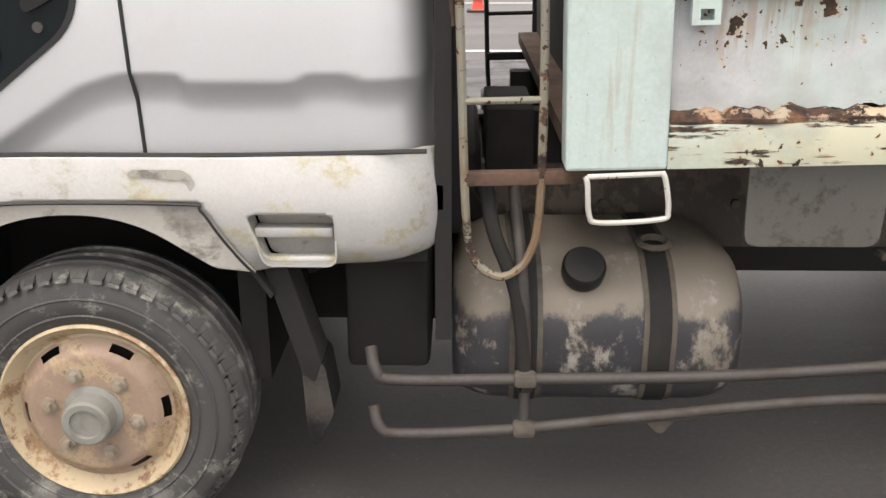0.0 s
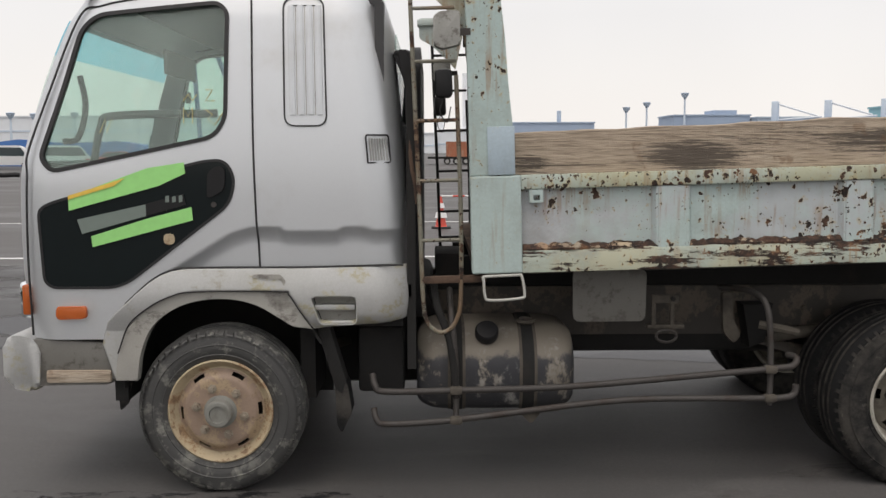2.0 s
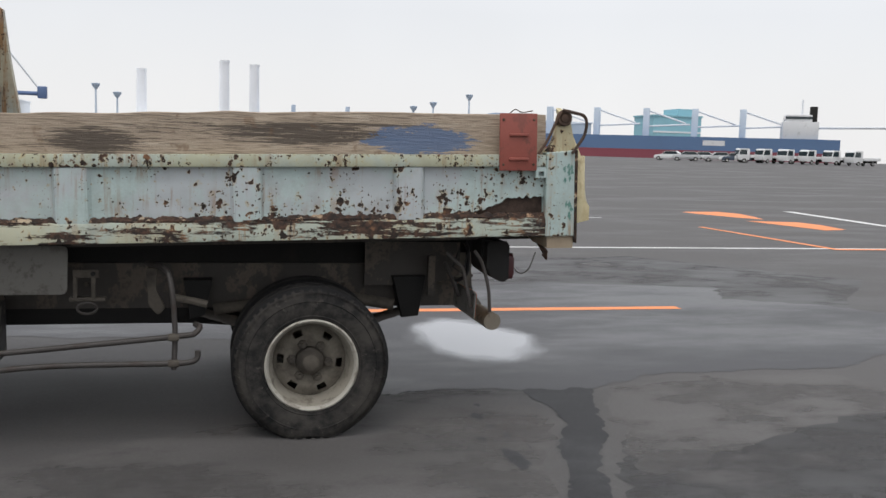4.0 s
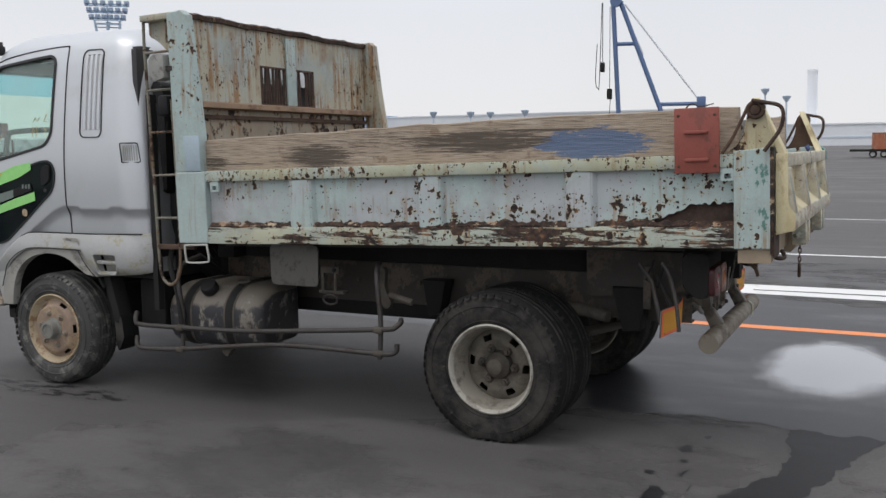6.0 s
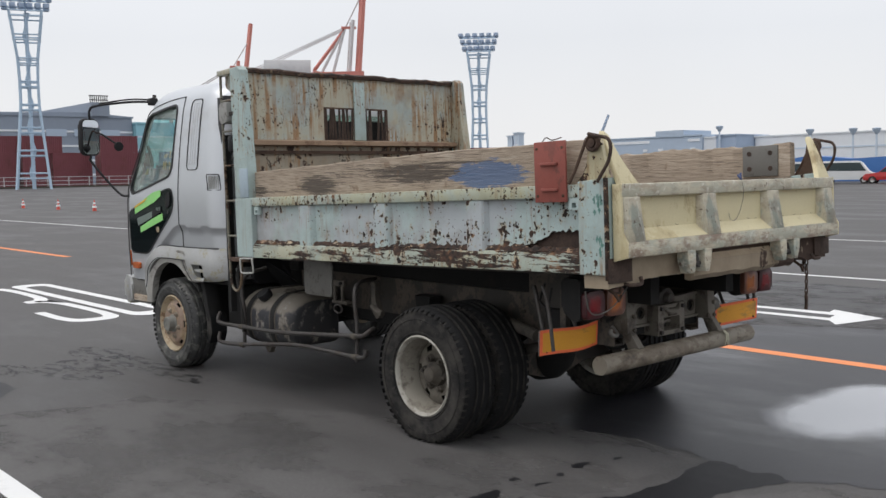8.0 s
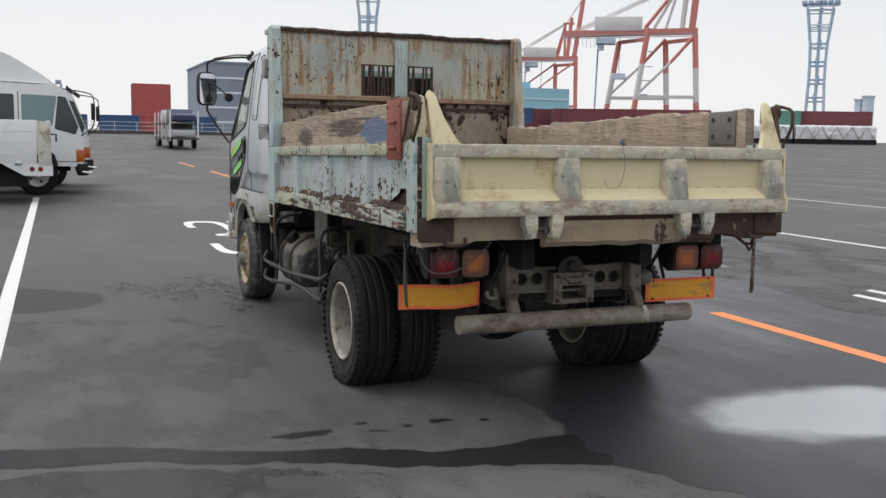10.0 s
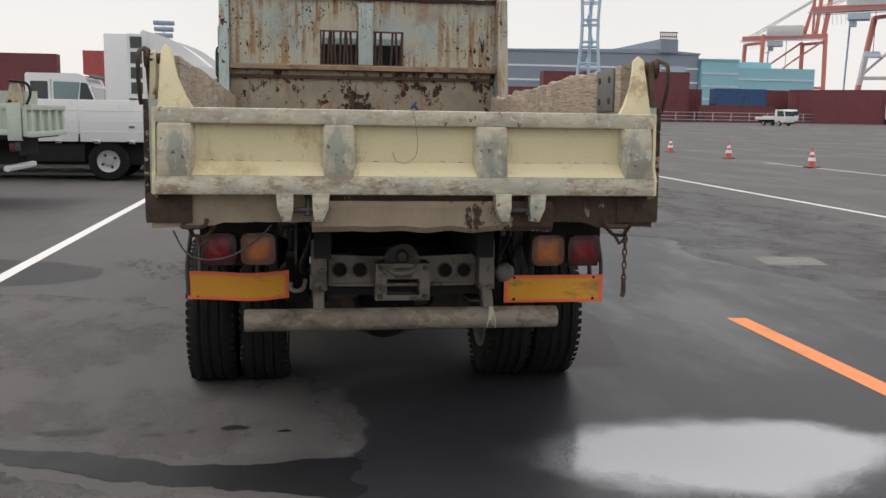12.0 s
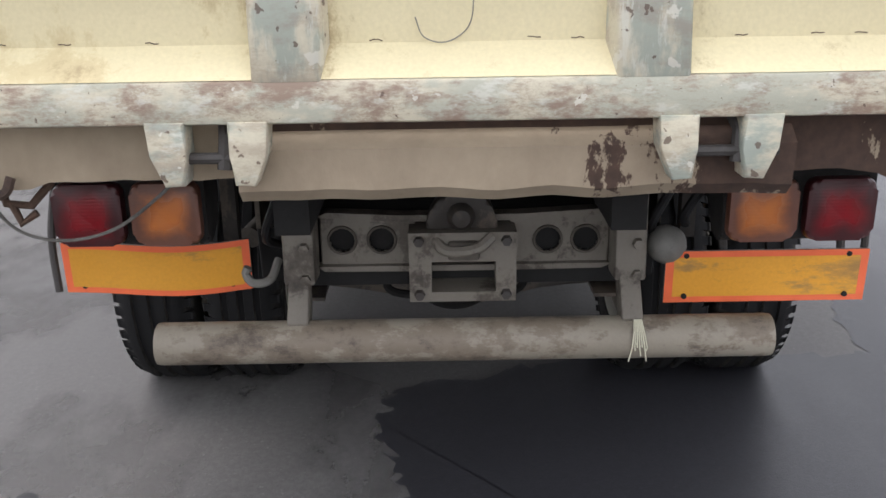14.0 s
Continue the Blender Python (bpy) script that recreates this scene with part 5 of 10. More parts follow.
def wheel(x, y, z, R, w, deep, flip, label):
    """A steel wheel; deep: the disc sits far inside the rim, as on twin wheels; flip: seen from the far side."""
    h = w / 2
    m = pose(x, y, z, 0, random.uniform(0, 50), 180 if flip else 0)
    rim_bm = bmesh.new()
    lip = -h * 0.86
    if deep:
        lip_bm = lathe(bmesh.new(), [(0.246, lip - 0.004), (0.249, lip - 0.014), (0.241, lip - 0.020), (0.231, lip - 0.012), (0.2255, lip + 0.006)], 64, caps=False)
        lathe(rim_bm, [(0.2252, lip + 0.006), (0.210, lip + 0.05), (0.200, lip + 0.115), (0.197, lip + 0.135), (0.22, h * 0.8), (0.25, h * 0.86)], 64, caps=False)
        disc_bm = polar_disc(bmesh.new(), 0.07, 0.199, lambda r: lip + 0.135 - 0.025 * math.sin(math.pi * (r - 0.07) / 0.13), [2 * math.pi * i / 6 for i in range(6)], 0.158, 0.14, wide=0.018)
    else:
        lathe(rim_bm, [(0.242, lip - 0.002), (0.243, lip - 0.012), (0.236, lip - 0.018), (0.228, lip - 0.010), (0.217, lip + 0.012), (0.203, lip + 0.024), (0.19, lip + 0.022), (0.2, h * 0.7), (0.25, h * 0.86)], 64, caps=False)
    rim = part("wheel", rim_bm, M_RIM_R if deep else M_RIM_F, truck, label, m)
    rubber = tyre_mesh(R, w)
    back = m.inverted()
    for v in rubber.verts:
        p = m @ v.co
        if p.z < 0.05:
            p.y += (0.014 if p.y > y else -0.014) * ease(0.05 - p.z, 0.0, 0.05)
        p.z = max(p.z, 0.003)
        v.co = back @ p
    part("tyre", rubber, M_RUBBER if deep else M_RUBBER_F, rim, "worn dusty tyre" if deep else "tyre with dried pale mud")
    if deep:
        part("rim_lip", lip_bm, M_RIM_LIP, rim, "dirty cream rim lip")
        part("wheel_disc", disc_bm, M_DISC_R, rim, "dark dusty wheel disc")
    disc_y = lip + 0.105 if deep else lip - 0.004
    if not deep:
        part("wheel_disc", polar_disc(bmesh.new(), 0.05, 0.198, lambda r: lip - 0.012 + (0.030 * ease(r, 0.155, 0.198)), [2 * math.pi * i / 6 + 0.25 for i in range(6)], 0.181, 0.17, wide=0.0085), M_RIM_D, rim, "rusted brown wheel disc")
        # Black disc standing in for the shade behind the wheel slots.
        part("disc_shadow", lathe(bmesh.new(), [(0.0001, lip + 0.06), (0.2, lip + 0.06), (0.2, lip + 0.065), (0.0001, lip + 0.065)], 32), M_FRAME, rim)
        hubp = [(0.0001, lip - 0.066), (0.038, lip - 0.066), (0.040, lip - 0.074), (0.055, lip - 0.074), (0.0605, lip - 0.069), (0.062, lip - 0.022), (0.076, lip - 0.016), (0.077, lip + 0.01)]
    else:
        hubp = [(0.0001, lip + 0.035), (0.03, lip + 0.036), (0.044, lip + 0.045), (0.05, lip + 0.07), (0.072, lip + 0.09), (0.078, lip + 0.14)]
    part("hub_cap", lathe(bmesh.new(), hubp, 28), M_HUB if not deep else M_DUST, rim, "grey hub cap")
    count, rad = 6, 0.112 if not deep else 0.098
    nb = lathe(bmesh.new(), [(0.0001, -0.034), (0.012, -0.033), (0.013, -0.018), (0.022, -0.017), (0.023, 0.0), (0.028, 0.004)], 6)
    first = part("wheel_nut", nb, M_NUT if not deep else M_DUST, rim, "", Matrix.Rotation(0, 4, "Y") @ Matrix.Translation((rad, disc_y, 0)), smooth=25)
    for i in range(1, count):
        shared("wheel_nut", first.data, rim, Matrix.Rotation(2 * math.pi * i / count, 4, "Y") @ Matrix.Translation((rad, disc_y, 0)))
    return rim


M_DISC_R = surface("dark_dusty_disc", (0.15, 0.135, 0.11), (0.06, 0.05, 0.042), 0.85, 0.0, 9.0, 0.7, 60.0, 0.3, 0.25)
random.seed(4)
FX, RX = 0.0, 3.262
for s in (-1, 1):
    wheel(FX - 0.002, MID + s * 0.995, 0.381, 0.388, 0.23, False, s > 0, "rusty tan steel front wheel")
    wheel(RX, MID + s * 0.975, 0.394, 0.422, 0.235, True, s > 0, "dirty cream steel rear wheel")
    wheel(RX, MID + s * 0.69, 0.394, 0.422, 0.235, True, s < 0, "dirty inner twin wheel")

# ---- chassis ----
M_CROSS = scuffed("dusty_cross_member", (0.165, 0.148, 0.122), (0.075, 0.062, 0.048), (0.035, 0.028, 0.024), 0.6)


def smooth_outline(pts):
    return [(p.x, p.y) for p in smooth_path([(a, b, 0) for a, b in pts], 5)]


for s in (-1, 1):
    y = MID + s * 0.42
    rail = part("frame_rail", boxes((0.5, 4.20, *sorted((y, y + s * 0.008)), 0.60, 0.86), (0.5, 4.20, *sorted((y, y - s * 0.07)), 0.60, 0.61), (0.5, 4.20, *sorted((y, y - s * 0.07)), 0.85, 0.86)), M_UNDER, truck, "grimy black frame rail")
    part("sub_sill", boxes((1.1, 4.45, *sorted((y - s * 0.08, y)), 0.862, 1.02)), M_FRAME, truck)
    for x in (1.35, 1.75, 2.05, 2.5, 2.95, 3.5, 3.9, 4.1):
        part("frame_bolt", lathe(bmesh.new(), [(0.0001, -0.012), (0.014, -0.012), (0.014, 0.012), (0.0001, 0.012)], 6, at=(x, y + s * 0.012, 0.74)), M_DUST, rail, smooth=0)
    # leaf springs
    for cx, span in ((RX, 0.62), (FX, 0.55)):
        spr = bmesh.new()
        for i in range(6):
            hw = span * (1 - 0.13 * i)
            pts = [(cx + hw * t, y + s * 0.10, 0.50 - 0.013 * i + 0.10 * t * t * (hw / span)) for t in [-1 + 0.25 * k for k in range(9)]]
            tube(spr, pts, 0.030, 6, flat=0.22)
        part("leaf_spring", spr, M_UNDER, truck, "dusty leaf spring pack")
    part("spring_shackle", prism(bmesh.new(), [(RX - 0.68, 0.78), (RX - 0.52, 0.78), (RX - 0.56, 0.58), (RX - 0.64, 0.55)], y + s * 0.02, y + s * 0.14, bevel=0.01), M_FRAME, truck)
    part("spring_shackle", prism(bmesh.new(), [(RX + 0.52, 0.80), (RX + 0.72, 0.80), (RX + 0.68, 0.56), (RX + 0.58, 0.55)], y + s * 0.02, y + s * 0.14, bevel=0.01), M_FRAME, truck)
part("rear_axle", bar([(RX, MID - 0.9, 0.405), (RX, MID + 0.9, 0.405)], r=0.075, n=16), M_UNDER, truck, "grimy rear axle tube")
part("differential", lathe(bmesh.new(), [(0.0001, -0.22), (0.10, -0.20), (0.17, -0.12), (0.20, 0.0), (0.17, 0.12), (0.10, 0.2), (0.0001, 0.22)], 28, "x", (RX, MID, 0.40)), M_FRAME, truck)
part("axle_housing", prism(bmesh.new(), smooth_outline([(MID - 0.62, 0.46), (MID - 0.35, 0.50), (MID, 0.60), (MID + 0.35, 0.50), (MID + 0.62, 0.46), (MID + 0.62, 0.34), (MID + 0.30, 0.30), (MID, 0.235), (MID - 0.30, 0.30), (MID - 0.62, 0.34)]), RX - 0.07, RX + 0.10, "x", bevel=0.02), M_UNDER, truck, "dusty banjo axle housing")
part("drive_shaft", bar([(0.6, MID, 0.62), (RX - 0.15, MID, 0.44)], r=0.045, n=14), M_UNDER, truck)
part("gearbox", boxes((-0.3, 0.98, MID - 0.5, MID + 0.5, 0.36, 0.92), bevel=0.06), M_FRAME, truck, "black gearbox and engine block")
part("front_axle", bar([(FX + 0.02, MID - 0.9, 0.38), (FX + 0.02, MID + 0.9, 0.38)], r=0.055, n=12), M_FRAME, truck)
part("hoist", boxes((1.2, 2.9, MID - 0.4, MID + 0.4, 0.50, 0.98), bevel=0.03), M_FRAME, truck, "tipping hoist under the bed")
part("hoist_cylinder", bar([(1.9, MID, 0.62), (2.9, MID, 0.66)], r=0.09, n=16), M_FRAME, truck)
for x in (0.95, 1.6, 2.6, 3.7, 4.15):
    part("cross_member", boxes((x - 0.04, x + 0.04, MID - 0.42, MID + 0.42, 0.64, 0.82)), M_FRAME, truck)
for a in (MID - 0.95, MID + 0.55):
    part("inner_guard", boxes((0.35, 0.42, a, a + 0.40, 0.40, 0.80)), M_FRAME, truck)
part("battery_box", boxes((0.62, 0.84, MID - 0.92, MID - 0.5, 0.42, 0.74), bevel=0.02), M_FRAME, truck)
part("air_tank", lathe(bmesh.new(), [(0.0001, -0.3), (0.1, -0.28), (0.13, -0.22), (0.13, 0.22), (0.1, 0.28), (0.0001, 0.3)], 24, "x", (2.35, MID + 0.75, 0.60)), M_FRAME, truck)
part("silencer", lathe(bmesh.new(), [(0.0001, -0.35), (0.13, -0.34), (0.15, -0.3), (0.15, 0.3), (0.13, 0.34), (0.0001, 0.35)], 24, "x", (1.4, MID + 0.72, 0.55)), M_DUST, truck)
# Added box that blocks the bright gap below the bed.
part("under_filler", boxes((1.0, 2.55, MID + 0.52, MID + 1.0, 0.47, 0.86), bevel=0.02), M_UNDER, truck, "box added under the far side to darken the gap")

# behind the cab: snorkel, hoses and uprights
part("cab_rear_frame", boxes((0.86, 0.90, MID - 1.04, MID - 0.99, 0.56, 1.95), (0.85, 0.88, MID + 0.99, MID + 1.04, 0.56, 1.2), (0.85, 0.88, MID - 1.04, MID + 1.04, 0.90, 0.96)), M_FRAME, truck, "black frame behind the cab")
part("rear_shroud", prism(bmesh.new(), rounded([(MID - 0.84, 0.76), (MID + 0.98, 0.76), (MID + 0.98, 1.98), (MID + 0.82, 2.08), (MID - 0.70, 2.08), (MID - 0.84, 1.96)], 0.06), 0.875, 0.925, "x", bevel=0.012), M_BLACK, truck, "black shroud behind the cab")
part("air_intake", prism(bmesh.new(), rounded([(0.79, 2.04), (0.89, 2.04), (0.905, 1.98), (0.915, 1.70), (0.91, 1.35), (0.88, 1.30), (0.86, 1.6), (0.85, 1.9)], 0.04), MID - 0.93, MID - 0.70, bevel=0.025), M_BLACK, truck, "black plastic air intake snorkel")
part("intake_pipe", bar([(0.87, MID - 0.8, 1.35), (0.87, MID - 0.8, 1.1), (0.88, MID - 0.7, 0.9), (0.95, MID - 0.5, 0.72)], r=0.05, n=14, soft=True), M_BLACK, truck)
for i, (dy, z0) in enumerate(((0.62, 1.5), (0.55, 1.4), (0.3, 1.3), (-0.2, 1.4))):
    part("hose", bar([(0.88, MID - dy, z0), (0.905, MID - dy + 0.05, z0 - 0.2), (0.89, MID - dy, 1.0), (0.95, MID - dy + 0.1, 0.80)], r=0.014, soft=True), M_BLACK, truck)
part("rusty_stay", bar([(0.875, MID - 1.03, 1.62), (0.885, MID - 1.035, 1.5), (0.90, MID - 1.035, 1.42), (0.905, MID - 1.03, 1.33)], r=0.011, soft=True), M_RUST, truck, "bent rusty stay behind the cab")
part("bulkhead_box", boxes((0.99, 1.13, MID - 0.55, MID - 0.15, 0.86, 1.05), bevel=0.01), M_FRAME, truck)

# fuel tank
tank_out = rounded([(MID - 0.99, 0.33), (MID - 0.50, 0.33), (MID - 0.50, 0.735), (MID - 0.86, 0.735), (MID - 1.0, 0.62)], [0.13, 0.05, 0.05, 0.13, 0.14], 7)


def tank_body(outline, x0, x1, r):
    """The tank's outline drawn along x with domed ends."""
    bm = bmesh.new()
    cy, cz = MID - 0.74, 0.53
    ends = [(r * (1 - math.cos(a)), 1 - 0.30 * (1 - math.sin(a))) for a in [math.pi / 2 * q / 6 for q in range(7)]]
    steps = [(x0 + d, k) for d, k in ends] + [(x1 - d, k) for d, k in ends[::-1]]
    rows = [[bm.verts.new((x, cy + (a - cy) * k, cz + (b - cz) * k)) for a, b in outline] for x, k in steps]
    n = len(outline)
    for p, q in zip(rows, rows[1:]):
        for i in range(n):
            bm.faces.new((p[i], p[(i + 1) % n], q[(i + 1) % n], q[i]))
    bm.faces.new(rows[0][::-1]), bm.faces.new(rows[-1])
    return bm


tank = part("fuel_tank", tank_body(tank_out, 0.90, 1.655, 0.13), M_TANK, truck, "dusty dented black fuel tank")
for x in (1.09, 1.43):
    grown = [(MID - 0.74 + (a - MID + 0.74) * 1.022, 0.53 + (b - 0.53) * 1.028) for a, b in tank_out]
    part("tank_strap", prism(bmesh.new(), grown, x - 0.028, x + 0.028, "x", bevel=0.004), M_FRAME, tank, "worn tank strap")
    part("strap_rubber", prism(bmesh.new(), [(MID - 0.74 + (a - MID + 0.74) * 1.012, 0.53 + (b - 0.53) * 1.015) for a, b in tank_out], x - 0.042, x + 0.042, "x"), M_DUST, tank)
part("filler_cap", lathe(bmesh.new(), [(0.0001, 0.045), (0.05, 0.043), (0.056, 0.035), (0.056, 0.0), (0.045, -0.03)], 24, "z"), M_BLACK, tank, "black filler cap", pose(1.235, MID - 0.925, 0.700, 42, 0, 0))
part("sender_ring", lathe(bmesh.new(), [(0.035, 0.0), (0.05, 0.012), (0.035, 0.02)], 24, "z", closed=True), M_DUST, tank, "", pose(1.43, MID - 0.83, 0.738, 8, 0, 0))
for weld in ([(1.56, MID - 0.985, 0.48), (1.62, MID - 0.94, 0.50)], [(0.94, MID - 0.95, 0.56), (0.96, MID - 0.975, 0.50), (1.02, MID - 0.992, 0.47)]):
    part("tank_weld", bar(weld, r=0.005), M_DUST, tank)
part("tank_pipe", bar([(0.98, MID - 0.98, 0.98), (1.0, MID - 1.03, 0.85), (1.06, MID - 1.04, 0.68), (1.09, MID - 1.04, 0.42)], r=0.018, soft=True), M_FRAME, tank)

# grey plate hung under the bed, brackets and hooks
part("side_plate", prism(bmesh.new(), rounded([(1.66, 0.745), (2.01, 0.745), (2.015, 1.0), (1.655, 1.0)], 0.035), MID - 0.85, MID - 0.838, bevel=0.003), M_PLATE, truck, "grey dusty plate hung under the bed")
clip = part("hose_bracket", boxes((2.04, 2.17, MID - 0.86, MID - 0.84, 0.835, 0.875), (2.04, 2.06, MID - 0.86, MID - 0.84, 0.72, 0.84), (2.13, 2.15, MID - 0.86, MID - 0.84, 0.72, 0.84), (2.02, 2.20, MID - 0.86, MID - 0.80, 0.71, 0.73), bevel=0.003), M_DUST, truck, "dusty steel bracket with a ring")
part("bracket_ring", bar([(2.11 + 0.05 * math.cos(a), MID - 0.87, 0.675 + 0.03 * math.sin(a)) for a in [i * math.pi / 6 for i in range(13)]], r=0.007), M_STEEL, clip)
part("bracket_bolt", lathe(bmesh.new(), [(0.0001, -0.01), (0.012, -0.01), (0.012, 0.01), (0.0001, 0.01)], 8, at=(2.14, MID - 0.865, 0.857)), M_FRAME, clip, smooth=0)
part("rope_hook", prism(bmesh.new(), rounded([(2.40, 0.88), (2.46, 0.88), (2.45, 0.76), (2.50, 0.66), (2.46, 0.62), (2.41, 0.68)], 0.02), MID - 0.80, MID - 0.76, bevel=0.006), M_DUST, truck)
part("rope_hook", bar([(2.55, MID - 0.9, 0.735), (2.66, MID - 0.95, 0.72), (2.72, MID - 0.95, 0.705)], r=0.02), M_DUST, truck)

# side guard of bent tubes
gy = MID - 1.06
guard = part("side_guard", bar([(0.695, gy + 0.03, 0.535), (0.71, gy, 0.485), (0.76, gy, 0.458), (1.1, gy, 0.462), (1.6, gy, 0.476), (2.2, gy, 0.524), (2.60, gy, 0.560), (2.66, gy, 0.572), (2.685, gy + 0.03, 0.60), (2.66, gy + 0.08, 0.605)], r=0.0155, n=10, soft=True), M_STEEL, truck, "bent grey steel side guard tubes")
part("lower_tube", bar([(0.70, gy + 0.02, 0.375), (0.715, gy, 0.325), (0.77, gy, 0.303), (1.05, gy, 0.318), (1.4, gy, 0.36), (1.9, gy, 0.412), (2.5, gy, 0.415), (2.63, gy, 0.42), (2.67, gy, 0.44), (2.675, gy, 0.48)], r=0.0155, n=10, soft=True), M_STEEL, guard)
part("guard_post", bar([(1.06, gy + 0.25, 0.90), (1.06, gy + 0.08, 0.86), (1.07, gy + 0.02, 0.76), (1.085, gy + 0.03, 0.55), (1.085, gy + 0.02, 0.33)], r=0.015, n=10, soft=True), M_STEEL, guard)
part("guard_post", bar([(2.40, gy + 0.30, 0.90), (2.50, gy + 0.10, 0.90), (2.54, gy + 0.02, 0.83), (2.56, gy + 0.02, 0.60), (2.555, gy + 0.01, 0.38)], r=0.0145, n=10, soft=True), M_STEEL, guard)
for x, z in ((1.085, 0.462), (1.085, 0.320), (2.555, 0.553), (2.555, 0.416)):
    part("guard_clamp", boxes((x - 0.030, x + 0.030, gy - 0.021, gy + 0.025, z - 0.020, z + 0.018), bevel=0.012), M_DUST, guard)
part("tank_foot", prism(bmesh.new(), [(1.39, 0.345), (1.48, 0.345), (1.465, 0.325), (1.445, 0.30), (1.43, 0.30), (1.405, 0.325)], gy + 0.02, gy + 0.06), M_DUST, tank)


# ---- the tipping bed, built lying level and then tipped slightly nose-down ----
BED = pose(1.144, MID, 1.013, 0, -1.46, 0)
FAR_BACK = 0.15
END = 3.56
bed = part("bed_floor", boxes((0.02, END - 0.02, -1.02, 1.02, 0.03, 0.075)), M_RUST, truck, "rusty steel bed floor", BED)
for y in (-0.75, -0.25, 0.25, 0.75):
    part("floor_beam", boxes((0.1, END - 0.05, y - 0.03, y + 0.03, -0.05, 0.028)), M_UNDER, bed)
for i in range(9):
    x = 0.15 + 0.4 * i
    part("cross_beam", boxes((x - 0.03, x + 0.03, -1.06, 1.06, -0.012, 0.029)), M_UNDER, bed)

RIBS = [(0.85, 1.017), (1.705, 1.857), (2.55, 2.707)]
BAYS = [(0.245, 0.85), (1.017, 1.705), (1.857, 2.55), (2.707, 3.385)]


def ragged_panel(s, x0, x1, bite, seed):
    """A side panel whose lower edge is eaten away by rust."""
    bm = bmesh.new()
    nx, nz = int((x1 - x0) / 0.007), 44
    keep, vm = set(), {}
    for i in range(nx):
        x = x0 + (x1 - x0) * (i + 0.5) / nx
        t = (x - x0) / (x1 - x0)
        edge = 0.108 + 0.016 * noise.noise((x * 9, seed, 0)) + 0.012 * noise.noise((x * 31, seed, 3))
        if bite and t > 0.1:
            grow = ease(t, 0.10, 0.85) ** 1.5
            edge += bite * grow + 0.03 * grow * noise.noise((x * 14, 8, seed)) + 0.025 * grow * noise.noise((x * 40, 2, seed))
        for j in range(nz):
            z = 0.085 + 0.305 * (j + 0.5) / nz
            if z > edge:
                keep.add((i, j))

    def vert(i, j):
        if (i, j) not in vm:
            x, z = x0 + (x1 - x0) * i / nx, 0.085 + 0.305 * j / nz
            dent = 0.006 * noise.noise((x * 4, z * 6, seed)) + 0.004 * noise.noise((x * 11, z * 13, seed))
            vm[(i, j)] = bm.verts.new((x, s * (1.072 + dent), z))
        return vm[(i, j)]
    for i, j in keep:
        bm.faces.new((vert(i, j), vert(i + 1, j), vert(i + 1, j + 1), vert(i, j + 1)))
    soften_rim(bm, lambda c: c.z > 0.388 or c.x < x0 + 0.001 or c.x > x1 - 0.001)
    return bm


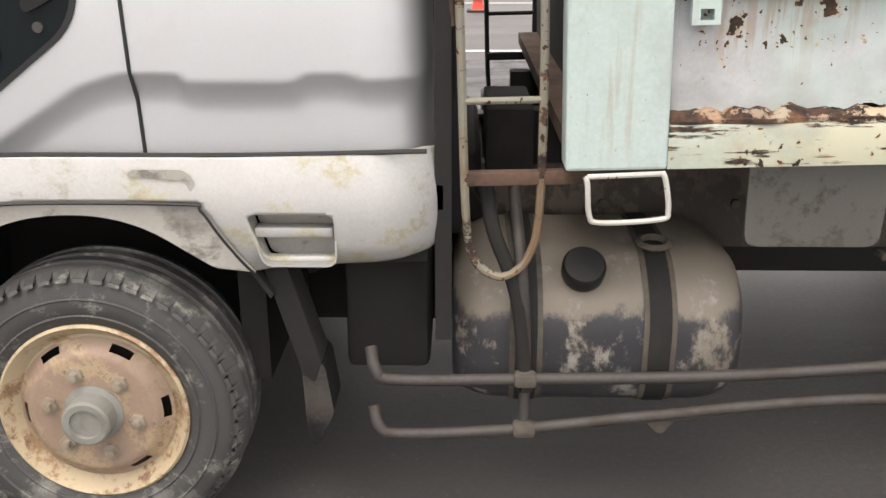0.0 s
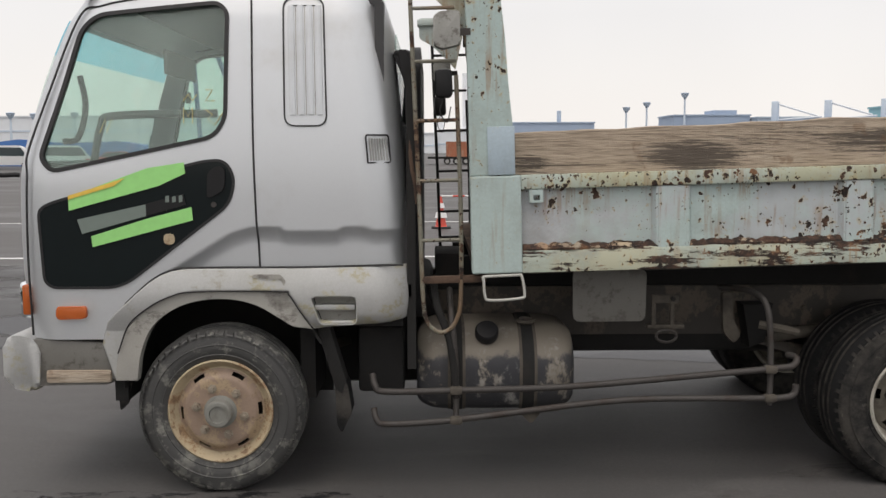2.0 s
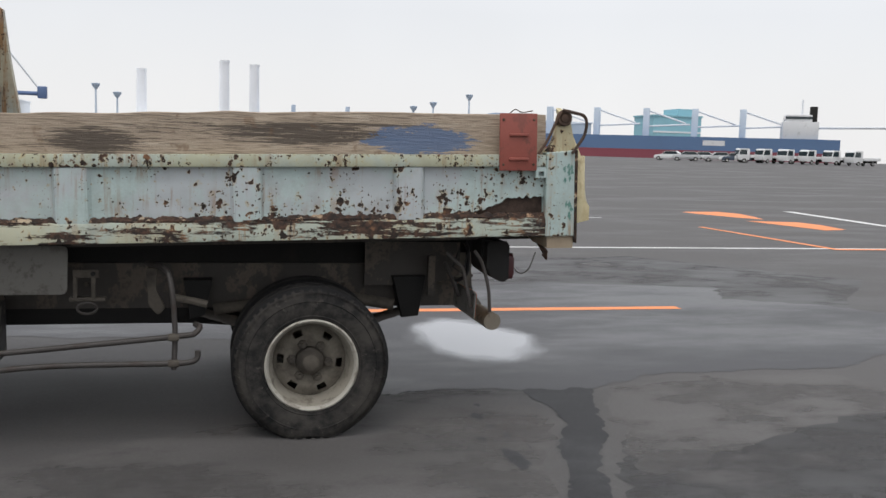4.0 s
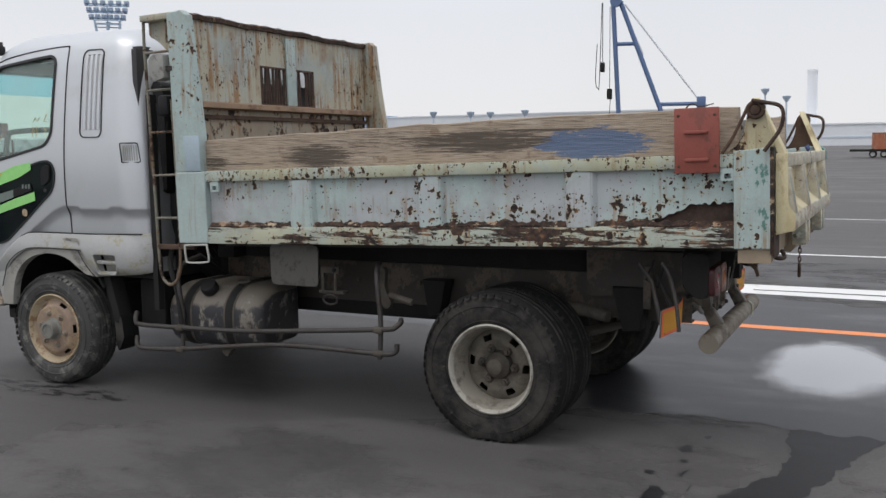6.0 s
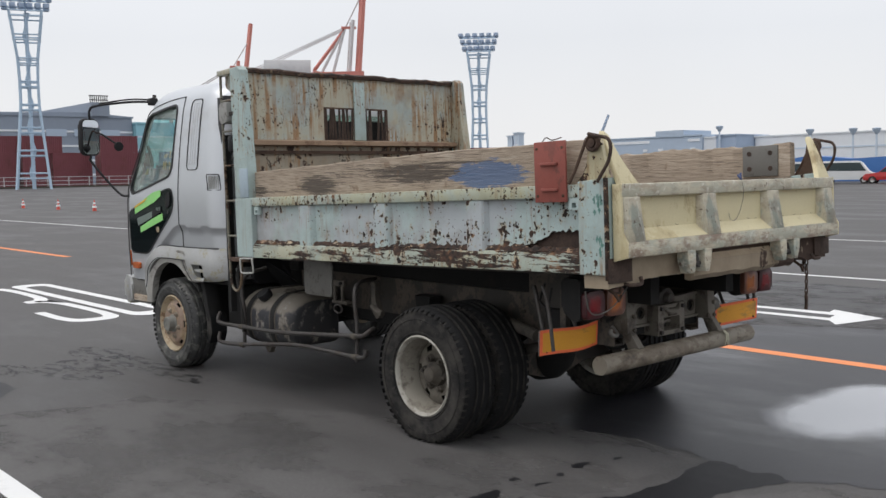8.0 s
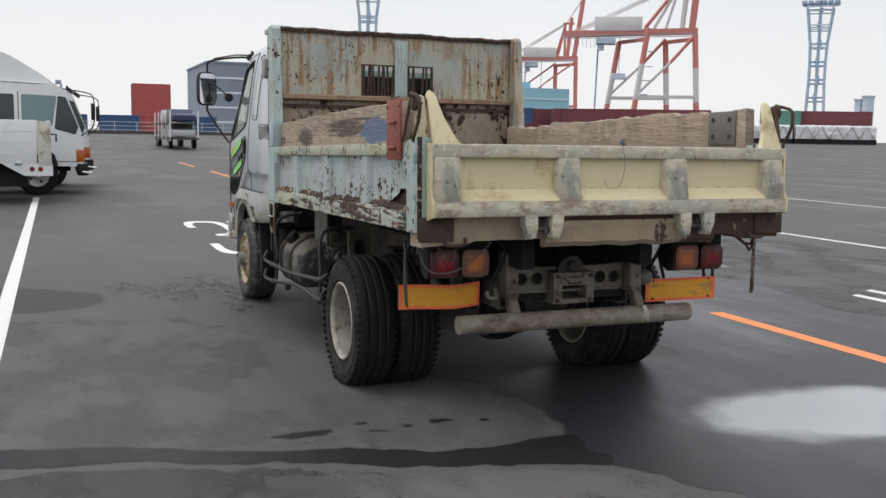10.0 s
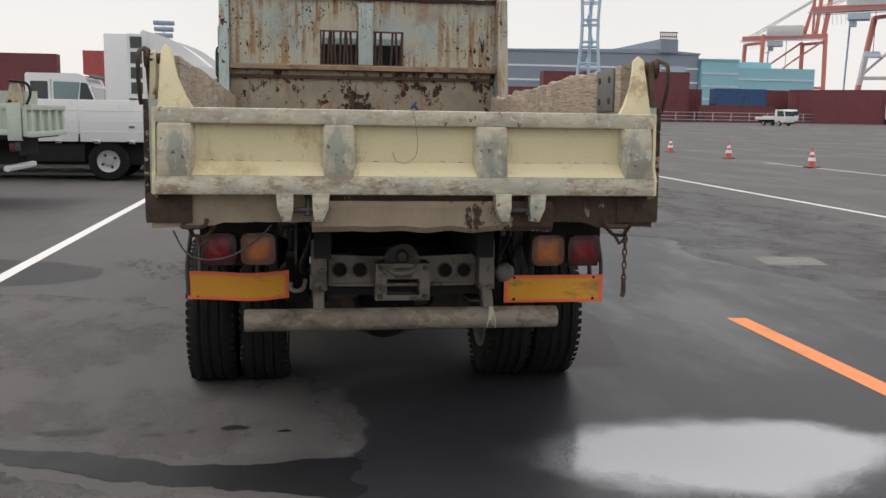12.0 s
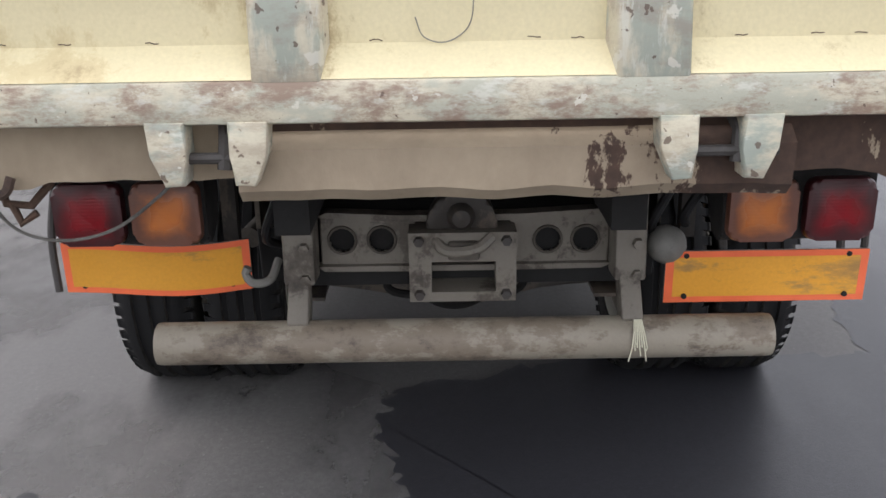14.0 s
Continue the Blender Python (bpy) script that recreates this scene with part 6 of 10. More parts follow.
for s in (-1, 1):
    near = s < 0
    side = part("bed_side", boxes((0.2, END - 0.15, *sorted((s * 1.03, s * 1.045)), 0.03, 0.44)), M_HOLE, bed, "rusted inner skin of the bed side")
    out = bmesh.new()
    nseg = 90
    prof = [(1.045, 0.0), (1.112, 0.0), (1.114, 0.082), (1.105, 0.098), (1.075, 0.108), (1.045, 0.112)]
    rows = []
    for i in range(nseg + 1):
        x = 0.245 + (3.385 - 0.245) * i / nseg
        wob = 0.004 * noise.noise((x * 3, s, 0)) + 0.002 * noise.noise((x * 13, s, 4))
        rows.append([out.verts.new((x, s * (a + (wob if a > 1.05 else 0)), b + (1.5 * wob if b > 0.05 else 0))) for a, b in prof])
    for a, b in zip(rows, rows[1:]):
        for j in range(len(prof)):
            out.faces.new((a[j], a[(j + 1) % len(prof)], b[(j + 1) % len(prof)], b[j]))
    part("lower_sill", out, M_SILL, bed, "lower sill with peeling paint and heavy rust")
    for i in range(70):
        x = random.uniform(0.27, 3.36)
        a, t, h = random.uniform(0.02, 0.09), random.uniform(0.010, 0.03), random.uniform(0.002, 0.006)
        pts = [(x + a * math.cos(k) * random.uniform(0.7, 1.1), s * (1.088 + t * math.sin(k) * random.uniform(0.6, 1.0))) for k in [2 * math.pi * q / 7 for q in range(7)]]
        part("rust_flake", prism(bmesh.new(), pts, 0.100, 0.104 + h, "z"), M_CRUST, bed, smooth=0)
    crust = bmesh.new()
    rows = []
    for i in range(315):
        x = 0.25 + 0.01 * i
        top = 0.128 + 0.016 * noise.noise((x * 7, s, 3)) + 0.014 * noise.noise((x * 26, s, 6)) + 0.008 * noise.noise((x * 61, s, 9))
        out_y = 1.101 + 0.006 * noise.noise((x * 11, s, 2)) + 0.005 * noise.noise((x * 40, s, 5))
        rows.append([crust.verts.new((x, s * yy, zz)) for yy, zz in ((1.06, 0.09), (out_y, 0.088), (out_y - 0.004, 0.104 + 0.3 * (top - 0.12)), (1.084, top - 0.004), (1.074, top), (1.06, top - 0.006))])
    for a, b in zip(rows, rows[1:]):
        for j in range(6):
            crust.faces.new((a[j], a[(j + 1) % 6], b[(j + 1) % 6], b[j]))
    crust.faces.new(rows[0]), crust.faces.new(rows[-1][::-1])
    part("rust_crust", crust, M_CRUST, bed, "rough crust of flaking rust along the sill", smooth=25)
    part("top_rail", boxes((0.245, 3.385, *sorted((s * 1.04, s * 1.112)), 0.378, 0.443), bevel=0.006), M_RAIL, bed, "top rail with rust spots")
    for i, (a, b) in enumerate(BAYS):
        part("side_panel", ragged_panel(s, a - 0.01, b + 0.01, 0.105 if i == 3 else (0.02 if i == 0 else 0.0), 7 + i), M_BARE if i == 0 else M_BED, bed, "side panel with a rusted-out hole" if i == 3 else "")
    for i, (a, b) in enumerate(RIBS):
        rib = bmesh.new()
        e = 0.012
        rows = []
        for z, grow in ((0.092, 0.0), (0.38, 0.0)):
            rows.append([rib.verts.new((x, s * y, z)) for x, y in ((a - e, 1.066), (a + e, 1.106), (b - e, 1.106), (b + e, 1.066))])
        for j in range(4):
            rib.faces.new((rows[0][j], rows[0][(j + 1) % 4], rows[1][(j + 1) % 4], rows[1][j]))
        rib.faces.new(rows[0]), rib.faces.new(rows[1][::-1])
        bmesh.ops.bevel(rib, geom=[ed for ed in rib.edges], offset=0.006, segments=2, affect="EDGES")
        part("rib", rib, M_BED, bed, "pressed rib with rust spots")
    # front post with its upper wing
    back = 0.0 if near else FAR_BACK
    post = part("front_post", boxes((0.015 + back, 0.245 + 0.4 * back, *sorted((s * 1.02, s * 1.118)), 0.0, 0.443), bevel=0.008), M_POST_F, bed, "pale blue front post", smooth=0)
    part("upper_post", prism(bmesh.new(), [(0.015 + back, 0.443), (0.212 + 0.62 * back, 0.443), (0.214 + 0.62 * back, 0.66), (0.198 + 0.56 * back, 0.85), (0.188 + 0.45 * back, 1.05), (0.157 + 0.45 * back, 1.40), (0.120 + 0.45 * back, 1.43), (0.012 + 0.4 * back, 1.42), (0.017 + 0.7 * back, 0.9)], *sorted((s * 1.035, s * 1.110)), bevel=0.007), M_POST if near else M_BOARD, post, "tapered upper post with rust runs", smooth=0)
    part("patch_plate", boxes((0.098, 0.220, *sorted((s * 1.112, s * 1.118)), 0.447, 0.663), bevel=0.002), M_PATCH, post, "bluish welded patch plate")
    part("head_bracket", prism(bmesh.new(), rounded([(-0.215, 1.44), (0.10, 1.435), (0.02, 1.10), (-0.03, 1.16), (-0.13, 1.26), (-0.215, 1.31)], [0.02, 0.02, 0.01, 0.02, 0.02, 0.02]), *sorted((s * 1.0, s * 1.02))), M_BOARD, post)
    part("head_rail", boxes((-0.225, 0.10, *sorted((s * 0.97, s * 1.09)), 1.39, 1.43), bevel=0.006), M_BOARD, post, "rusty rail over the cab guard")
    # ladder hung beside the post
    ly = s * 1.055
    lx0, lx1 = (-0.228, -0.038) if near else (-0.13, 0.085)
    # The far ladder and its step get chassis black for their shaded silhouette.
    M_LAD = M_LADDER if near else M_FRAME
    lad = part("ladder", bar([(lx1, ly, 1.25), (lx1, ly, 1.40), (lx1 - 0.02, ly, 1.425), (lx0 + 0.03, ly, 1.40), (lx0, ly, 1.33), (lx0 + 0.005, ly, 0.8), (lx0 + 0.012, ly, 0.3), (lx0 + 0.015, ly, -0.1), (lx0 + 0.03, ly, -0.22), (lx0 + 0.075, ly, -0.268), (lx0 + 0.12, ly, -0.268), (lx1 - 0.025, ly, -0.22), (lx1, ly, -0.1), (lx1 + 0.01, ly, 0.3), (lx1 + 0.005, ly, 0.9)], r=0.0105, n=8, soft=True), M_LAD, bed, "worn steel ladder with a rounded lower loop")
    for z in (1.20, 0.965, 0.70, 0.428, 0.155):
        part("rung", bar([(lx0 + 0.006, ly, z), (lx1 + 0.006, ly, z)], r=0.0085), M_LAD, lad)
    part("ladder_step", boxes((lx0 + 0.01, lx1 + (0.12 if near else 0.0), *sorted((ly + s * 0.008, ly - s * 0.025)), -0.045, -0.012), bevel=0.004), M_RUST if near else M_FRAME, lad, "rusty ladder step")
    part("work_lamp", prism(bmesh.new(), rounded([(-0.13, 1.155), (-0.095, 1.175), (-0.012, 1.175), (-0.012, 1.03), (-0.09, 1.012), (-0.13, 1.03)], 0.012), *sorted((s * 1.045, s * 1.135)), bevel=0.012), M_LAMP_BOX, bed, "pale grey boxy work lamp")
    part("lamp_bracket", boxes((-0.02, 0.035, *sorted((s * 1.09, s * 1.115)), 1.07, 1.10)), M_STEEL, bed)
    part("horn", boxes((-0.13, -0.05, *sorted((s * 1.0, s * 1.08)), 0.80, 0.93), bevel=0.02), M_BLACK, bed)
    part("wire", bar([(-0.09, s * 1.06, 0.80), (-0.11, s * 1.07, 0.74), (-0.08, s * 1.08, 0.69), (-0.06, s * 1.07, 0.76)], r=0.003, n=5, soft=True), M_BLACK, bed)
    if near:
        part("step_loop", bar([(0.06, -1.12, -0.01), (0.065, -1.125, -0.03), (0.07, -1.125, -0.10), (0.095, -1.125, -0.12), (0.23, -1.125, -0.115), (0.25, -1.125, -0.095), (0.24, -1.125, -0.02), (0.23, -1.12, -0.005)], [(0.065, -1.12, -0.012), (0.24, -1.12, -0.008)], r=0.0065, n=8, soft=True), M_WHITE_ROD, bed, "chipped white step loop")
    for rx in (0.282, 3.325):
        ry = sorted((s * 1.085, s * 1.114))
        part("rope_bracket", boxes((rx, rx + 0.062, *ry, 0.352, 0.376), (rx, rx + 0.062, *ry, 0.318, 0.328), (rx, rx + 0.018, *ry, 0.328, 0.352), (rx + 0.048, rx + 0.062, *ry, 0.328, 0.352)), M_POST_F, bed, "small square rope plate with a hole")
    # wooden side plank
    pl = bmesh.new()
    n_s = 120
    x0, x1 = 0.185 if near else 0.2, 3.40 if near else 3.38
    rows = []
    for i in range(n_s + 1):
        x = x0 + (x1 - x0) * i / n_s
        jag = 0.006 * noise.noise((x * 5, s * 3, 1)) + (0.004 if near else 0.016) * noise.noise((x * 2.2, s * 3, 5)) + (0.0 if near else 0.012 * noise.noise((x * 9, 3, 2)) + 0.008 * noise.noise((x * 31, 5, 2)))
        top = level(x, [(0.2, 0.634), (1.0, 0.647), (2.2, 0.665), (3.4, 0.662)]) + jag
        a, b = (1.052, 0.99)
        rows.append([pl.verts.new((x, s * yy, zz)) for yy, zz in ((a, 0.444), (a + 0.004 * noise.noise((x * 6, 1, s)), 0.54), (a - 0.003, top - 0.004), (a - 0.010, top), (b + 0.008, top + 0.6 * jag), (b, top - 0.01), (b, 0.444))])
    for a, b in zip(rows, rows[1:]):
        for j in range(7):
            pl.faces.new((a[j], a[(j + 1) % 7], b[(j + 1) % 7], b[j]))
    pl.faces.new(rows[0]), pl.faces.new(rows[-1][::-1])
    part("side_plank", pl, M_WOOD, bed, "weathered wooden plank with a blue paint patch" if near else "rotten splintered wooden plank")
    if near:
        red = part("red_plate", boxes((3.115, 3.325, -1.132, -1.118, 0.357, 0.665), bevel=0.004), M_RED, bed, "red painted steel plate with two grips")
        for z in (0.55, 0.42):
            part("grip", boxes((3.165, 3.275, -1.146, -1.13, z - 0.008, z + 0.008), bevel=0.004), M_RED, red)
        for z in (0.63, 0.39):
            for x in (3.135, 3.305):
                part("rivet", lathe(bmesh.new(), [(0.0001, -0.006), (0.007, -0.004), (0.008, 0.0)], 10, at=(x, -1.132, z)), M_RUST, red)
        part("wire", bar([(3.17, -1.125, 0.665), (3.20, -1.128, 0.685), (3.24, -1.128, 0.67), (3.30, -1.126, 0.68)], r=0.003, n=5, soft=True), M_RUST, bed)
    else:
        part("hole_plate", boxes((3.05, 3.30, 0.978, 0.99, 0.46, 0.66), bevel=0.003), M_PLATE, bed, "grey plate with bolt holes")
        for x in (3.10, 3.25):
            for z in (0.51, 0.61):
                part("bolt_hole", lathe(bmesh.new(), [(0.0001, -0.003), (0.016, -0.003), (0.016, 0.004), (0.0001, 0.004)], 14, at=(x, 0.9775, z)), M_HOLE, bed)
    # rear post with the gate's upper hinge
    rp = part("rear_post", prism(bmesh.new(), [(3.385, -0.005), (END, -0.005), (END, 0.47), (3.385, 0.455)], *sorted((s * 0.99, s * 1.118)), bevel=0.006), M_POST, bed, "pale blue rear post with green scuffs", smooth=0)
    if near:
        rp_near = rp
    part("hinge_bracket", prism(bmesh.new(), rounded([(3.365, 0.455), (3.562, 0.467), (3.545, 0.545), (3.527, 0.62), (3.52, 0.655), (3.49, 0.68), (3.452, 0.668), (3.445, 0.62), (3.43, 0.54), (3.402, 0.483)], [0.005, 0.005, 0.05, 0.04, 0.02, 0.025, 0.02, 0.05, 0.08, 0.04], 4), *sorted((s * 1.072, s * 1.096)), bevel=0.006), M_HINGE if near else M_RUST, rp, "rusty yellowed hinge bracket" if near else "brown rusted hinge bracket")
    part("hinge_pin", lathe(bmesh.new(), [(0.0001, -0.035), (0.022, -0.035), (0.022, 0.035), (0.0001, 0.035)], 14, at=(3.485, s * 1.09, 0.642)), M_RUST, rp)
    part("hinge_collar", bar([(3.485 + 0.034 * math.cos(a), s * 1.112, 0.642 + 0.034 * math.sin(a)) for a in [i * math.pi / 8 for i in range(17)]], r=0.012), M_RUST, rp, "rusty hinge collar")
    part("gate_chain_hook", bar([(3.47, s * 1.125, 0.685), (3.53, s * 1.13, 0.672), (3.59, s * 1.13, 0.655), (3.608, s * 1.13, 0.615), (3.595, s * 1.132, 0.55), (3.555, s * 1.135, 0.49), (3.525, s * 1.135, 0.45)], r=0.009, soft=True), M_HOLE, rp, "rusty curved hinge arm")
    part("rear_wire", bar([(3.455, s * 1.12, 0.665), (3.425, s * 1.122, 0.60), (3.385, s * 1.123, 0.52), (3.355, s * 1.122, 0.475), (3.335, s * 1.122, 0.447)], r=0.008, soft=True), M_RUST, rp)
    part("post_edge", boxes((END - 0.012, END + 0.006, *sorted((s * 1.10, s * 1.122)), -0.03, 0.47), bevel=0.004), M_CRUST, rp, "rusty mottled rear edge")
    part("post_back", boxes((END + 0.001, END + 0.007, *sorted((s * 0.93, s * 1.119)), -0.045, 0.078), bevel=0.002), M_HOLE, rp, "rusty lower end of the post")
    part("latch", bar([(END - 0.02, s * 0.97, -0.055), (END + 0.02, s * 0.965, -0.062), (END + 0.025, s * 0.885, -0.060), (END + 0.01, s * 0.87, -0.03)], r=0.010, soft=True), M_HOLE, bed, "rusty gate latch rod")

# front board with two barred openings
W0, W1 = 0.893, 1.137


def holed_board(x, y0, y1, z0, z1, holes, thick):
    """One sheet with square openings cut through it."""
    bm = bmesh.new()
    ys = sorted({y0, y1, *[h[0] for h in holes], *[h[1] for h in holes]})
    zs = sorted({z0, z1, *[h[2] for h in holes], *[h[3] for h in holes]})
    grid = {(y, z): bm.verts.new((x, y, z)) for y in ys for z in zs}
    for a, b in zip(ys, ys[1:]):
        for c, d in zip(zs, zs[1:]):
            if not any(h[0] <= a and b <= h[1] and h[2] <= c and d <= h[3] for h in holes):
                bm.faces.new((grid[a, c], grid[b, c], grid[b, d], grid[a, d]))
    geo = bmesh.ops.extrude_face_region(bm, geom=bm.faces[:])
    bmesh.ops.translate(bm, vec=(thick, 0, 0), verts=[g for g in geo["geom"] if isinstance(g, bmesh.types.BMVert)])
    return bm


board = part("front_board", holed_board(0.11, -1.03, 1.03, 0.85, 1.385, [(-0.335, -0.055, W0, W1), (0.07, 0.29, W0, W1)], 0.02), M_BOARD, bed, "rust-streaked front board with barred openings", smooth=0)
lower_board = bmesh.new()
box(lower_board, 0.11, 0.125, -1.03, 1.03, 0.07, 0.85)
part("lower_board", lower_board, M_SCOUR, board, "brown scoured lower board")
# Black sheet laid over the board's front side in place of its shade.
part("board_shade", boxes((0.100, 0.1075, -1.02, 1.02, 0.06, 0.84)), M_FRAME, board, "black sheet standing in for shade on the board front")
part("board_ledge", prism(bmesh.new(), [(0.13, 0.835), (0.195, 0.842), (0.198, 0.872), (0.13, 0.885)], -1.03, 1.03, bevel=0.004), M_LEDGE, board, "rusty ledge across the board")
part("board_shelf_lip", boxes((0.126, 0.15, -1.03, 1.03, 0.775, 0.80)), M_RUST, board)
part("board_stiffener", boxes((0.131, 0.146, -0.05, 0.062, 0.886, 1.36), bevel=0.004), M_POST, board)
edge_bm = bmesh.new()
rows = []
for i in range(71):
    y = -1.035 + 2.07 * i / 70
    sag = 0.010 * noise.noise((y * 3, 7, 1)) + 0.007 * noise.noise((y * 14, 3, 1))
    rows.append([edge_bm.verts.new((x + 0.6 * sag, y, z + sag)) for x, z in ((0.092, 1.383), (0.155, 1.383), (0.158, 1.408), (0.13, 1.422), (0.092, 1.418))])
for a, b in zip(rows, rows[1:]):
    for j in range(5):
        edge_bm.faces.new((a[j], a[(j + 1) % 5], b[(j + 1) % 5], b[j]))
edge_bm.faces.new(rows[0]), edge_bm.faces.new(rows[-1][::-1])
part("board_top", edge_bm, M_EDGE, board, "bent rusty top edge", smooth=25)
for a, b in ((-0.335, -0.055), (0.07, 0.29)):
    for i in range(9):
        t = (i + 0.5) / 9
        y = a + (b - a) * t
        lean = 0.018 * math.sin(i * 1.7)
        if a > 0 and i in (3, 4, 6):
            continue
        part("window_rod", bar([(0.12, y, W0 - 0.01), (0.122, y + lean * 0.5, 0.5 * (W0 + W1)), (0.12, y + lean, W1 + 0.01)], r=0.0095, n=6), M_HOLE, board)
    part("opening_rim", boxes((0.13, 0.134, a - 0.012, b + 0.012, W1, W1 + 0.012), (0.13, 0.134, a - 0.012, b + 0.012, W0 - 0.012, W0), (0.13, 0.134, a - 0.012, a, W0, W1), (0.13, 0.134, b, b + 0.012, W0, W1)), M_RUST, board)

# tailgate
gate = part("tailgate", boxes((END + 0.012, END + 0.022, -1.07, 1.07, 0.10, 0.40)), M_CREAM, bed, "cream painted tailgate with scuffed ribs")
part("gate_top_rail", boxes((END + 0.008, END + 0.062, -1.078, 1.078, 0.372, 0.438), bevel=0.008), M_GATE_TOP, gate, "scuffed top rail")
part("gate_lower_rail", boxes((END + 0.008, END + 0.092, -1.078, 1.078, 0.078, 0.158), bevel=0.010), M_GATE_RAIL, gate, "scraped lower rail")
part("gate_slope", prism(bmesh.new(), [(END + 0.02, 0.158), (END + 0.086, 0.158), (END + 0.022, 0.215)], -1.07, 1.07), M_CREAM, gate)
for a, b in ((-1.062, -0.92), (-0.382, -0.252), (0.272, 0.41), (0.93, 1.062)):
    rib = bmesh.new()
    rows = []
    for x0, x1, z, e in ((END + 0.02, END + 0.062, 0.374, 0.0), (END + 0.02, END + 0.060, 0.35, 0.006), (END + 0.02, END + 0.092, 0.152, 0.004)):
        rows.append([rib.verts.new((x, y, z)) for x, y in ((x0, a - 0.01), (x1, a + 0.008 - e), (x1, b - 0.008 + e), (x0, b + 0.01))])
    for p, q in zip(rows, rows[1:]):
        for j in range(4):
            rib.faces.new((p[j], p[(j + 1) % 4], q[(j + 1) % 4], q[j]))
    rib.faces.new(rows[0][::-1]), rib.faces.new(rows[-1])
    bmesh.ops.bevel(rib, geom=rib.edges[:], offset=0.004, segments=1, affect="EDGES")
    part("gate_rib", rib, M_GATE_RIB, gate, "scuffed grey-blue rib")
for s in (-1, 1):
    part("gate_end", prism(bmesh.new(), [(END + 0.008, 0.06), (END + 0.092, 0.08), (END + 0.094, 0.155), (END + 0.062, 0.2), (END + 0.062, 0.438), (END + 0.008, 0.438)], *sorted((s * 1.066, s * 1.08)), bevel=0.003), M_CREAM, gate)
    ear = [(s * 1.058, 0.432), (s * 0.91, 0.432), (s * 0.945, 0.475), (s * 0.985, 0.56), (s * 1.01, 0.68), (s * 1.035, 0.70), (s * 1.054, 0.68)]
    ear_bm = prism(bmesh.new(), ear, END + 0.018, END + 0.05, "x", bevel=0.004)
    for v in ear_bm.verts:
        v.co.x -= 0.115 * max(0.0, (v.co.z - 0.432) / 0.268)
    part("gate_ear", ear_bm, M_CREAM, gate, "tapered cream gate ear leaning to the hinge")
for a, out in ((3.618, -1), (3.767, 1), (4.552, -1), (4.704, 1)):
    a -= MID
    lug = [(-0.046, 0.085), (0.044, 0.085), (0.042, 0.02), (0.034, -0.034), (-0.010, -0.036), (-0.040, 0.022)]
    part("gate_lug", prism(bmesh.new(), [(a - out * 0.82 * y, z) for y, z in lug], END + 0.025, END + 0.095, "x", bevel=0.006), M_LUG, gate, "chipped hinge lug")
for a in (3.60, 4.555):
    a -= MID
    part("lug_pin", bar([(END + 0.06, a, 0.012), (END + 0.06, a + 0.19, 0.012)], r=0.011), M_STEEL, gate)
    part("lock_hook", bar([(END + 0.0, a + 0.11, 0.09), (END + 0.05, a + 0.12, 0.05), (END + 0.06, a + 0.115, -0.01)], r=0.015), M_STEEL, bed)
part("loose_wire", bar([(END + 0.066, -0.005, 0.44), (END + 0.068, 0.01, 0.37), (END + 0.045, 0.02, 0.29), (END + 0.03, 0.01, 0.24), (END + 0.03, -0.03, 0.215), (END + 0.03, -0.07, 0.225), (END + 0.03, -0.085, 0.26)], r=0.0013, n=5, soft=True), plain("dull_wire", (0.20, 0.19, 0.17), 0.5), gate, "thin dull wire hooked over the gate")
part("wire_knot", bar([(END + 0.05, 0.02, 0.44), (END + 0.04, 0.0, 0.465), (END + 0.06, -0.01, 0.45), (END + 0.05, 0.01, 0.475)], r=0.006, n=6, soft=True), plain("dark_blue_cloth", (0.05, 0.07, 0.15), 0.8), gate)
random.seed(11)
for y in (-0.86, -0.74, -0.58, -0.17, 0.12, 0.20, 0.50, 0.64, 0.72, 0.85):
    part("paint_crack", bar([(END + 0.0222, y + 0.008 * k, 0.220 + random.uniform(-0.002, 0.002)) for k in range(4)], r=0.0011, n=5), M_RUST, gate)
# curled apron under the gate, rear sill
apron = bmesh.new()
rows = []
for i in range(31):
    y = -0.43 + 1.06 * i / 30
    w = 0.014 * noise.noise((y * 3, 1, 1)) + 0.012 * noise.noise((y * 9, 4, 1))
    rows.append([apron.verts.new((x, y, z)) for x, z in ((END - 0.02, 0.06), (END + 0.035, 0.02), (END + 0.03 + w, -0.06 + w), (END + 0.005 + 1.4 * w, -0.085 + w), (END - 0.03, -0.08 + w), (END - 0.03, 0.05))])
for a, b in zip(rows, rows[1:]):
    for j in range(6):
        apron.faces.new((a[j], a[(j + 1) % 6], b[(j + 1) % 6], b[j]))
apron.faces.new(rows[0]), apron.faces.new(rows[-1][::-1])
part("rear_apron", apron, M_APRON, bed, "bent muddy apron below the gate")
tail_sill = bmesh.new()
rows = []
for i in range(61):
    y = -1.10 + 2.2 * i / 60
    low_z = -0.045 + 0.018 * noise.noise((y * 4, 2, 7)) + 0.008 * noise.noise((y * 13, 2, 7)) - 0.02 * ease(abs(y), 0.80, 0.86)
    rows.append([tail_sill.verts.new((x, y, z)) for x, z in ((END - 0.16, 0.075), (END - 0.005, 0.075), (END - 0.005 + 0.006 * noise.noise((y * 7, 1, 1)), 0.01), (END - 0.01, low_z), (END - 0.16, low_z))])
for a, b in zip(rows, rows[1:]):
    for j in range(5):
        tail_sill.faces.new((a[j], a[(j + 1) % 5], b[(j + 1) % 5], b[j]))
tail_sill.faces.new(rows[0]), tail_sill.faces.new(rows[-1][::-1])
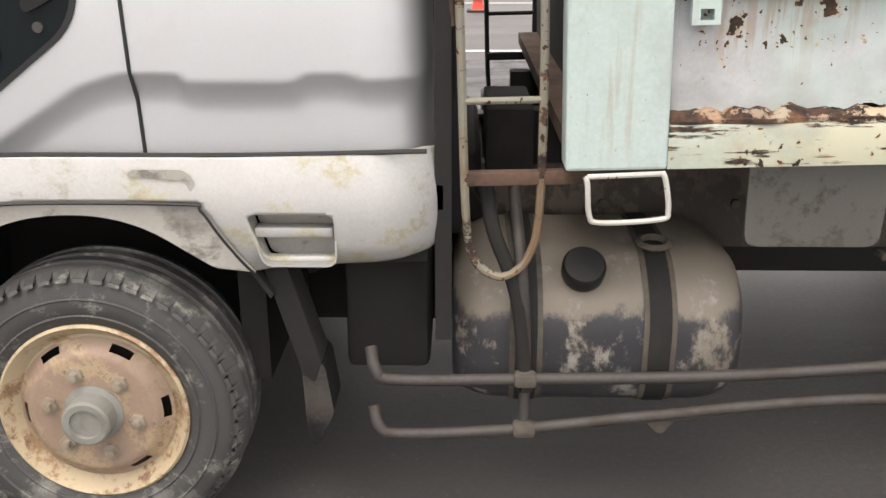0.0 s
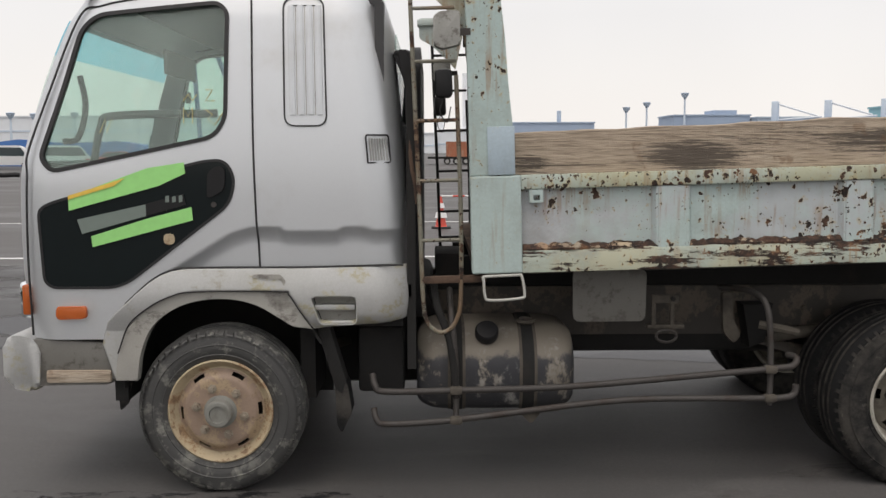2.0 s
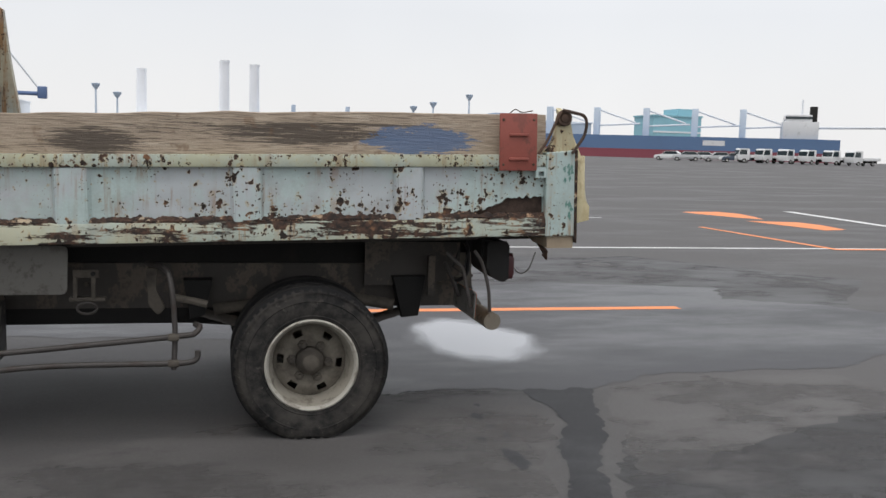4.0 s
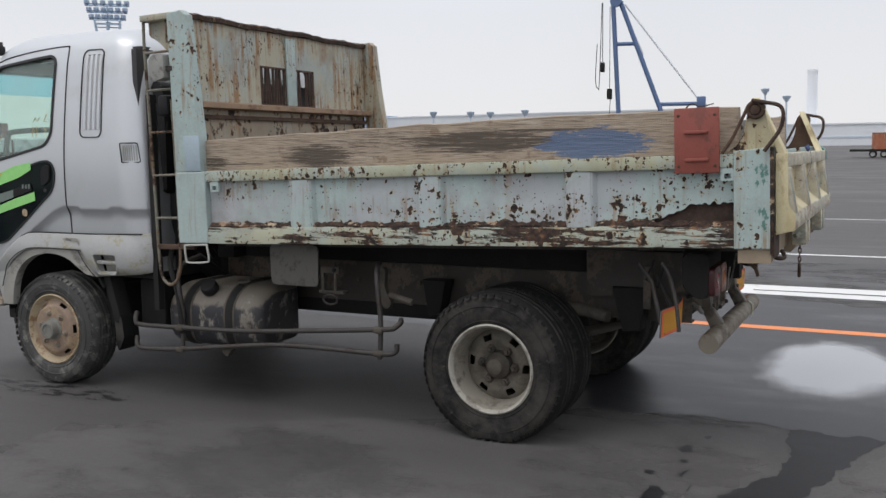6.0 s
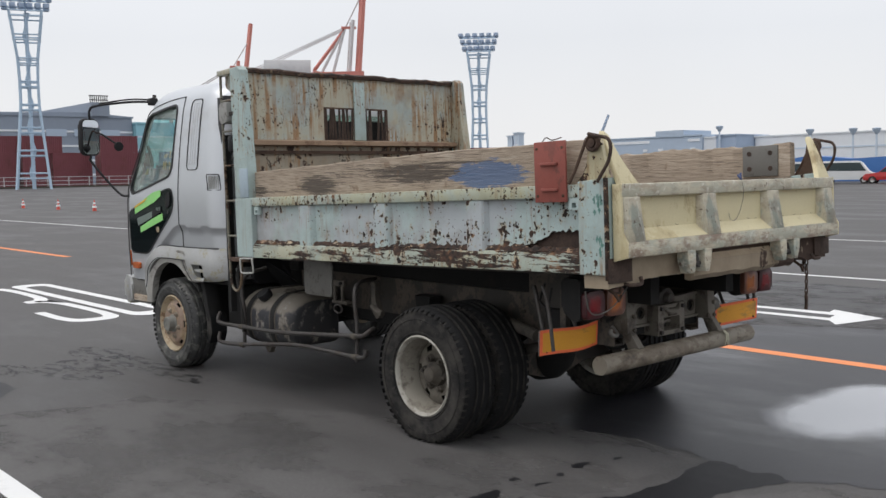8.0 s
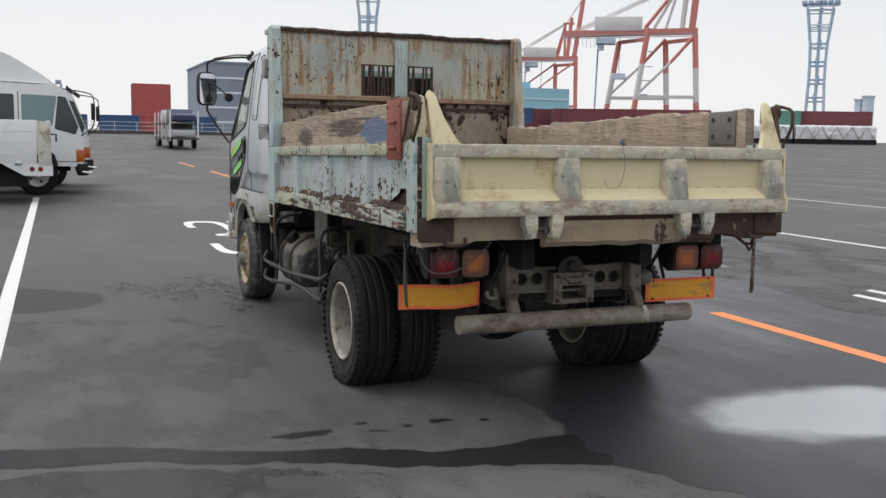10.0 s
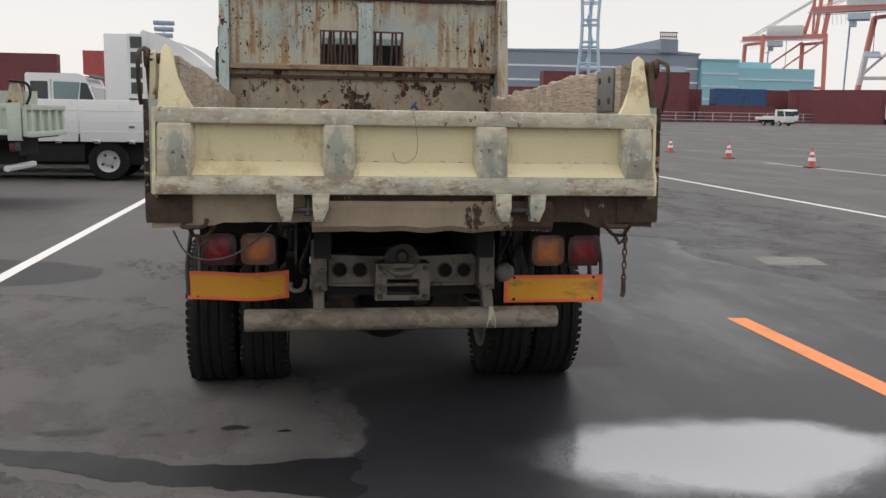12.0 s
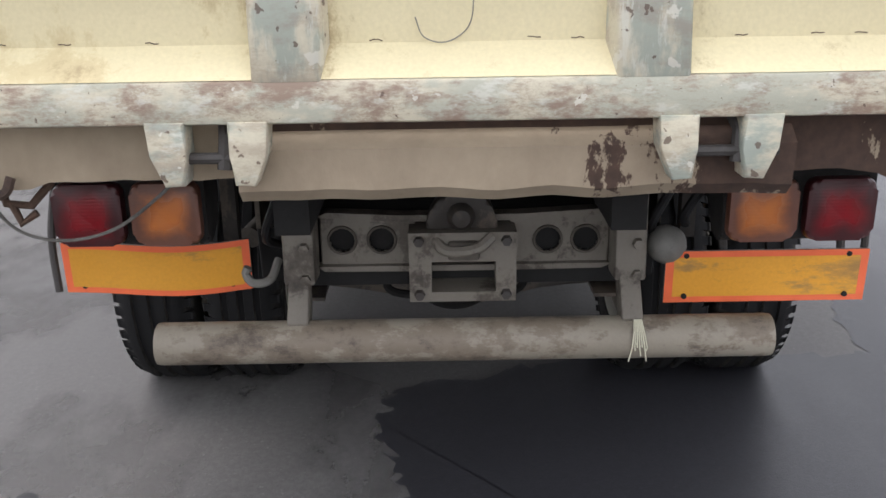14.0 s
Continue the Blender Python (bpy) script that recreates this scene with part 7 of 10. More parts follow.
part("rear_sill", tail_sill, M_SILL_BACK, bed, "dark rusty rear sill of the bed")

# ---- rear end of the chassis ----
BX = 4.26
TX = 4.35
bump = part("rear_bumper", lathe(bmesh.new(), [(0.044, -0.752), (0.051, -0.752), (0.053, -0.74), (0.053, 0.74), (0.051, 0.752), (0.044, 0.752), (0.044, 0.68), (0.0001, 0.68)], 32, "y", (TX, 4.168, 0.554)), M_BUMPER, truck, "dusty round tube bumper with scraped paint")
part("bumper_plug", lathe(bmesh.new(), [(0.0001, -0.68), (0.044, -0.68), (0.044, -0.67), (0.0001, -0.67)], 20, "y", (TX, 4.168, 0.554)), M_HOLE, bump)
part("frayed_rope", bar(*[[(TX + 0.030, 4.578 + 0.003 * i, 0.612), (TX + 0.056, 4.575 + 0.004 * i, 0.59), (TX + 0.057, 4.572 + 0.006 * i, 0.55), (TX + 0.054, 4.565 + 0.007 * i + 0.008 * (i % 2), 0.512 + 0.014 * ((i * 2) % 5))] for i in range(7)], r=0.0018, n=5), plain("pale_rope", (0.6, 0.58, 0.45), 0.9), bump, "frayed pale rope")
for y in (3.765, 4.58):
    arm = part("bumper_arm", prism(bmesh.new(), [(BX - 0.09, 0.93), (BX + 0.03, 0.93), (BX + 0.045, 0.685), (BX - 0.05, 0.675)], y - 0.039, y + 0.039, bevel=0.008), M_CROSS, truck, "rusty bumper bracket")
    part("arm_foot", prism(bmesh.new(), [(BX - 0.03, 0.72), (BX + 0.03, 0.72), (TX + 0.02, 0.61), (TX + 0.01, 0.58), (TX - 0.05, 0.58)], y - 0.028, y + 0.024, bevel=0.006), M_CROSS, arm)
for y0, y1 in ((3.81, 4.05), (4.29, 4.54)):
    cm = bmesh.new()
    nx, nz = 48, 30
    vm = {}
    holes = [(y0 + 0.055, 0.77), (y0 + 0.155, 0.77)] if y0 < 4 else [(y1 - 0.155, 0.765), (y1 - 0.06, 0.765)]
    for i in range(nx):
        for j in range(nz):
            yc, zc = y0 + (y1 - y0) * (i + 0.5) / nx, 0.698 + 0.137 * (j + 0.5) / nz
            if any((yc - a) ** 2 + (zc - b) ** 2 < 0.034 ** 2 for a, b in holes):
                continue
            q = []
            for di, dj in ((0, 0), (1, 0), (1, 1), (0, 1)):
                key = (i + di, j + dj)
                if key not in vm:
                    vm[key] = cm.verts.new((BX - 0.05, y0 + (y1 - y0) * key[0] / nx, 0.698 + 0.137 * key[1] / nz))
                q.append(vm[key])
            cm.faces.new(q)
    cross = part("rear_cross_member", cm, M_CROSS, truck, "rear cross member with round holes")
    sm = cross.modifiers.new("thickness", "SOLIDIFY")
    sm.thickness = 0.012
    for a, b in holes:
        part("hole_rim", bar([(BX - 0.045, a + 0.035 * math.cos(t), b + 0.035 * math.sin(t)) for t in [i * math.pi / 10 for i in range(21)]], r=0.004, n=5), M_DUST, cross)
tow = part("tow_jaw", holed_board(BX - 0.10, 4.035, 4.30, 0.63, 0.81, [(4.09, 4.25, 0.655, 0.735)], 0.13), M_CROSS, truck, "grimy square tow jaw")
part("tow_pin", boxes((BX - 0.02, BX + 0.045, 4.13, 4.21, 0.74, 0.79), bevel=0.01), M_DUST, tow)
for y in (4.06, 4.275):
    for z in (0.65, 0.79):
        part("tow_bolt", lathe(bmesh.new(), [(0.0001, 0.046), (0.012, 0.046), (0.014, 0.03)], 6, "x", (BX, y, z)), M_STEEL, tow, smooth=0)
part("tow_arch", prism(bmesh.new(), rounded([(4.07, 0.80), (4.265, 0.80), (4.23, 0.89), (4.18, 0.905), (4.10, 0.885)], 0.03), BX - 0.06, BX - 0.005, "x", bevel=0.012), M_UNDER, tow)
part("tow_boss", lathe(bmesh.new(), [(0.0001, 0.026), (0.022, 0.022), (0.034, 0.006), (0.036, -0.02)], 20, "x", (BX, 4.165, 0.842)), M_UNDER, tow)
part("ball_valve", lathe(bmesh.new(), [(0.0001, -0.05), (0.028, -0.042), (0.046, -0.02), (0.05, 0.0), (0.046, 0.02), (0.028, 0.042), (0.0001, 0.05)], 24, "x", (BX - 0.02, 4.68, 0.755)), M_PLATE, truck, "grey ball end")
part("rope_hook", bar([(BX - 0.05, 3.70, 0.72), (BX, 3.685, 0.685), (BX + 0.01, 3.645, 0.68), (BX, 3.625, 0.70), (BX, 3.632, 0.718)], r=0.011, soft=True), M_PLATE, truck, "bent rope hook")
for y in (3.52, 4.77):
    part("wheel_arch_stay", boxes((3.98, 4.02, y, y + 0.04, 0.70, 0.93)), M_UNDER, truck)
for s in (-1, 1):
    cy = MID + s * 0.785 + (0.022 if s < 0 else 0.0)
    LX = 4.40
    up = 0.022 if s < 0 else 0.008
    y0, y1 = cy - 0.175, cy + 0.175
    lamp = part("tail_lamp", prism(bmesh.new(), rounded([(LX - 0.15, 1.045), (LX - 0.02, 1.045), (LX - 0.02, 0.80 + up), (LX - 0.07, 0.795 + up), (LX - 0.15, 0.85 + up)], 0.02), y0, y1, bevel=0.015), M_FRAME, truck, "dirty tail lamp with red and amber lenses")
    red_y = (y0 + 0.008, cy - 0.01) if s < 0 else (cy + 0.01, y1 - 0.008)
    amb_y = (cy + 0.01, y1 - 0.008) if s < 0 else (y0 + 0.008, cy - 0.01)
    part("red_lens", prism(bmesh.new(), rounded([(red_y[0], 0.808 + up), (red_y[1], 0.808 + up), (red_y[1], 0.955 + up), (red_y[0], 0.955 + up)], 0.028), LX - 0.03, LX + 0.012, "x", bevel=0.012), M_LAMP_RED, lamp, "dark red lens")
    part("amber_lens", prism(bmesh.new(), rounded([(amb_y[0], 0.808 + up), (amb_y[1], 0.808 + up), (amb_y[1], 0.955 + up), (amb_y[0], 0.955 + up)], 0.028), LX - 0.03, LX + 0.012, "x", bevel=0.012), M_LAMP_OR, lamp, "faded amber lens")
    part("lamp_bracket", boxes((LX - 0.16, LX - 0.06, cy - 0.10, cy + 0.10, 0.95, 1.05)), M_FRAME, lamp)
    lean = -0.020 if s < 0 else 0.0
    zt, RB = (0.762, BX - 0.095) if s < 0 else (0.745, BX)
    by0, by1 = (3.135, 3.62) if s < 0 else (4.675, 5.18)
    rb = bmesh.new()
    rows = []
    for i in range(13):
        t = i / 12
        y = by0 + (by1 - by0) * t
        dz = lean * math.sin(math.pi * t) * 0.25 + (0.004 * math.sin(7 * t) if s < 0 else 0)
        dx = 0.02 * math.sin(math.pi * t) if s < 0 else 0.0
        rows.append([rb.verts.new((RB + x + dx, y, zt + z + dz)) for x, z in ((0.0, 0.0), (0.006, 0.0), (0.0, -0.138), (-0.006, -0.138))])
    for a, b in zip(rows, rows[1:]):
        for j in range(4):
            rb.faces.new((a[j], a[(j + 1) % 4], b[(j + 1) % 4], b[j]))
    rb.faces.new(rows[0]), rb.faces.new(rows[-1][::-1])
    refl = part("reflector_board", rb, M_PLATE, truck, "bent amber reflector board with red edge" if s < 0 else "amber reflector board with red edge")
    for grow, mat_r, nm, lab in ((0.0, M_REFL_RIM, "reflector_edge", "red-orange reflective edge"), (0.04, M_REFL, "reflector_field", "yellow reflective field")):
        ib = bmesh.new()
        rows = []
        for i in range(13):
            t = grow + (1 - 2 * grow) * i / 12
            y = by0 + (by1 - by0) * t
            dz = lean * math.sin(math.pi * t) * 0.25 + (0.004 * math.sin(7 * t) if s < 0 else 0)
            dx = 0.02 * math.sin(math.pi * t) if s < 0 else 0.0
            off = 0.0035 + 0.05 * grow
            rows.append([ib.verts.new((RB + x + dx + off, y, zt + z + dz)) for x, z in ((0.0055 - 0.02 * grow, -0.4 * grow), (0.0, -0.138 + 0.4 * grow))])
        for a, b in zip(rows, rows[1:]):
            ib.faces.new((a[0], a[1], b[1], b[0]))
        part(nm, ib, mat_r, refl, lab)
    for i, (yy, zz) in enumerate(((by0 + 0.05, zt - 0.012), (by1 - 0.05, zt - 0.012), (by0 + 0.05, zt - 0.12), (by1 - 0.05, zt - 0.12))):
        part("screw", lathe(bmesh.new(), [(0.0001, 0.012), (0.007, 0.011), (0.008, 0.0)], 8, "x", (RB, yy, zz)), M_FRAME, refl)
    for stay in ([(RB - 0.14, by0 + 0.12 if s < 0 else by1 - 0.12, 0.98), (RB - 0.06, by0 + 0.06 if s < 0 else by1 - 0.06, 0.90), (RB - 0.01, by0 + 0.06 if s < 0 else by1 - 0.06, 0.68)], [(RB - 0.1, by1 - 0.15 if s < 0 else by0 + 0.15, 0.9), (RB - 0.01, by1 - 0.15 if s < 0 else by0 + 0.15, 0.70)]):
        part("board_stay", bar(stay, r=0.011), M_STEEL, refl)
part("rear_cable", bar([(BX + 0.24, 3.12, 1.0), (BX + 0.22, 3.17, 0.90), (BX + 0.20, 3.26, 0.862), (BX + 0.20, 3.38, 0.885), (BX + 0.20, 3.49, 0.96), (BX + 0.2, 3.55, 1.02)], r=0.004, n=6, soft=True), M_PLATE, truck, "loose hanging cable")
# chain that hangs from the far rear corner
links = part("chain", bar([(4.60, 5.145, 1.09), (4.62, 5.165, 1.02)], r=0.012), M_RUST, truck, "rusty hanging chain with a hook")
lk = bmesh.new()
tube(lk, [(0.009 * math.cos(a), 0, 0.019 * math.sin(a)) for a in [i * math.pi / 6 for i in range(12)]], 0.0042, 5, closed=True)
first = part("link", lk, M_RUST, links, "", pose(4.62, 5.165, 1.0))
for i in range(1, 8):
    shared("link", first.data, links, pose(4.62, 5.165, 1.0 - 0.03 * i, 0, 0, 90 * (i % 2)))
part("hook", bar([(4.62, 5.165, 0.79), (4.62, 5.167, 0.72), (4.62, 5.16, 0.70)], r=0.011), M_RUST, links)
for s, y in ((-1, 3.13), (1, 5.02)):
    part("gate_link", bar([(4.56, y + 0.06, 1.03), (4.60, y + 0.09, 0.99), (4.60, y + 0.14, 0.985), (4.58, y + 0.18, 1.03)], [(4.6, y + 0.10, 0.99), (4.61, y + 0.12, 0.95), (4.6, y + 0.15, 0.97)], r=0.009), M_RUST, truck)
# tail of the frame and hanging rods
for s in (-1, 1):
    part("frame_tail", prism(bmesh.new(), [(3.62, 0.74), (4.00, 0.74), (4.20, 0.80), (4.20, 1.0), (3.62, 1.0)], *sorted((MID + s * 0.50, MID + s * 0.512))), M_UNDER, truck, "black tail plate of the frame")
    part("hanging_rod", bar([(4.16, MID + s * 0.99, 1.0), (4.20, MID + s * 1.0, 0.94), (4.24, MID + s * 1.015, 0.80), (4.255, MID + s * 1.01, 0.66)], r=0.010, soft=True), M_STEEL, truck, "thin rod that carries the reflector board")
    part("hanging_wire", bar([(4.10, MID + s * 0.9, 1.0), (4.06, MID + s * 0.9, 0.90), (4.12, MID + s * 0.9, 0.86), (4.15, MID + s * 0.9, 0.98)], r=0.006, n=6), M_FRAME, truck)
part("exhaust_pipe", bar([(2.75, MID - 0.50, 0.60), (3.35, MID - 0.53, 0.68), (3.62, MID - 0.58, 0.66), (3.78, MID - 0.62, 0.64)], r=0.034, n=14, soft=True), M_DUST, truck, "dusty exhaust pipe")
# hoses, bolts and bent plates round the rear cross member
for y, z0, z1 in ((3.70, 1.0, 0.80), (4.66, 1.0, 0.82), (4.74, 0.98, 0.84)):
    part("rear_hose", bar([(BX - 0.02, y, z0), (BX + 0.01, y + 0.03, 0.5 * (z0 + z1) + 0.04), (BX - 0.01, y - 0.02, z1), (BX - 0.08, y, z1 - 0.05)], r=0.012, soft=True), M_BLACK, truck)
for y in (3.765, 4.58):
    for z in (0.70, 0.78, 0.86):
        part("arm_bolt", lathe(bmesh.new(), [(0.0001, 0.058), (0.013, 0.057), (0.015, 0.03)], 6, "x", (BX, y + 0.015, z)), M_CROSS, truck, smooth=0)
part("member_cap", prism(bmesh.new(), [(3.80, 0.835), (3.83, 0.848), (4.02, 0.838), (4.31, 0.838), (4.52, 0.848), (4.55, 0.835), (4.31, 0.822), (4.02, 0.822)], BX - 0.075, BX - 0.03, "x"), M_CROSS, truck, "bent upper flange of the cross member")
part("member_foot", prism(bmesh.new(), [(3.80, 0.705), (3.82, 0.692), (4.02, 0.690), (4.31, 0.690), (4.52, 0.692), (4.55, 0.705), (4.31, 0.705), (4.02, 0.705)], BX - 0.075, BX - 0.03, "x"), M_CROSS, truck, "bent lower flange of the cross member")
part("tow_latch", bar([(BX + 0.02, 4.10, 0.79), (BX + 0.05, 4.13, 0.77), (BX + 0.05, 4.20, 0.775), (BX + 0.03, 4.24, 0.80)], r=0.014, soft=True), M_CROSS, tow)
part("spare_carrier", bar([(BX - 0.3, 3.95, 0.58), (BX - 0.28, 4.0, 0.53), (BX - 0.28, 4.3, 0.53), (BX - 0.3, 4.36, 0.58)], r=0.012, soft=True), M_FRAME, truck)
# green scuffs on the near rear post
random.seed(5)
for i in range(14):
    cx, cz = END - 0.045 + random.uniform(-0.03, 0.02), random.choice((0.10, 0.12, 0.15, 0.33, 0.37)) + random.uniform(-0.03, 0.03)
    outl = [(cx + random.uniform(0.25, 1.2) * 0.010 * math.cos(k), cz + random.uniform(0.25, 1.2) * 0.020 * math.sin(k)) for k in [2 * math.pi * q / 17 for q in range(17)]]
    part("green_scuff", prism(bmesh.new(), outl, -1.1188 - 0.0002 * i, -1.1182 - 0.0002 * i), M_GREEN_SCUFF, rp_near)


# ---- marks and water on the ground ----
def road_line(name, x0, x1, y0, y1, material, label):
    return flat_patch(name, [(x0, y0), (x1, y0), (x1, y1), (x0, y1)], 0.004, material, label)


road_line("white_line", -14.4, 9.0, 0.89, 1.02, M_LINE, "white painted parking line on asphalt")
road_line("white_line", -57, 57, 12.92, 13.05, M_LINE, "long white painted lane line on asphalt")
road_line("white_line", -57, 12, 20.14, 20.27, M_LINE, "long white painted lane line on asphalt")
for i in range(5):
    road_line("orange_line", 2.0 - 10.3 * i, 7.4 - 10.3 * i, 6.92, 7.08, M_LINE_OR, "orange painted dash on asphalt")
flat_patch("white_line", [(8.05, 30.0), (8.2, 30.0), (8.95, 59.0), (8.8, 59.0)], 0.004, M_LINE, "white painted line on asphalt")
flat_patch("white_line", [(18.68, 18.0), (18.95, 18.0), (21.95, 39.0), (21.6, 39.0)], 0.004, M_LINE, "white painted line on asphalt")
flat_patch("orange_line", [(13.25, 17.6), (13.4, 17.6), (13.52, 12.95), (18.0, 12.9), (18.0, 12.75), (13.36, 12.75)], 0.0065, M_LINE_OR, "orange painted corner line on asphalt")
flat_patch("orange_arrow", [(15.6, 23.0), (16.1, 23.2), (16.9, 23.3), (17.2, 22.6), (16.9, 21.2), (16.6, 20.3), (16.15, 20.9), (15.9, 21.7), (15.7, 22.2)], 0.004, M_LINE_OR, "orange painted arrow on asphalt")
flat_patch("orange_arrow", [(15.7, 19.7), (16.2, 19.6), (17.0, 19.4), (17.1, 18.6), (16.8, 17.2), (16.1, 16.95), (15.95, 18.0), (15.8, 18.9)], 0.0065, M_LINE_OR, "orange painted arrow on asphalt")
flat_patch("road_arrow", [(a + 0.27, b - 0.47) for a, b in [(1.1, 10.02), (2.35, 10.06), (2.3, 10.28), (2.98, 9.98), (2.80, 9.28), (2.62, 9.5), (1.35, 9.50), (1.32, 9.62), (2.55, 9.66), (2.5, 9.88), (1.15, 9.90)]], 0.004, M_LINE, "white painted road arrow outline on asphalt")
flat_patch("road_arrow", [(a + 0.27, b - 0.47) for a, b in [(3.02, 10.02), (3.35, 10.1), (4.9, 10.1), (4.9, 9.75), (3.5, 9.72), (3.5, 9.66), (4.9, 9.66), (4.9, 9.36), (3.6, 9.4), (3.25, 9.42)]], 0.004, M_LINE, "white painted road letter on asphalt")
flat_patch("concrete_patch", [(-1.13, 8.66), (-0.56, 8.55), (-0.48, 9.22), (-1.08, 9.34)], 0.004, M_PLATE, "pale repaired patch in asphalt")


def stroke(pts, width):
    """Outline of a flat painted stroke along points."""
    v = [Vector(p[:2]) for p in smooth_path([(a, b, 0) for a, b in pts], 5)]
    left, right = [], []
    for i, p in enumerate(v):
        d = (v[min(i + 1, len(v) - 1)] - v[max(i - 1, 0)]).normalized()
        nrm = Vector((-d.y, d.x))
        w = width * (1.0 + 1.1 * abs(d.y))
        left.append(p + nrm * w / 2), right.append(p - nrm * w / 2)
    return left + right[::-1]


three = [(-4.5, 3.44), (-3.75, 3.44), (-3.42, 3.55), (-3.40, 3.85), (-3.75, 3.98), (-5.0, 3.98), (-5.5, 3.88), (-5.62, 3.70), (-5.75, 3.88), (-6.2, 3.98), (-7.3, 3.98), (-7.72, 3.86), (-7.78, 3.56), (-7.4, 3.44), (-6.8, 3.44)]
flat_patch("road_number", stroke(three, 0.13), 0.004, M_LINE, "white painted speed figure on asphalt")
ring_o = rounded([(-8.0, 4.14), (-3.2, 4.14), (-3.2, 4.72), (-8.0, 4.72)], 0.30, 8)
ring_i = rounded([(-7.65, 4.28), (-3.55, 4.28), (-3.55, 4.58), (-7.65, 4.58)], 0.16, 8)
zero = bmesh.new()
vo = [zero.verts.new((a, b, 0.004)) for a, b in ring_o]
vi = [zero.verts.new((a, b, 0.004)) for a, b in ring_i]
for i in range(len(vo)):
    j = (i + 1) % len(vo)
    zero.faces.new((vo[i], vo[j], vi[j], vi[i]))
solid("road_number", zero, M_LINE, "white painted speed figure on asphalt", "road number", kind="structure", smooth=0)

flat_patch("wet_patch", [(3.3, 4.9), (3.42, 4.3), (3.6, 3.99), (3.75, 3.95), (4.0, 3.97), (4.3, 4.02), (4.75, 3.95), (5.24, 3.95), (5.7, 4.22), (6.5, 4.3), (7.4, 4.35), (8.3, 4.8), (9.4, 5.0), (8.8, 5.5), (9.9, 6.0), (9.2, 7.0), (8.2, 7.5), (8.6, 8.4), (6.6, 8.9), (5.0, 8.4), (3.6, 8.8), (2.2, 8.2), (0.6, 8.6), (-1.2, 8.0), (-2.6, 8.3), (-3.4, 7.4), (-2.0, 6.4), (0.4, 6.1), (2.6, 5.8), (3.35, 5.6)], 0.0022, M_SHEEN, "black wet area on asphalt behind the truck", 0.10, 3, steps=14)
flat_patch("wet_trail", [(4.0, 0.9), (4.1, 1.6), (4.28, 1.95), (4.37, 2.16), (4.47, 2.5), (4.6, 2.82), (4.73, 3.14), (4.76, 3.5), (4.70, 4.0), (5.25, 4.0), (5.07, 3.56), (4.94, 3.06), (4.81, 2.75), (4.67, 2.43), (4.56, 2.1), (4.42, 1.79), (4.33, 1.3), (4.25, 0.9)], 0.0018, M_WET, "dark wet trail on asphalt", 0.05, 5, steps=14)
for i, (x, y, a, b) in enumerate(((4.26, 2.60, 0.05, 0.17), (4.18, 2.92, 0.025, 0.055), (4.27, 3.38, 0.03, 0.08), (4.32, 2.98, 0.018, 0.05), (4.30, 3.14, 0.014, 0.03), (4.36, 3.60, 0.014, 0.03), (4.33, 3.86, 0.012, 0.022), (4.42, 2.78, 0.012, 0.03), (6.3, 1.6, 0.2, 0.12))):
    flat_patch("wet_stain", [(x + a * math.cos(k), y + b * math.sin(k)) for k in [2 * math.pi * q / 10 for q in range(10)]], 0.0014 + 0.0001 * i, M_WET, "small dark wet stain on asphalt", 0.05, 20 + i, steps=6)
for i, (x, y, a, b) in enumerate(((-0.5, 2.45, 0.55, 0.35), (-0.15, 2.92, 0.95, 0.16), (-1.1, 2.85, 0.5, 0.25), (-0.9, 2.0, 0.3, 0.2))):
    flat_patch("wet_stain", [(x + a * math.cos(k), y + b * math.sin(k)) for k in [2 * math.pi * q / 14 for q in range(14)]], 0.0022 + 0.0004 * i, M_STAIN, "blotchy wet stain on asphalt", 0.04, 60 + i, steps=4).visible_shadow = False
flat_patch("damp_stain", [(-1.4, 0.3), (-1.0, 1.3), (-0.62, 1.75), (-0.1, 1.8), (0.17, 1.58), (0.26, 1.13), (0.1, 0.4)], 0.0013, M_DAMP, "grey damp stain on asphalt", 0.07, 41, steps=8)
flat_patch("dry_patch", [(0.6, 0.95), (2.5, 0.5), (4.0, 0.8), (4.2, 1.8), (4.5, 2.75), (4.68, 3.3), (4.68, 3.93), (4.3, 3.97), (3.7, 3.92), (3.2, 3.5), (2.0, 3.0), (0.9, 2.4)], 0.0008, M_DRY, "drier paler patch of asphalt beside the truck", 0.15, 91, steps=8).visible_shadow = False
flat_patch("dry_patch", [(4.72, 2.2), (5.0, 2.95), (5.15, 3.5), (5.35, 3.9), (6.2, 4.15), (7.2, 4.1), (7.4, 3.4), (6.2, 2.9), (5.4, 2.5)], 0.0016, M_DRY, "drier paler patch of asphalt behind the truck", 0.12, 92, steps=8).visible_shadow = False
flat_patch("moist_area", [(-14, 8.8), (-6, 6.7), (0, 6.0), (6.0, 6.2), (9, 6.5), (11, 9), (9, 11.6), (0, 12.2), (-12, 11.8)], 0.0012, M_MOIST, "moist darker stretch of asphalt", 0.2, 31, steps=8).visible_shadow = False
flat_patch("soaked_patch", [(4.2, -1.0), (4.5, 1.6), (4.72, 2.3), (5.0, 2.8), (5.5, 3.1), (6.4, 3.2), (8.5, 3.0), (9.5, 1.0), (7.0, -2.2)], 0.0011, M_SOAKED, "darker soaked area of asphalt", 0.10, 77, steps=10).visible_shadow = False
flat_patch("puddle", [(3.3, 3.9), (6.2, 3.9), (6.2, 7.3), (3.3, 7.3)], 0.0034, M_WATER, "shallow rain puddle mirroring the white sky").visible_shadow = False


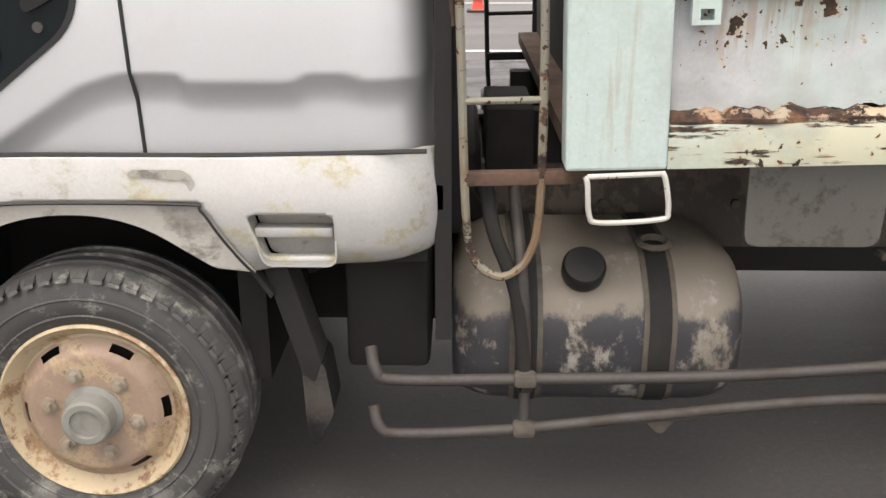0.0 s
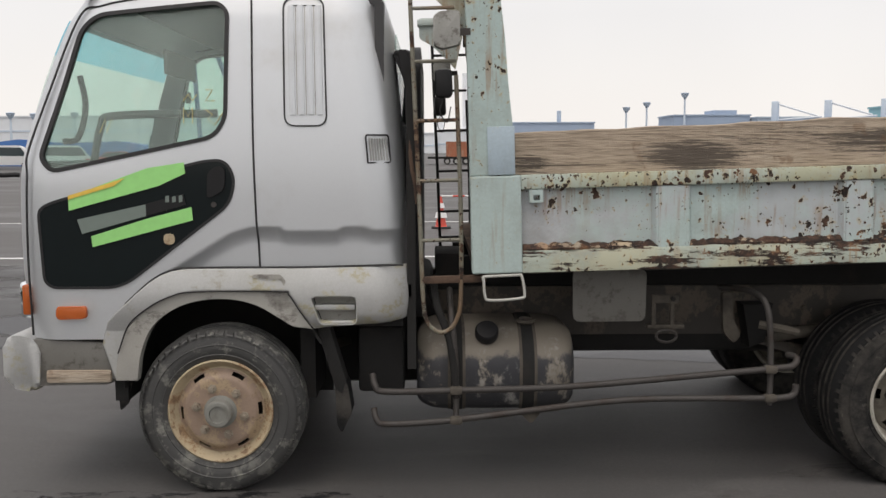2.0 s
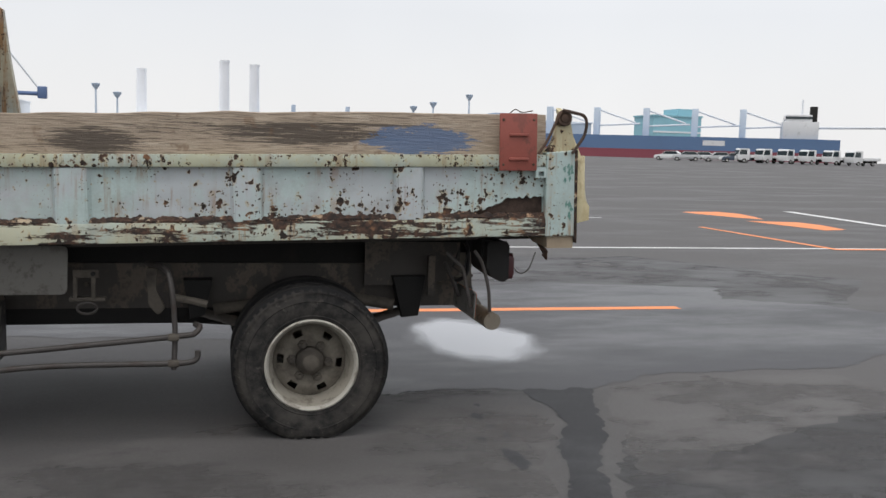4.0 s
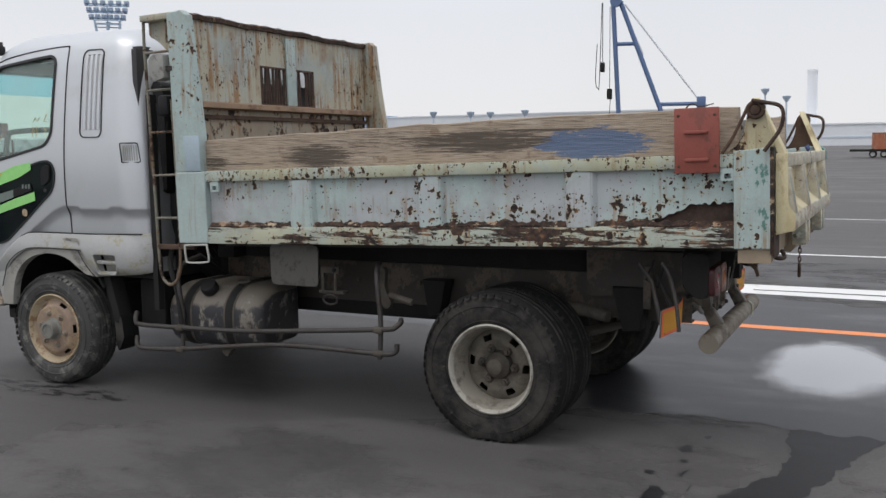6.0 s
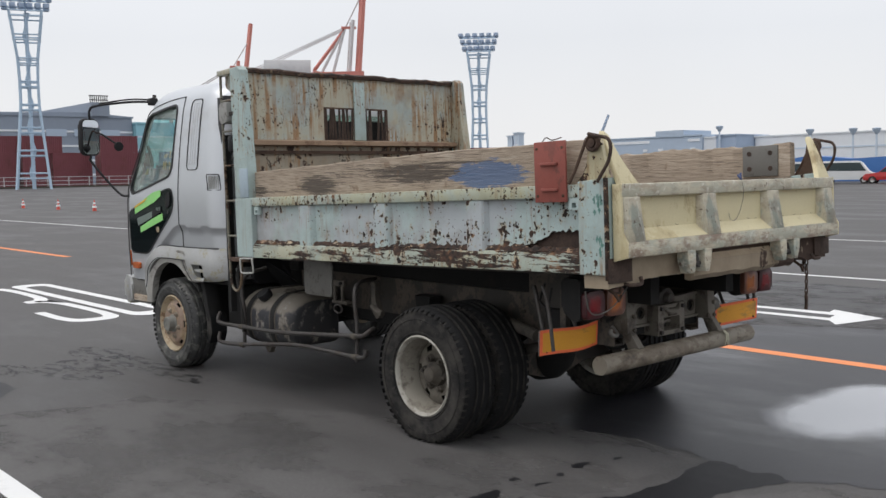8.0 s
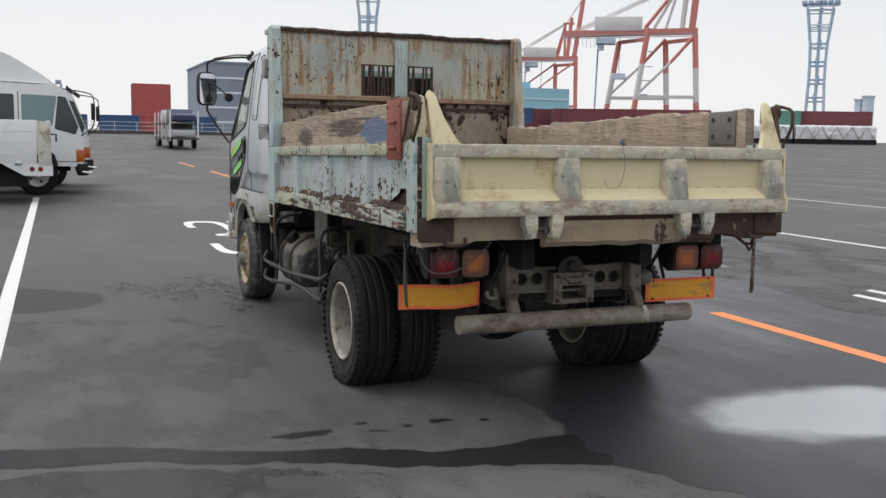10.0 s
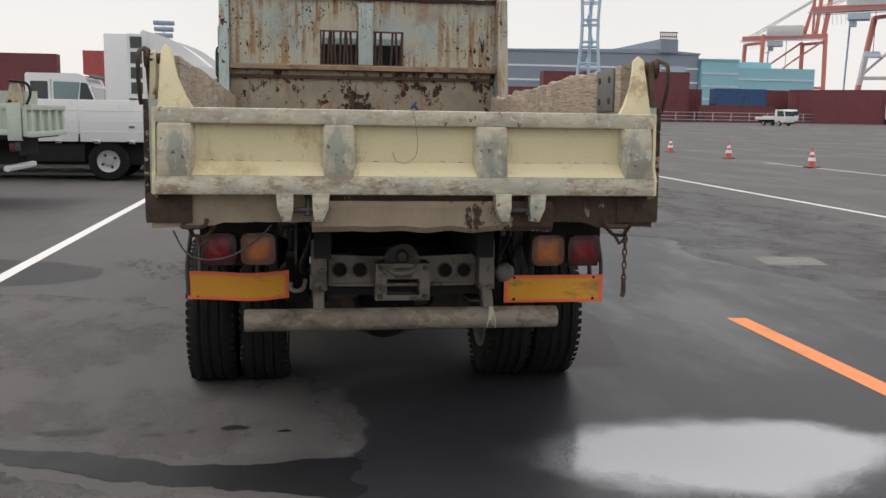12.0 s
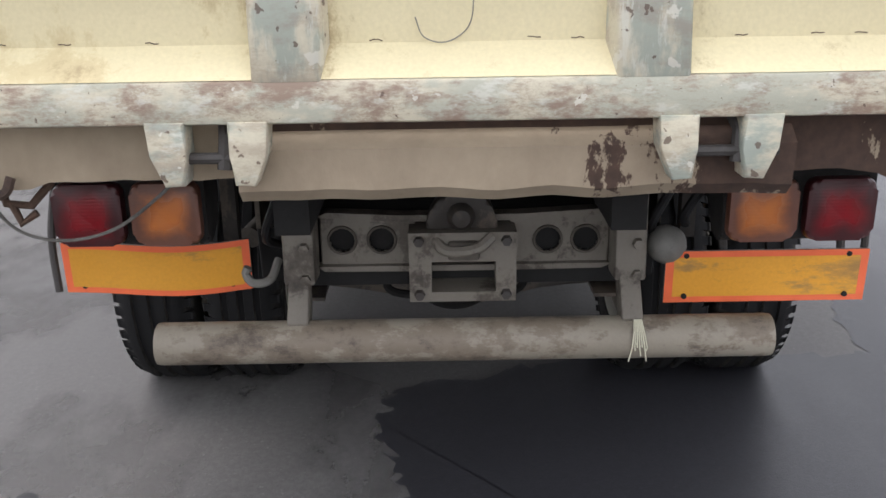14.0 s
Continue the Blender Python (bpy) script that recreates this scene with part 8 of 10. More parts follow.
# ---- traffic cones ----
M_CONE = plain("red_cone_plastic", (0.62, 0.075, 0.05), 0.5)
M_CONE_W = plain("white_reflective_band", (0.72, 0.72, 0.72), 0.5)
M_CONE_B = plain("black_cone_base", (0.03, 0.03, 0.03), 0.8)
cone = thing("traffic_cone", (-14.2, 20.2, 0), "red traffic cone with white bands on asphalt", "traffic cone", "row of traffic cones")
at0 = (-14.2, 20.2, 0)
body = part("cone_body", lathe(bmesh.new(), [(0.0001, 0.66), (0.018, 0.66), (0.022, 0.64), (0.115, 0.05), (0.14, 0.03)], 24, "z", at0), M_CONE, cone)
for z0, z1 in ((0.42, 0.52), (0.22, 0.33)):
    part("white_band", lathe(bmesh.new(), [(0.024 + 0.152 * (0.64 - z) / 0.6, z) for z in (z0, z1)], 24, "z", at0), M_CONE_W, body)
part("cone_base", boxes((-14.4, -14.0, 20.0, 20.4, 0.006, 0.037), bevel=0.01), M_CONE_B, cone)
for x, y in ((-20.5, 20.2), (-26.9, 20.25), (-32.9, 20.2), (-39.1, 20.3), (-45.0, 20.2), (-51.0, 20.35), (-57.2, 20.3), (1.15, 18.4), (3.1, 18.4), (9.5, 92.0)):
    copy_thing(cone, Matrix.Translation((x, y, rise(x, y))))
pole = thing("cone_bar", (2.1, 18.4, 0), "red and white striped bar between traffic cones", "barrier bar")
for i in range(8):
    part("stripe", bar([(1.15 + 0.244 * i, 18.4, 0.665), (1.15 + 0.244 * (i + 1), 18.4, 0.665)], r=0.018), M_CONE if i % 2 else M_CONE_W, pole)


# ---- parked vehicles ----
M_VAN = surface("white_vehicle_paint", (0.70, 0.71, 0.71), (0.5, 0.5, 0.48), 0.35, 0.0, 1.5, 0.2, 80.0, 0.04, 0.0)
M_GREENP = surface("pale_green_vehicle_paint", (0.46, 0.52, 0.44), (0.32, 0.34, 0.28), 0.5, 0.0, 2.0, 0.4)
M_CARGLASS = plain("dark_car_glass", (0.03, 0.045, 0.05), 0.08)
M_CYGLASS = plain("pale_car_glass", (0.16, 0.24, 0.25), 0.08)
M_RIM_S = plain("silver_wheel_rim", (0.42, 0.42, 0.41), 0.45, 0.4)
M_CHROME = plain("chrome", (0.6, 0.6, 0.6), 0.2, 1.0)


def simple_wheel(parent, x, y, z, R, w, axis="x"):
    bm = lathe(bmesh.new(), [(R * 0.55, -w / 2 * 0.8), (R * 0.6, -w / 2), (R * 0.93, -w / 2), (R, -w / 2 * 0.75), (R, w / 2 * 0.75), (R * 0.93, w / 2), (R * 0.6, w / 2), (R * 0.55, w / 2 * 0.8)], 32, axis, (x, y, z), closed=True)
    t = part("wheel", bm, M_RUBBER, parent)
    part("rim", lathe(bmesh.new(), [(0.0001, -w * 0.40), (R * 0.2, -w * 0.40), (R * 0.25, -w * 0.3), (R * 0.45, -w * 0.3), (R * 0.58, -w * 0.45), (R * 0.58, w * 0.45), (R * 0.45, w * 0.3), (R * 0.25, w * 0.3), (R * 0.2, w * 0.40), (0.0001, w * 0.40)], 24, axis, (x, y, z)), M_RIM_S, t)
    if R > 0.4 and axis == "x":
        for i in range(4):
            a = 0.5 + i * math.pi / 2
            for e in (-1, 1):
                slot = lathe(bmesh.new(), [(R * 0.075, -0.006), (R * 0.075, 0.006)], 12, axis, (x + e * w * 0.302, y + R * 0.35 * math.cos(a), z + R * 0.35 * math.sin(a)))
                part("hand_hole", slot, M_SEAL, t)


def flatbed_truck(x, y, k, tail, paint, label, deflector=True):
    """A cab-over flatbed that faces +y; x is its visible side, y its front; k its size."""
    t = thing("flatbed_truck", (x - 1.0 * k, y - 3 * k, 0), label, "truck")
    w = 2.05 * k

    def X(a):
        return x - w + a * w

    def prof(pts):
        return [(y + b * k, c * k) for b, c in pts]
    cab_p = rounded(prof([(-1.95, 0.62), (-0.02, 0.62), (0.0, 1.25), (-0.35, 2.22), (-0.50, 2.36), (-1.95, 2.36)]), [0.05, 0.06, 0.1, 0.1, 0.1, 0.06])
    c = part("cab", prism(bmesh.new(), cab_p, X(0), X(1), "x", bevel=0.05 * k), paint, t)
    for xa in (x + 0.004, x - w - 0.004):
        s = 1 if xa > x - 1 else -1
        lo, hi = sorted((xa, xa - s * 0.02))
        part("rear_window", prism(bmesh.new(), rounded(prof([(-1.82, 1.48), (-1.36, 1.48), (-1.36, 2.14), (-1.82, 2.14)]), 0.05), lo, hi, "x"), M_CARGLASS, c)
        part("door_window", prism(bmesh.new(), rounded(prof([(-1.22, 1.50), (-0.62, 1.48), (-0.52, 2.12), (-1.22, 2.14)]), 0.05), lo, hi, "x"), M_CYGLASS, c)
        part("quarter_window", prism(bmesh.new(), rounded(prof([(-0.58, 1.42), (-0.16, 1.30), (-0.10, 1.48), (-0.34, 2.10), (-0.50, 2.12)]), 0.04), lo, hi, "x"), M_CARGLASS, c)
        part("door_line", bar([(xa, y - 1.28 * k, 2.2 * k), (xa, y - 1.28 * k, 0.75 * k), (xa, y - 0.1 * k, 0.72 * k)], r=0.008), M_SEAL, c)
        part("handle", boxes((*sorted((xa, xa + s * 0.02)), y - 1.15 * k, y - 0.98 * k, 1.33 * k, 1.37 * k)), M_BLACK, c)
    part("windscreen", prism(bmesh.new(), prof([(0.008, 1.28), (-0.34, 2.18), (-0.36, 2.17), (-0.012, 1.26)]), X(0.06), X(0.94), "x"), M_CARGLASS, c)
    part("bumper", boxes((X(-0.01), X(1.01), y - 0.15 * k, y + 0.08 * k, 0.42 * k, 0.68 * k), bevel=0.03), M_BLACK, c)
    part("bumper_tube", bar([(X(0.6), y + 0.12 * k, 0.48 * k), (X(1.03), y + 0.12 * k, 0.48 * k), (X(1.04), y - 0.05 * k, 0.50 * k)], r=0.03), M_CHROME, c)
    part("corner_lamp", boxes((X(0.93), X(1.006), y - 0.16 * k, y + 0.01 * k, 0.72 * k, 0.98 * k), bevel=0.015), M_ORANGE, c)
    part("headlamp", boxes((X(0.70), X(0.90), y - 0.02, y + 0.015 * k, 0.78 * k, 0.95 * k), bevel=0.01), M_CHROME, c)
    part("visor", prism(bmesh.new(), prof([(-0.30, 2.30), (-0.18, 2.22), (-0.20, 2.26), (-0.32, 2.36)]), X(0.05), X(0.95), "x"), M_BLACK, c)
    part("mirror_stay", bar([(X(0.95), y - 0.4 * k, 2.28 * k), (X(1.0), y + 0.1 * k, 2.20 * k), (X(1.06), y + 0.22 * k, 2.05 * k), (X(1.06), y + 0.20 * k, 1.5 * k), (X(1.0), y - 0.05 * k, 1.28 * k)], r=0.014, soft=True), M_BLACK, c)
    part("mirror", boxes((X(1.02), X(1.10), y + 0.16 * k, y + 0.22 * k, 1.62 * k, 1.98 * k), bevel=0.015), M_BLACK, c)
    part("arch", prism(bmesh.new(), rounded(prof([(-1.35, 0.60), (-1.30, 0.90), (-0.95, 1.02), (-0.60, 0.90), (-0.52, 0.60)]), 0.08), X(0.98), X(1.008), "x"), M_BLACK, c)
    if deflector:
        part("deflector", prism(bmesh.new(), rounded(prof([(-2.1, 2.37), (-0.62, 2.37), (-0.95, 2.66), (-1.45, 2.98), (-2.1, 3.16)]), [0.02, 0.02, 0.2, 0.4, 0.05]), X(0.08), X(0.92), "x", bevel=0.06), paint, t, "white wind deflector")
        part("headboard", boxes((X(0.0), X(1.0), y - 2.86 * k, y - 2.34 * k, 0.95 * k, 3.05 * k), bevel=0.03), paint, t, "white boxed headboard")
        for i in range(4):
            part("headboard_slot", boxes((X(1.001), X(1.004), y - 2.30 * k, y - 2.05 * k, (1.75 + 0.33 * i) * k, (2.0 + 0.33 * i) * k)), M_CARGLASS, t)
        part("headboard_side", boxes((X(0.98), X(1.0), y - 2.36 * k, y - 1.98 * k, 1.65 * k, 3.05 * k)), paint, t)
    bed0 = y - tail
    part("deck", boxes((X(0.0), X(1.0), bed0, y - 2.05 * k, 0.82 * k, 0.95 * k)), M_FRAME, t)
    seg = (y - 2.0 * k - bed0) / 2.0
    for i in range(2):
        a = bed0 + seg * i
        gate_o = part("side_gate", boxes((X(0.985), X(1.005), a + 0.03, a + seg - 0.06, 0.88 * k, 1.575 * k), bevel=0.01), paint, t)
        for j in range(4):
            part("hinge", boxes((X(1.005), X(1.02), a + seg * (j + 0.5) / 4 - 0.06, a + seg * (j + 0.5) / 4 + 0.06, 0.85 * k, 0.90 * k), bevel=0.008), M_CHROME, gate_o)
        for zz in (1.02, 1.2, 1.4):
            part("crease", boxes((X(1.0055), X(1.009), a + 0.05, a + seg - 0.08, zz * k, (zz + 0.014) * k)), paint, gate_o)
        part("far_gate", boxes((X(-0.005), X(0.015), a + 0.03, a + seg - 0.06, 0.88 * k, 1.575 * k), bevel=0.01), paint, t)
    part("corner_post", boxes((X(0.975), X(1.006), y - 2.05 * k, y - 1.96 * k, 0.60 * k, 1.62 * k)), M_GREENP, t)
    part("side_skirt", prism(bmesh.new(), prof([(-2.75, 0.84), (-1.42, 0.84), (-1.42, 0.52), (-2.35, 0.52)]), X(0.985), X(1.0), "x"), paint, t)
    part("chassis", boxes((X(0.28), X(0.72), bed0 + 0.2, y - 0.3, 0.50 * k, 0.80 * k)), M_FRAME, t)
    part("under_box", boxes((X(0.7), X(0.97), y - 4.2 * k, y - 2.9 * k, 0.42 * k, 0.80 * k)), M_FRAME, t)
    for yy in (y - 0.95 * k, bed0 + 1.9 * k):
        for a in (0.07, 0.93):
            simple_wheel(t, X(a), yy, 0.42 * k, 0.42 * k, 0.24 * k)
    return t


white_truck = flatbed_truck(-15.3, 2.02, 1.1, 9.6, M_VAN, "white flatbed truck with a wind deflector parked on asphalt")
copy_thing(white_truck, Matrix.Translation((-19.7, -1.05, 0)))


def side_flatbed(x, y):
    """A white flatbed whose rear end points at the yard; x its visible side, y its rear end."""
    t = thing("flatbed_truck", (x - 1.0, y - 3, 0), "white flatbed truck with closed side gates parked on asphalt", "truck")
    x0 = x - 2.1
    part("deck", boxes((x0, x - 0.01, y - 4.9, y - 0.06, 0.84, 0.96)), M_FRAME, t)
    for a, b in ((y - 4.9, y - 2.5), (y - 2.46, y - 0.30)):
        g = part("side_gate", boxes((x - 0.04, x, a, b, 0.84, 1.74), bevel=0.012), M_VAN, t)
        for zz in (1.04, 1.27, 1.50):
            part("crease", boxes((x, x + 0.006, a + 0.03, b - 0.03, zz, zz + 0.02), bevel=0.002), M_VAN, g)
        for k in range(3):
            c = a + (b - a) * (k + 0.5) / 3
            part("hinge", boxes((x, x + 0.03, c - 0.07, c + 0.07, 0.80, 0.88), bevel=0.01), M_CHROME, g)
        part("latch", boxes((x, x + 0.012, 0.5 * (a + b) - 0.06, 0.5 * (a + b) + 0.06, 1.14, 1.19), bevel=0.003), M_PLATE, g)
        part("far_gate", boxes((x0, x0 + 0.04, a, b, 0.84, 1.74), bevel=0.01), M_VAN, t)
    part("rear_gate", boxes((x0 + 0.05, x - 0.05, y - 0.10, y - 0.05, 0.84, 1.74), bevel=0.01), M_VAN, t)
    post = part("corner_post", boxes((x - 0.10, x + 0.01, y - 0.28, y - 0.02, 0.80, 1.72), bevel=0.01), scuffed("stained_white_post", (0.55, 0.55, 0.50), (0.38, 0.36, 0.24), (0.16, 0.13, 0.10), 0.8, (1, 1, 0.5)), t, "stained corner post")
    part("post_lever", bar([(x + 0.02, y - 0.02, 1.45), (x + 0.04, y + 0.08, 1.45), (x + 0.04, y + 0.08, 1.30)], r=0.018), M_BLACK, post)
    part("side_skirt", prism(bmesh.new(), [(y - 1.0, 0.84), (y, 0.84), (y, 0.58), (y - 0.55, 0.58)], x - 0.02, x, "x"), M_VAN, t, "white slanted side skirt")
    for k in (0.20, 0.36):
        part("side_reflector", lathe(bmesh.new(), [(0.0001, 0.012), (0.05, 0.010), (0.052, 0.0)], 14, "x", (x, y - k - 0.04, 0.72)), M_LAMP_RED, t)
    # Box made wide and deep so dark steel stands in for shade below.
    part("chassis", boxes((x - 1.8, x - 0.32, y - 6.6, y - 0.5, 0.34, 0.83)), M_FRAME, t)
    part("under_box", boxes((x - 0.6, x - 0.1, y - 3.6, y - 2.4, 0.40, 0.80), bevel=0.02), M_FRAME, t)
    cab_p = rounded([(y - 6.75, 0.66), (y - 5.05, 0.66), (y - 5.05, 2.25), (y - 6.25, 2.25), (y - 6.72, 1.35)], [0.05, 0.05, 0.12, 0.15, 0.1])
    c = part("cab", prism(bmesh.new(), cab_p, x0 + 0.05, x - 0.02, "x", bevel=0.05), M_VAN, t)
    part("door_window", prism(bmesh.new(), rounded([(y - 6.55, 1.40), (y - 5.60, 1.40), (y - 5.62, 2.08), (y - 6.22, 2.08)], 0.05), x - 0.03, x - 0.014, "x"), M_CARGLASS, c)
    part("rear_window", boxes((x0 + 0.25, x - 0.25, y - 5.06, y - 5.042, 1.5, 2.05), bevel=0.003), M_CARGLASS, c)
    for yy in (y - 1.9, y - 5.95):
        for a in (x - 0.16, x0 + 0.16):
            simple_wheel(t, a, yy, 0.42, 0.42, 0.24)
    return t


side_flatbed(-12.6, 1.33)
flatbed_truck(-21.2, -2.45, 1.1, 8.0, M_VAN, "plain white flatbed truck parked behind other trucks", False)


def green_dump():
    """The pale green dump truck whose rear end points at the yard."""
    x1, y1 = -6.5, -0.48
    t = thing("dump_truck", (x1 - 1.05, y1 - 2.5, 0), "pale green dump truck with a rusty gate hinge parked on asphalt", "truck")
    x0 = x1 - 2.1
    side = part("bed_side", boxes((x1 - 0.06, x1, y1 - 3.6, y1 - 0.16, 1.06, 1.50), bevel=0.008), M_GREENP, t)
    part("top_rail", boxes((x1 - 0.03, x1 + 0.03, y1 - 3.6, y1 - 0.16, 1.43, 1.51), bevel=0.008), M_GREENP, side)
    part("lower_rail", boxes((x1 - 0.03, x1 + 0.03, y1 - 3.6, y1 - 0.16, 1.06, 1.14), bevel=0.008), M_GREENP, side)
    for i in range(5):
        yy = y1 - 3.45 + 0.75 * i
        part("rib", boxes((x1 - 0.01, x1 + 0.025, yy - 0.05, yy + 0.05, 1.12, 1.44), bevel=0.006), M_GREENP, side)
    part("far_side", boxes((x0, x0 + 0.06, y1 - 3.6, y1 - 0.16, 1.06, 1.50)), M_GREENP, t)
    part("rear_post", boxes((x1 - 0.08, x1 + 0.035, y1 - 0.32, y1 - 0.12, 0.98, 1.52), bevel=0.01), M_GREENP, t)
    part("bed_floor", boxes((x0, x1 - 0.02, y1 - 3.6, y1 - 0.1, 1.0, 1.06)), M_FRAME, t)
    gate_o = part("tailgate", boxes((x0, x1, y1 - 0.10, y1 - 0.04, 1.04, 1.48), bevel=0.006), M_GREENP, t)
    for i in range(5):
        a = x0 + 0.05 + 0.475 * i
        part("gate_rib", boxes((a, a + 0.10, y1 - 0.05, y1 + 0.02, 1.10, 1.44), bevel=0.006), M_GREENP, gate_o)
    part("gate_rail", boxes((x0, x1, y1 - 0.05, y1 + 0.03, 1.42, 1.50), (x0, x1, y1 - 0.05, y1 + 0.04, 1.03, 1.11), bevel=0.006), M_GREENP, gate_o)
    part("hinge_bracket", prism(bmesh.new(), rounded([(y1 - 0.34, 1.5), (y1 - 0.08, 1.5), (y1 - 0.10, 1.72), (y1 - 0.16, 1.84), (y1 - 0.24, 1.84)], 0.03), x1 - 0.03, x1 + 0.02, "x"), M_HINGE, t, "rusty gate hinge bracket")
    part("hinge_arm", bar([(x1 + 0.04, y1 - 0.25, 1.83), (x1 + 0.04, y1 - 0.02, 1.80), (x1 + 0.04, y1 + 0.04, 1.66), (x1 + 0.04, y1 - 0.02, 1.50)], r=0.02, soft=True), M_BLACK, t)
    part("side_board", boxes((x0 + 0.1, x0 + 0.16, y1 - 3.4, y1 - 0.4, 1.5, 1.72)), M_GREENP, t)
    for i in range(3):
        part("board_stake", boxes((x0 + 0.16, x0 + 0.2, y1 - 0.7 - 0.9 * i, y1 - 0.6 - 0.9 * i, 1.5, 1.78)), M_HINGE, t)
    part("load_bin", boxes((x0 + 0.4, x1 - 0.5, y1 - 2.9, y1 - 2.2, 1.06, 1.92), bevel=0.02), M_CREAM, t)
    part("mudguard", prism(bmesh.new(), [(y1 - 2.75, 0.72), (y1 - 2.45, 0.95), (y1 - 1.75, 0.95), (y1 - 1.35, 0.66), (y1 - 1.42, 0.64), (y1 - 1.78, 0.90), (y1 - 2.42, 0.90), (y1 - 2.70, 0.69)], x1 - 0.45, x1 - 0.03, "x"), M_VAN, t, "white angular mudguard")
    part("mud_flap", boxes((x1 - 0.5, x1 - 0.05, y1 - 1.02, y1 - 0.99, 0.36, 0.95)), M_GREENP, t)
    part("chassis", boxes((x1 - 1.75, x1 - 0.62, y1 - 5.5, y1 - 0.35, 0.74, 0.98)), M_FRAME, t)
    part("tail_lamp", boxes((x1 - 0.45, x1 - 0.12, y1 - 0.35, y1 - 0.27, 0.82, 0.95), bevel=0.01), M_LAMP_RED, t)
    part("rear_tube", bar([(x0 + 0.3, y1 - 0.45, 0.56), (x1 - 0.3, y1 - 0.45, 0.56)], r=0.05), M_VAN, t)
    part("axle", bar([(x0 + 0.2, y1 - 1.75, 0.47), (x1 - 0.2, y1 - 1.75, 0.47)], r=0.07), M_FRAME, t)
    for yy in (y1 - 1.75, y1 - 5.0):
        for a in (x1 - 0.18, x1 - 0.48, x0 + 0.18, x0 + 0.48):
            simple_wheel(t, a, yy, 0.47, 0.47, 0.24)
    part("cab", prism(bmesh.new(), rounded([(y1 - 6.0, 0.7), (y1 - 4.1, 0.7), (y1 - 4.1, 2.35), (y1 - 5.6, 2.35), (y1 - 6.0, 1.5)], 0.1), x0 + 0.02, x1 - 0.02, "x", bevel=0.05), M_GREENP, t)
    t.scale = (1.0, 1.0, 1.06)


green_dump()


def car(at, yaw, paint, shape="car", label=""):
    """A small vehicle seen far off. It faces its own +x."""
    t = thing({"car": "car", "van": "van", "truck": "light_truck"}[shape], (0, 0, 0), label, {"car": "car", "van": "van", "truck": "truck"}[shape], "parked vehicles far off")
    if shape == "car":
        side, h, L, w = [(-2.1, 0.30), (2.1, 0.30), (2.15, 0.65), (1.9, 0.82), (0.95, 0.92), (0.35, 1.42), (-1.2, 1.45), (-1.9, 0.98), (-2.15, 0.9)], 1.45, 2.0, 0.82
        glass_p = [(0.85, 0.95), (0.32, 1.37), (-1.15, 1.40), (-1.75, 0.98)]
    elif shape == "van":
        side, h, L, w = [(-2.2, 0.35), (2.2, 0.35), (2.25, 0.85), (1.75, 1.05), (1.2, 1.80), (0.9, 1.95), (-2.15, 1.95), (-2.25, 1.0)], 1.95, 2.2, 0.85
        glass_p = [(1.55, 1.08), (1.08, 1.78), (-2.0, 1.80), (-2.05, 1.12)]
    else:
        side, h, L, w = [(0.6, 0.40), (2.3, 0.40), (2.35, 1.1), (2.05, 2.0), (1.9, 2.1), (0.6, 2.1)], 2.1, 2.2, 0.9
        glass_p = [(2.2, 1.2), (1.98, 1.92), (1.0, 1.92), (1.0, 1.2)]
    b = part("body", prism(bmesh.new(), rounded(side, 0.12), -w, w, bevel=0.05), paint, t)
    part("side_glass", prism(bmesh.new(), rounded(glass_p, 0.06), -w - 0.012, w + 0.012), M_CARGLASS, b)
    if shape == "truck":
        part("bed", boxes((-2.8, 0.5, -0.95, 0.95, 0.75, 1.15), bevel=0.02), paint, t)
        part("chassis", boxes((-2.7, 1.8, -0.4, 0.4, 0.42, 0.74)), M_FRAME, t)
        part("windscreen", boxes((2.0, 2.32, -0.78, 0.78, 1.22, 1.85)), M_CARGLASS, b)
    else:
        part("rear_glass", boxes((min(p[0] for p in side) - 0.01, min(p[0] for p in side) + 0.25, -w + 0.12, w - 0.12, 1.1, h - 0.18)), M_CARGLASS, b)
        part("bumper", boxes((-2.28, -2.0, -w, w, 0.30, 0.62), bevel=0.04), M_BLACK, b)
    for x in (-1.35, 1.4):
        for s in (-1, 1):
            simple_wheel(t, x, s * (w - 0.06), 0.31, 0.31, 0.2, "y")
    t.matrix_basis = Matrix.Translation(at) @ Matrix.Rotation(radians(yaw), 4, "Z")
    return t


M_CARRED = plain("red_car_paint", (0.42, 0.03, 0.03), 0.3)
M_CARBLUE = plain("dark_blue_paint", (0.02, 0.03, 0.09), 0.35)
M_CARGREY = plain("silver_car_paint", (0.45, 0.46, 0.47), 0.3, 0.4)
far_car = car((73.5, 130.0, rise(73.5, 130.0)), 150, M_VAN, "car", "white car parked at the far edge of the yard")
M_CARDARK = surface("dark_blue_car_paint", (0.05, 0.075, 0.11), (0.04, 0.05, 0.06), 0.3, 0.0, 1.5, 0.2, 80.0, 0.04, 0.0)
far_silver = car((75.6, 128.8, rise(75.6, 128.8)), 160, M_CARGREY, "car", "silver car parked at the far edge of the yard")
car((78.0, 127.4, rise(78.0, 127.4)), 155, M_CARDARK, "car", "dark blue car parked at the far edge of the yard")
far_truck = car((84.7, 123.4, rise(84.7, 123.4)), 200, M_VAN, "truck", "white light truck parked at the far edge of the yard")
far_van = car((-29.8, 79.1, rise(-29.8, 79.1)), 20, M_VAN, "van", "white van parked at the far edge of the yard")
far_red = car((-26.4, 80.0, rise(-26.4, 80.0)), 195, M_CARRED, "car", "red car parked at the far edge of the yard")
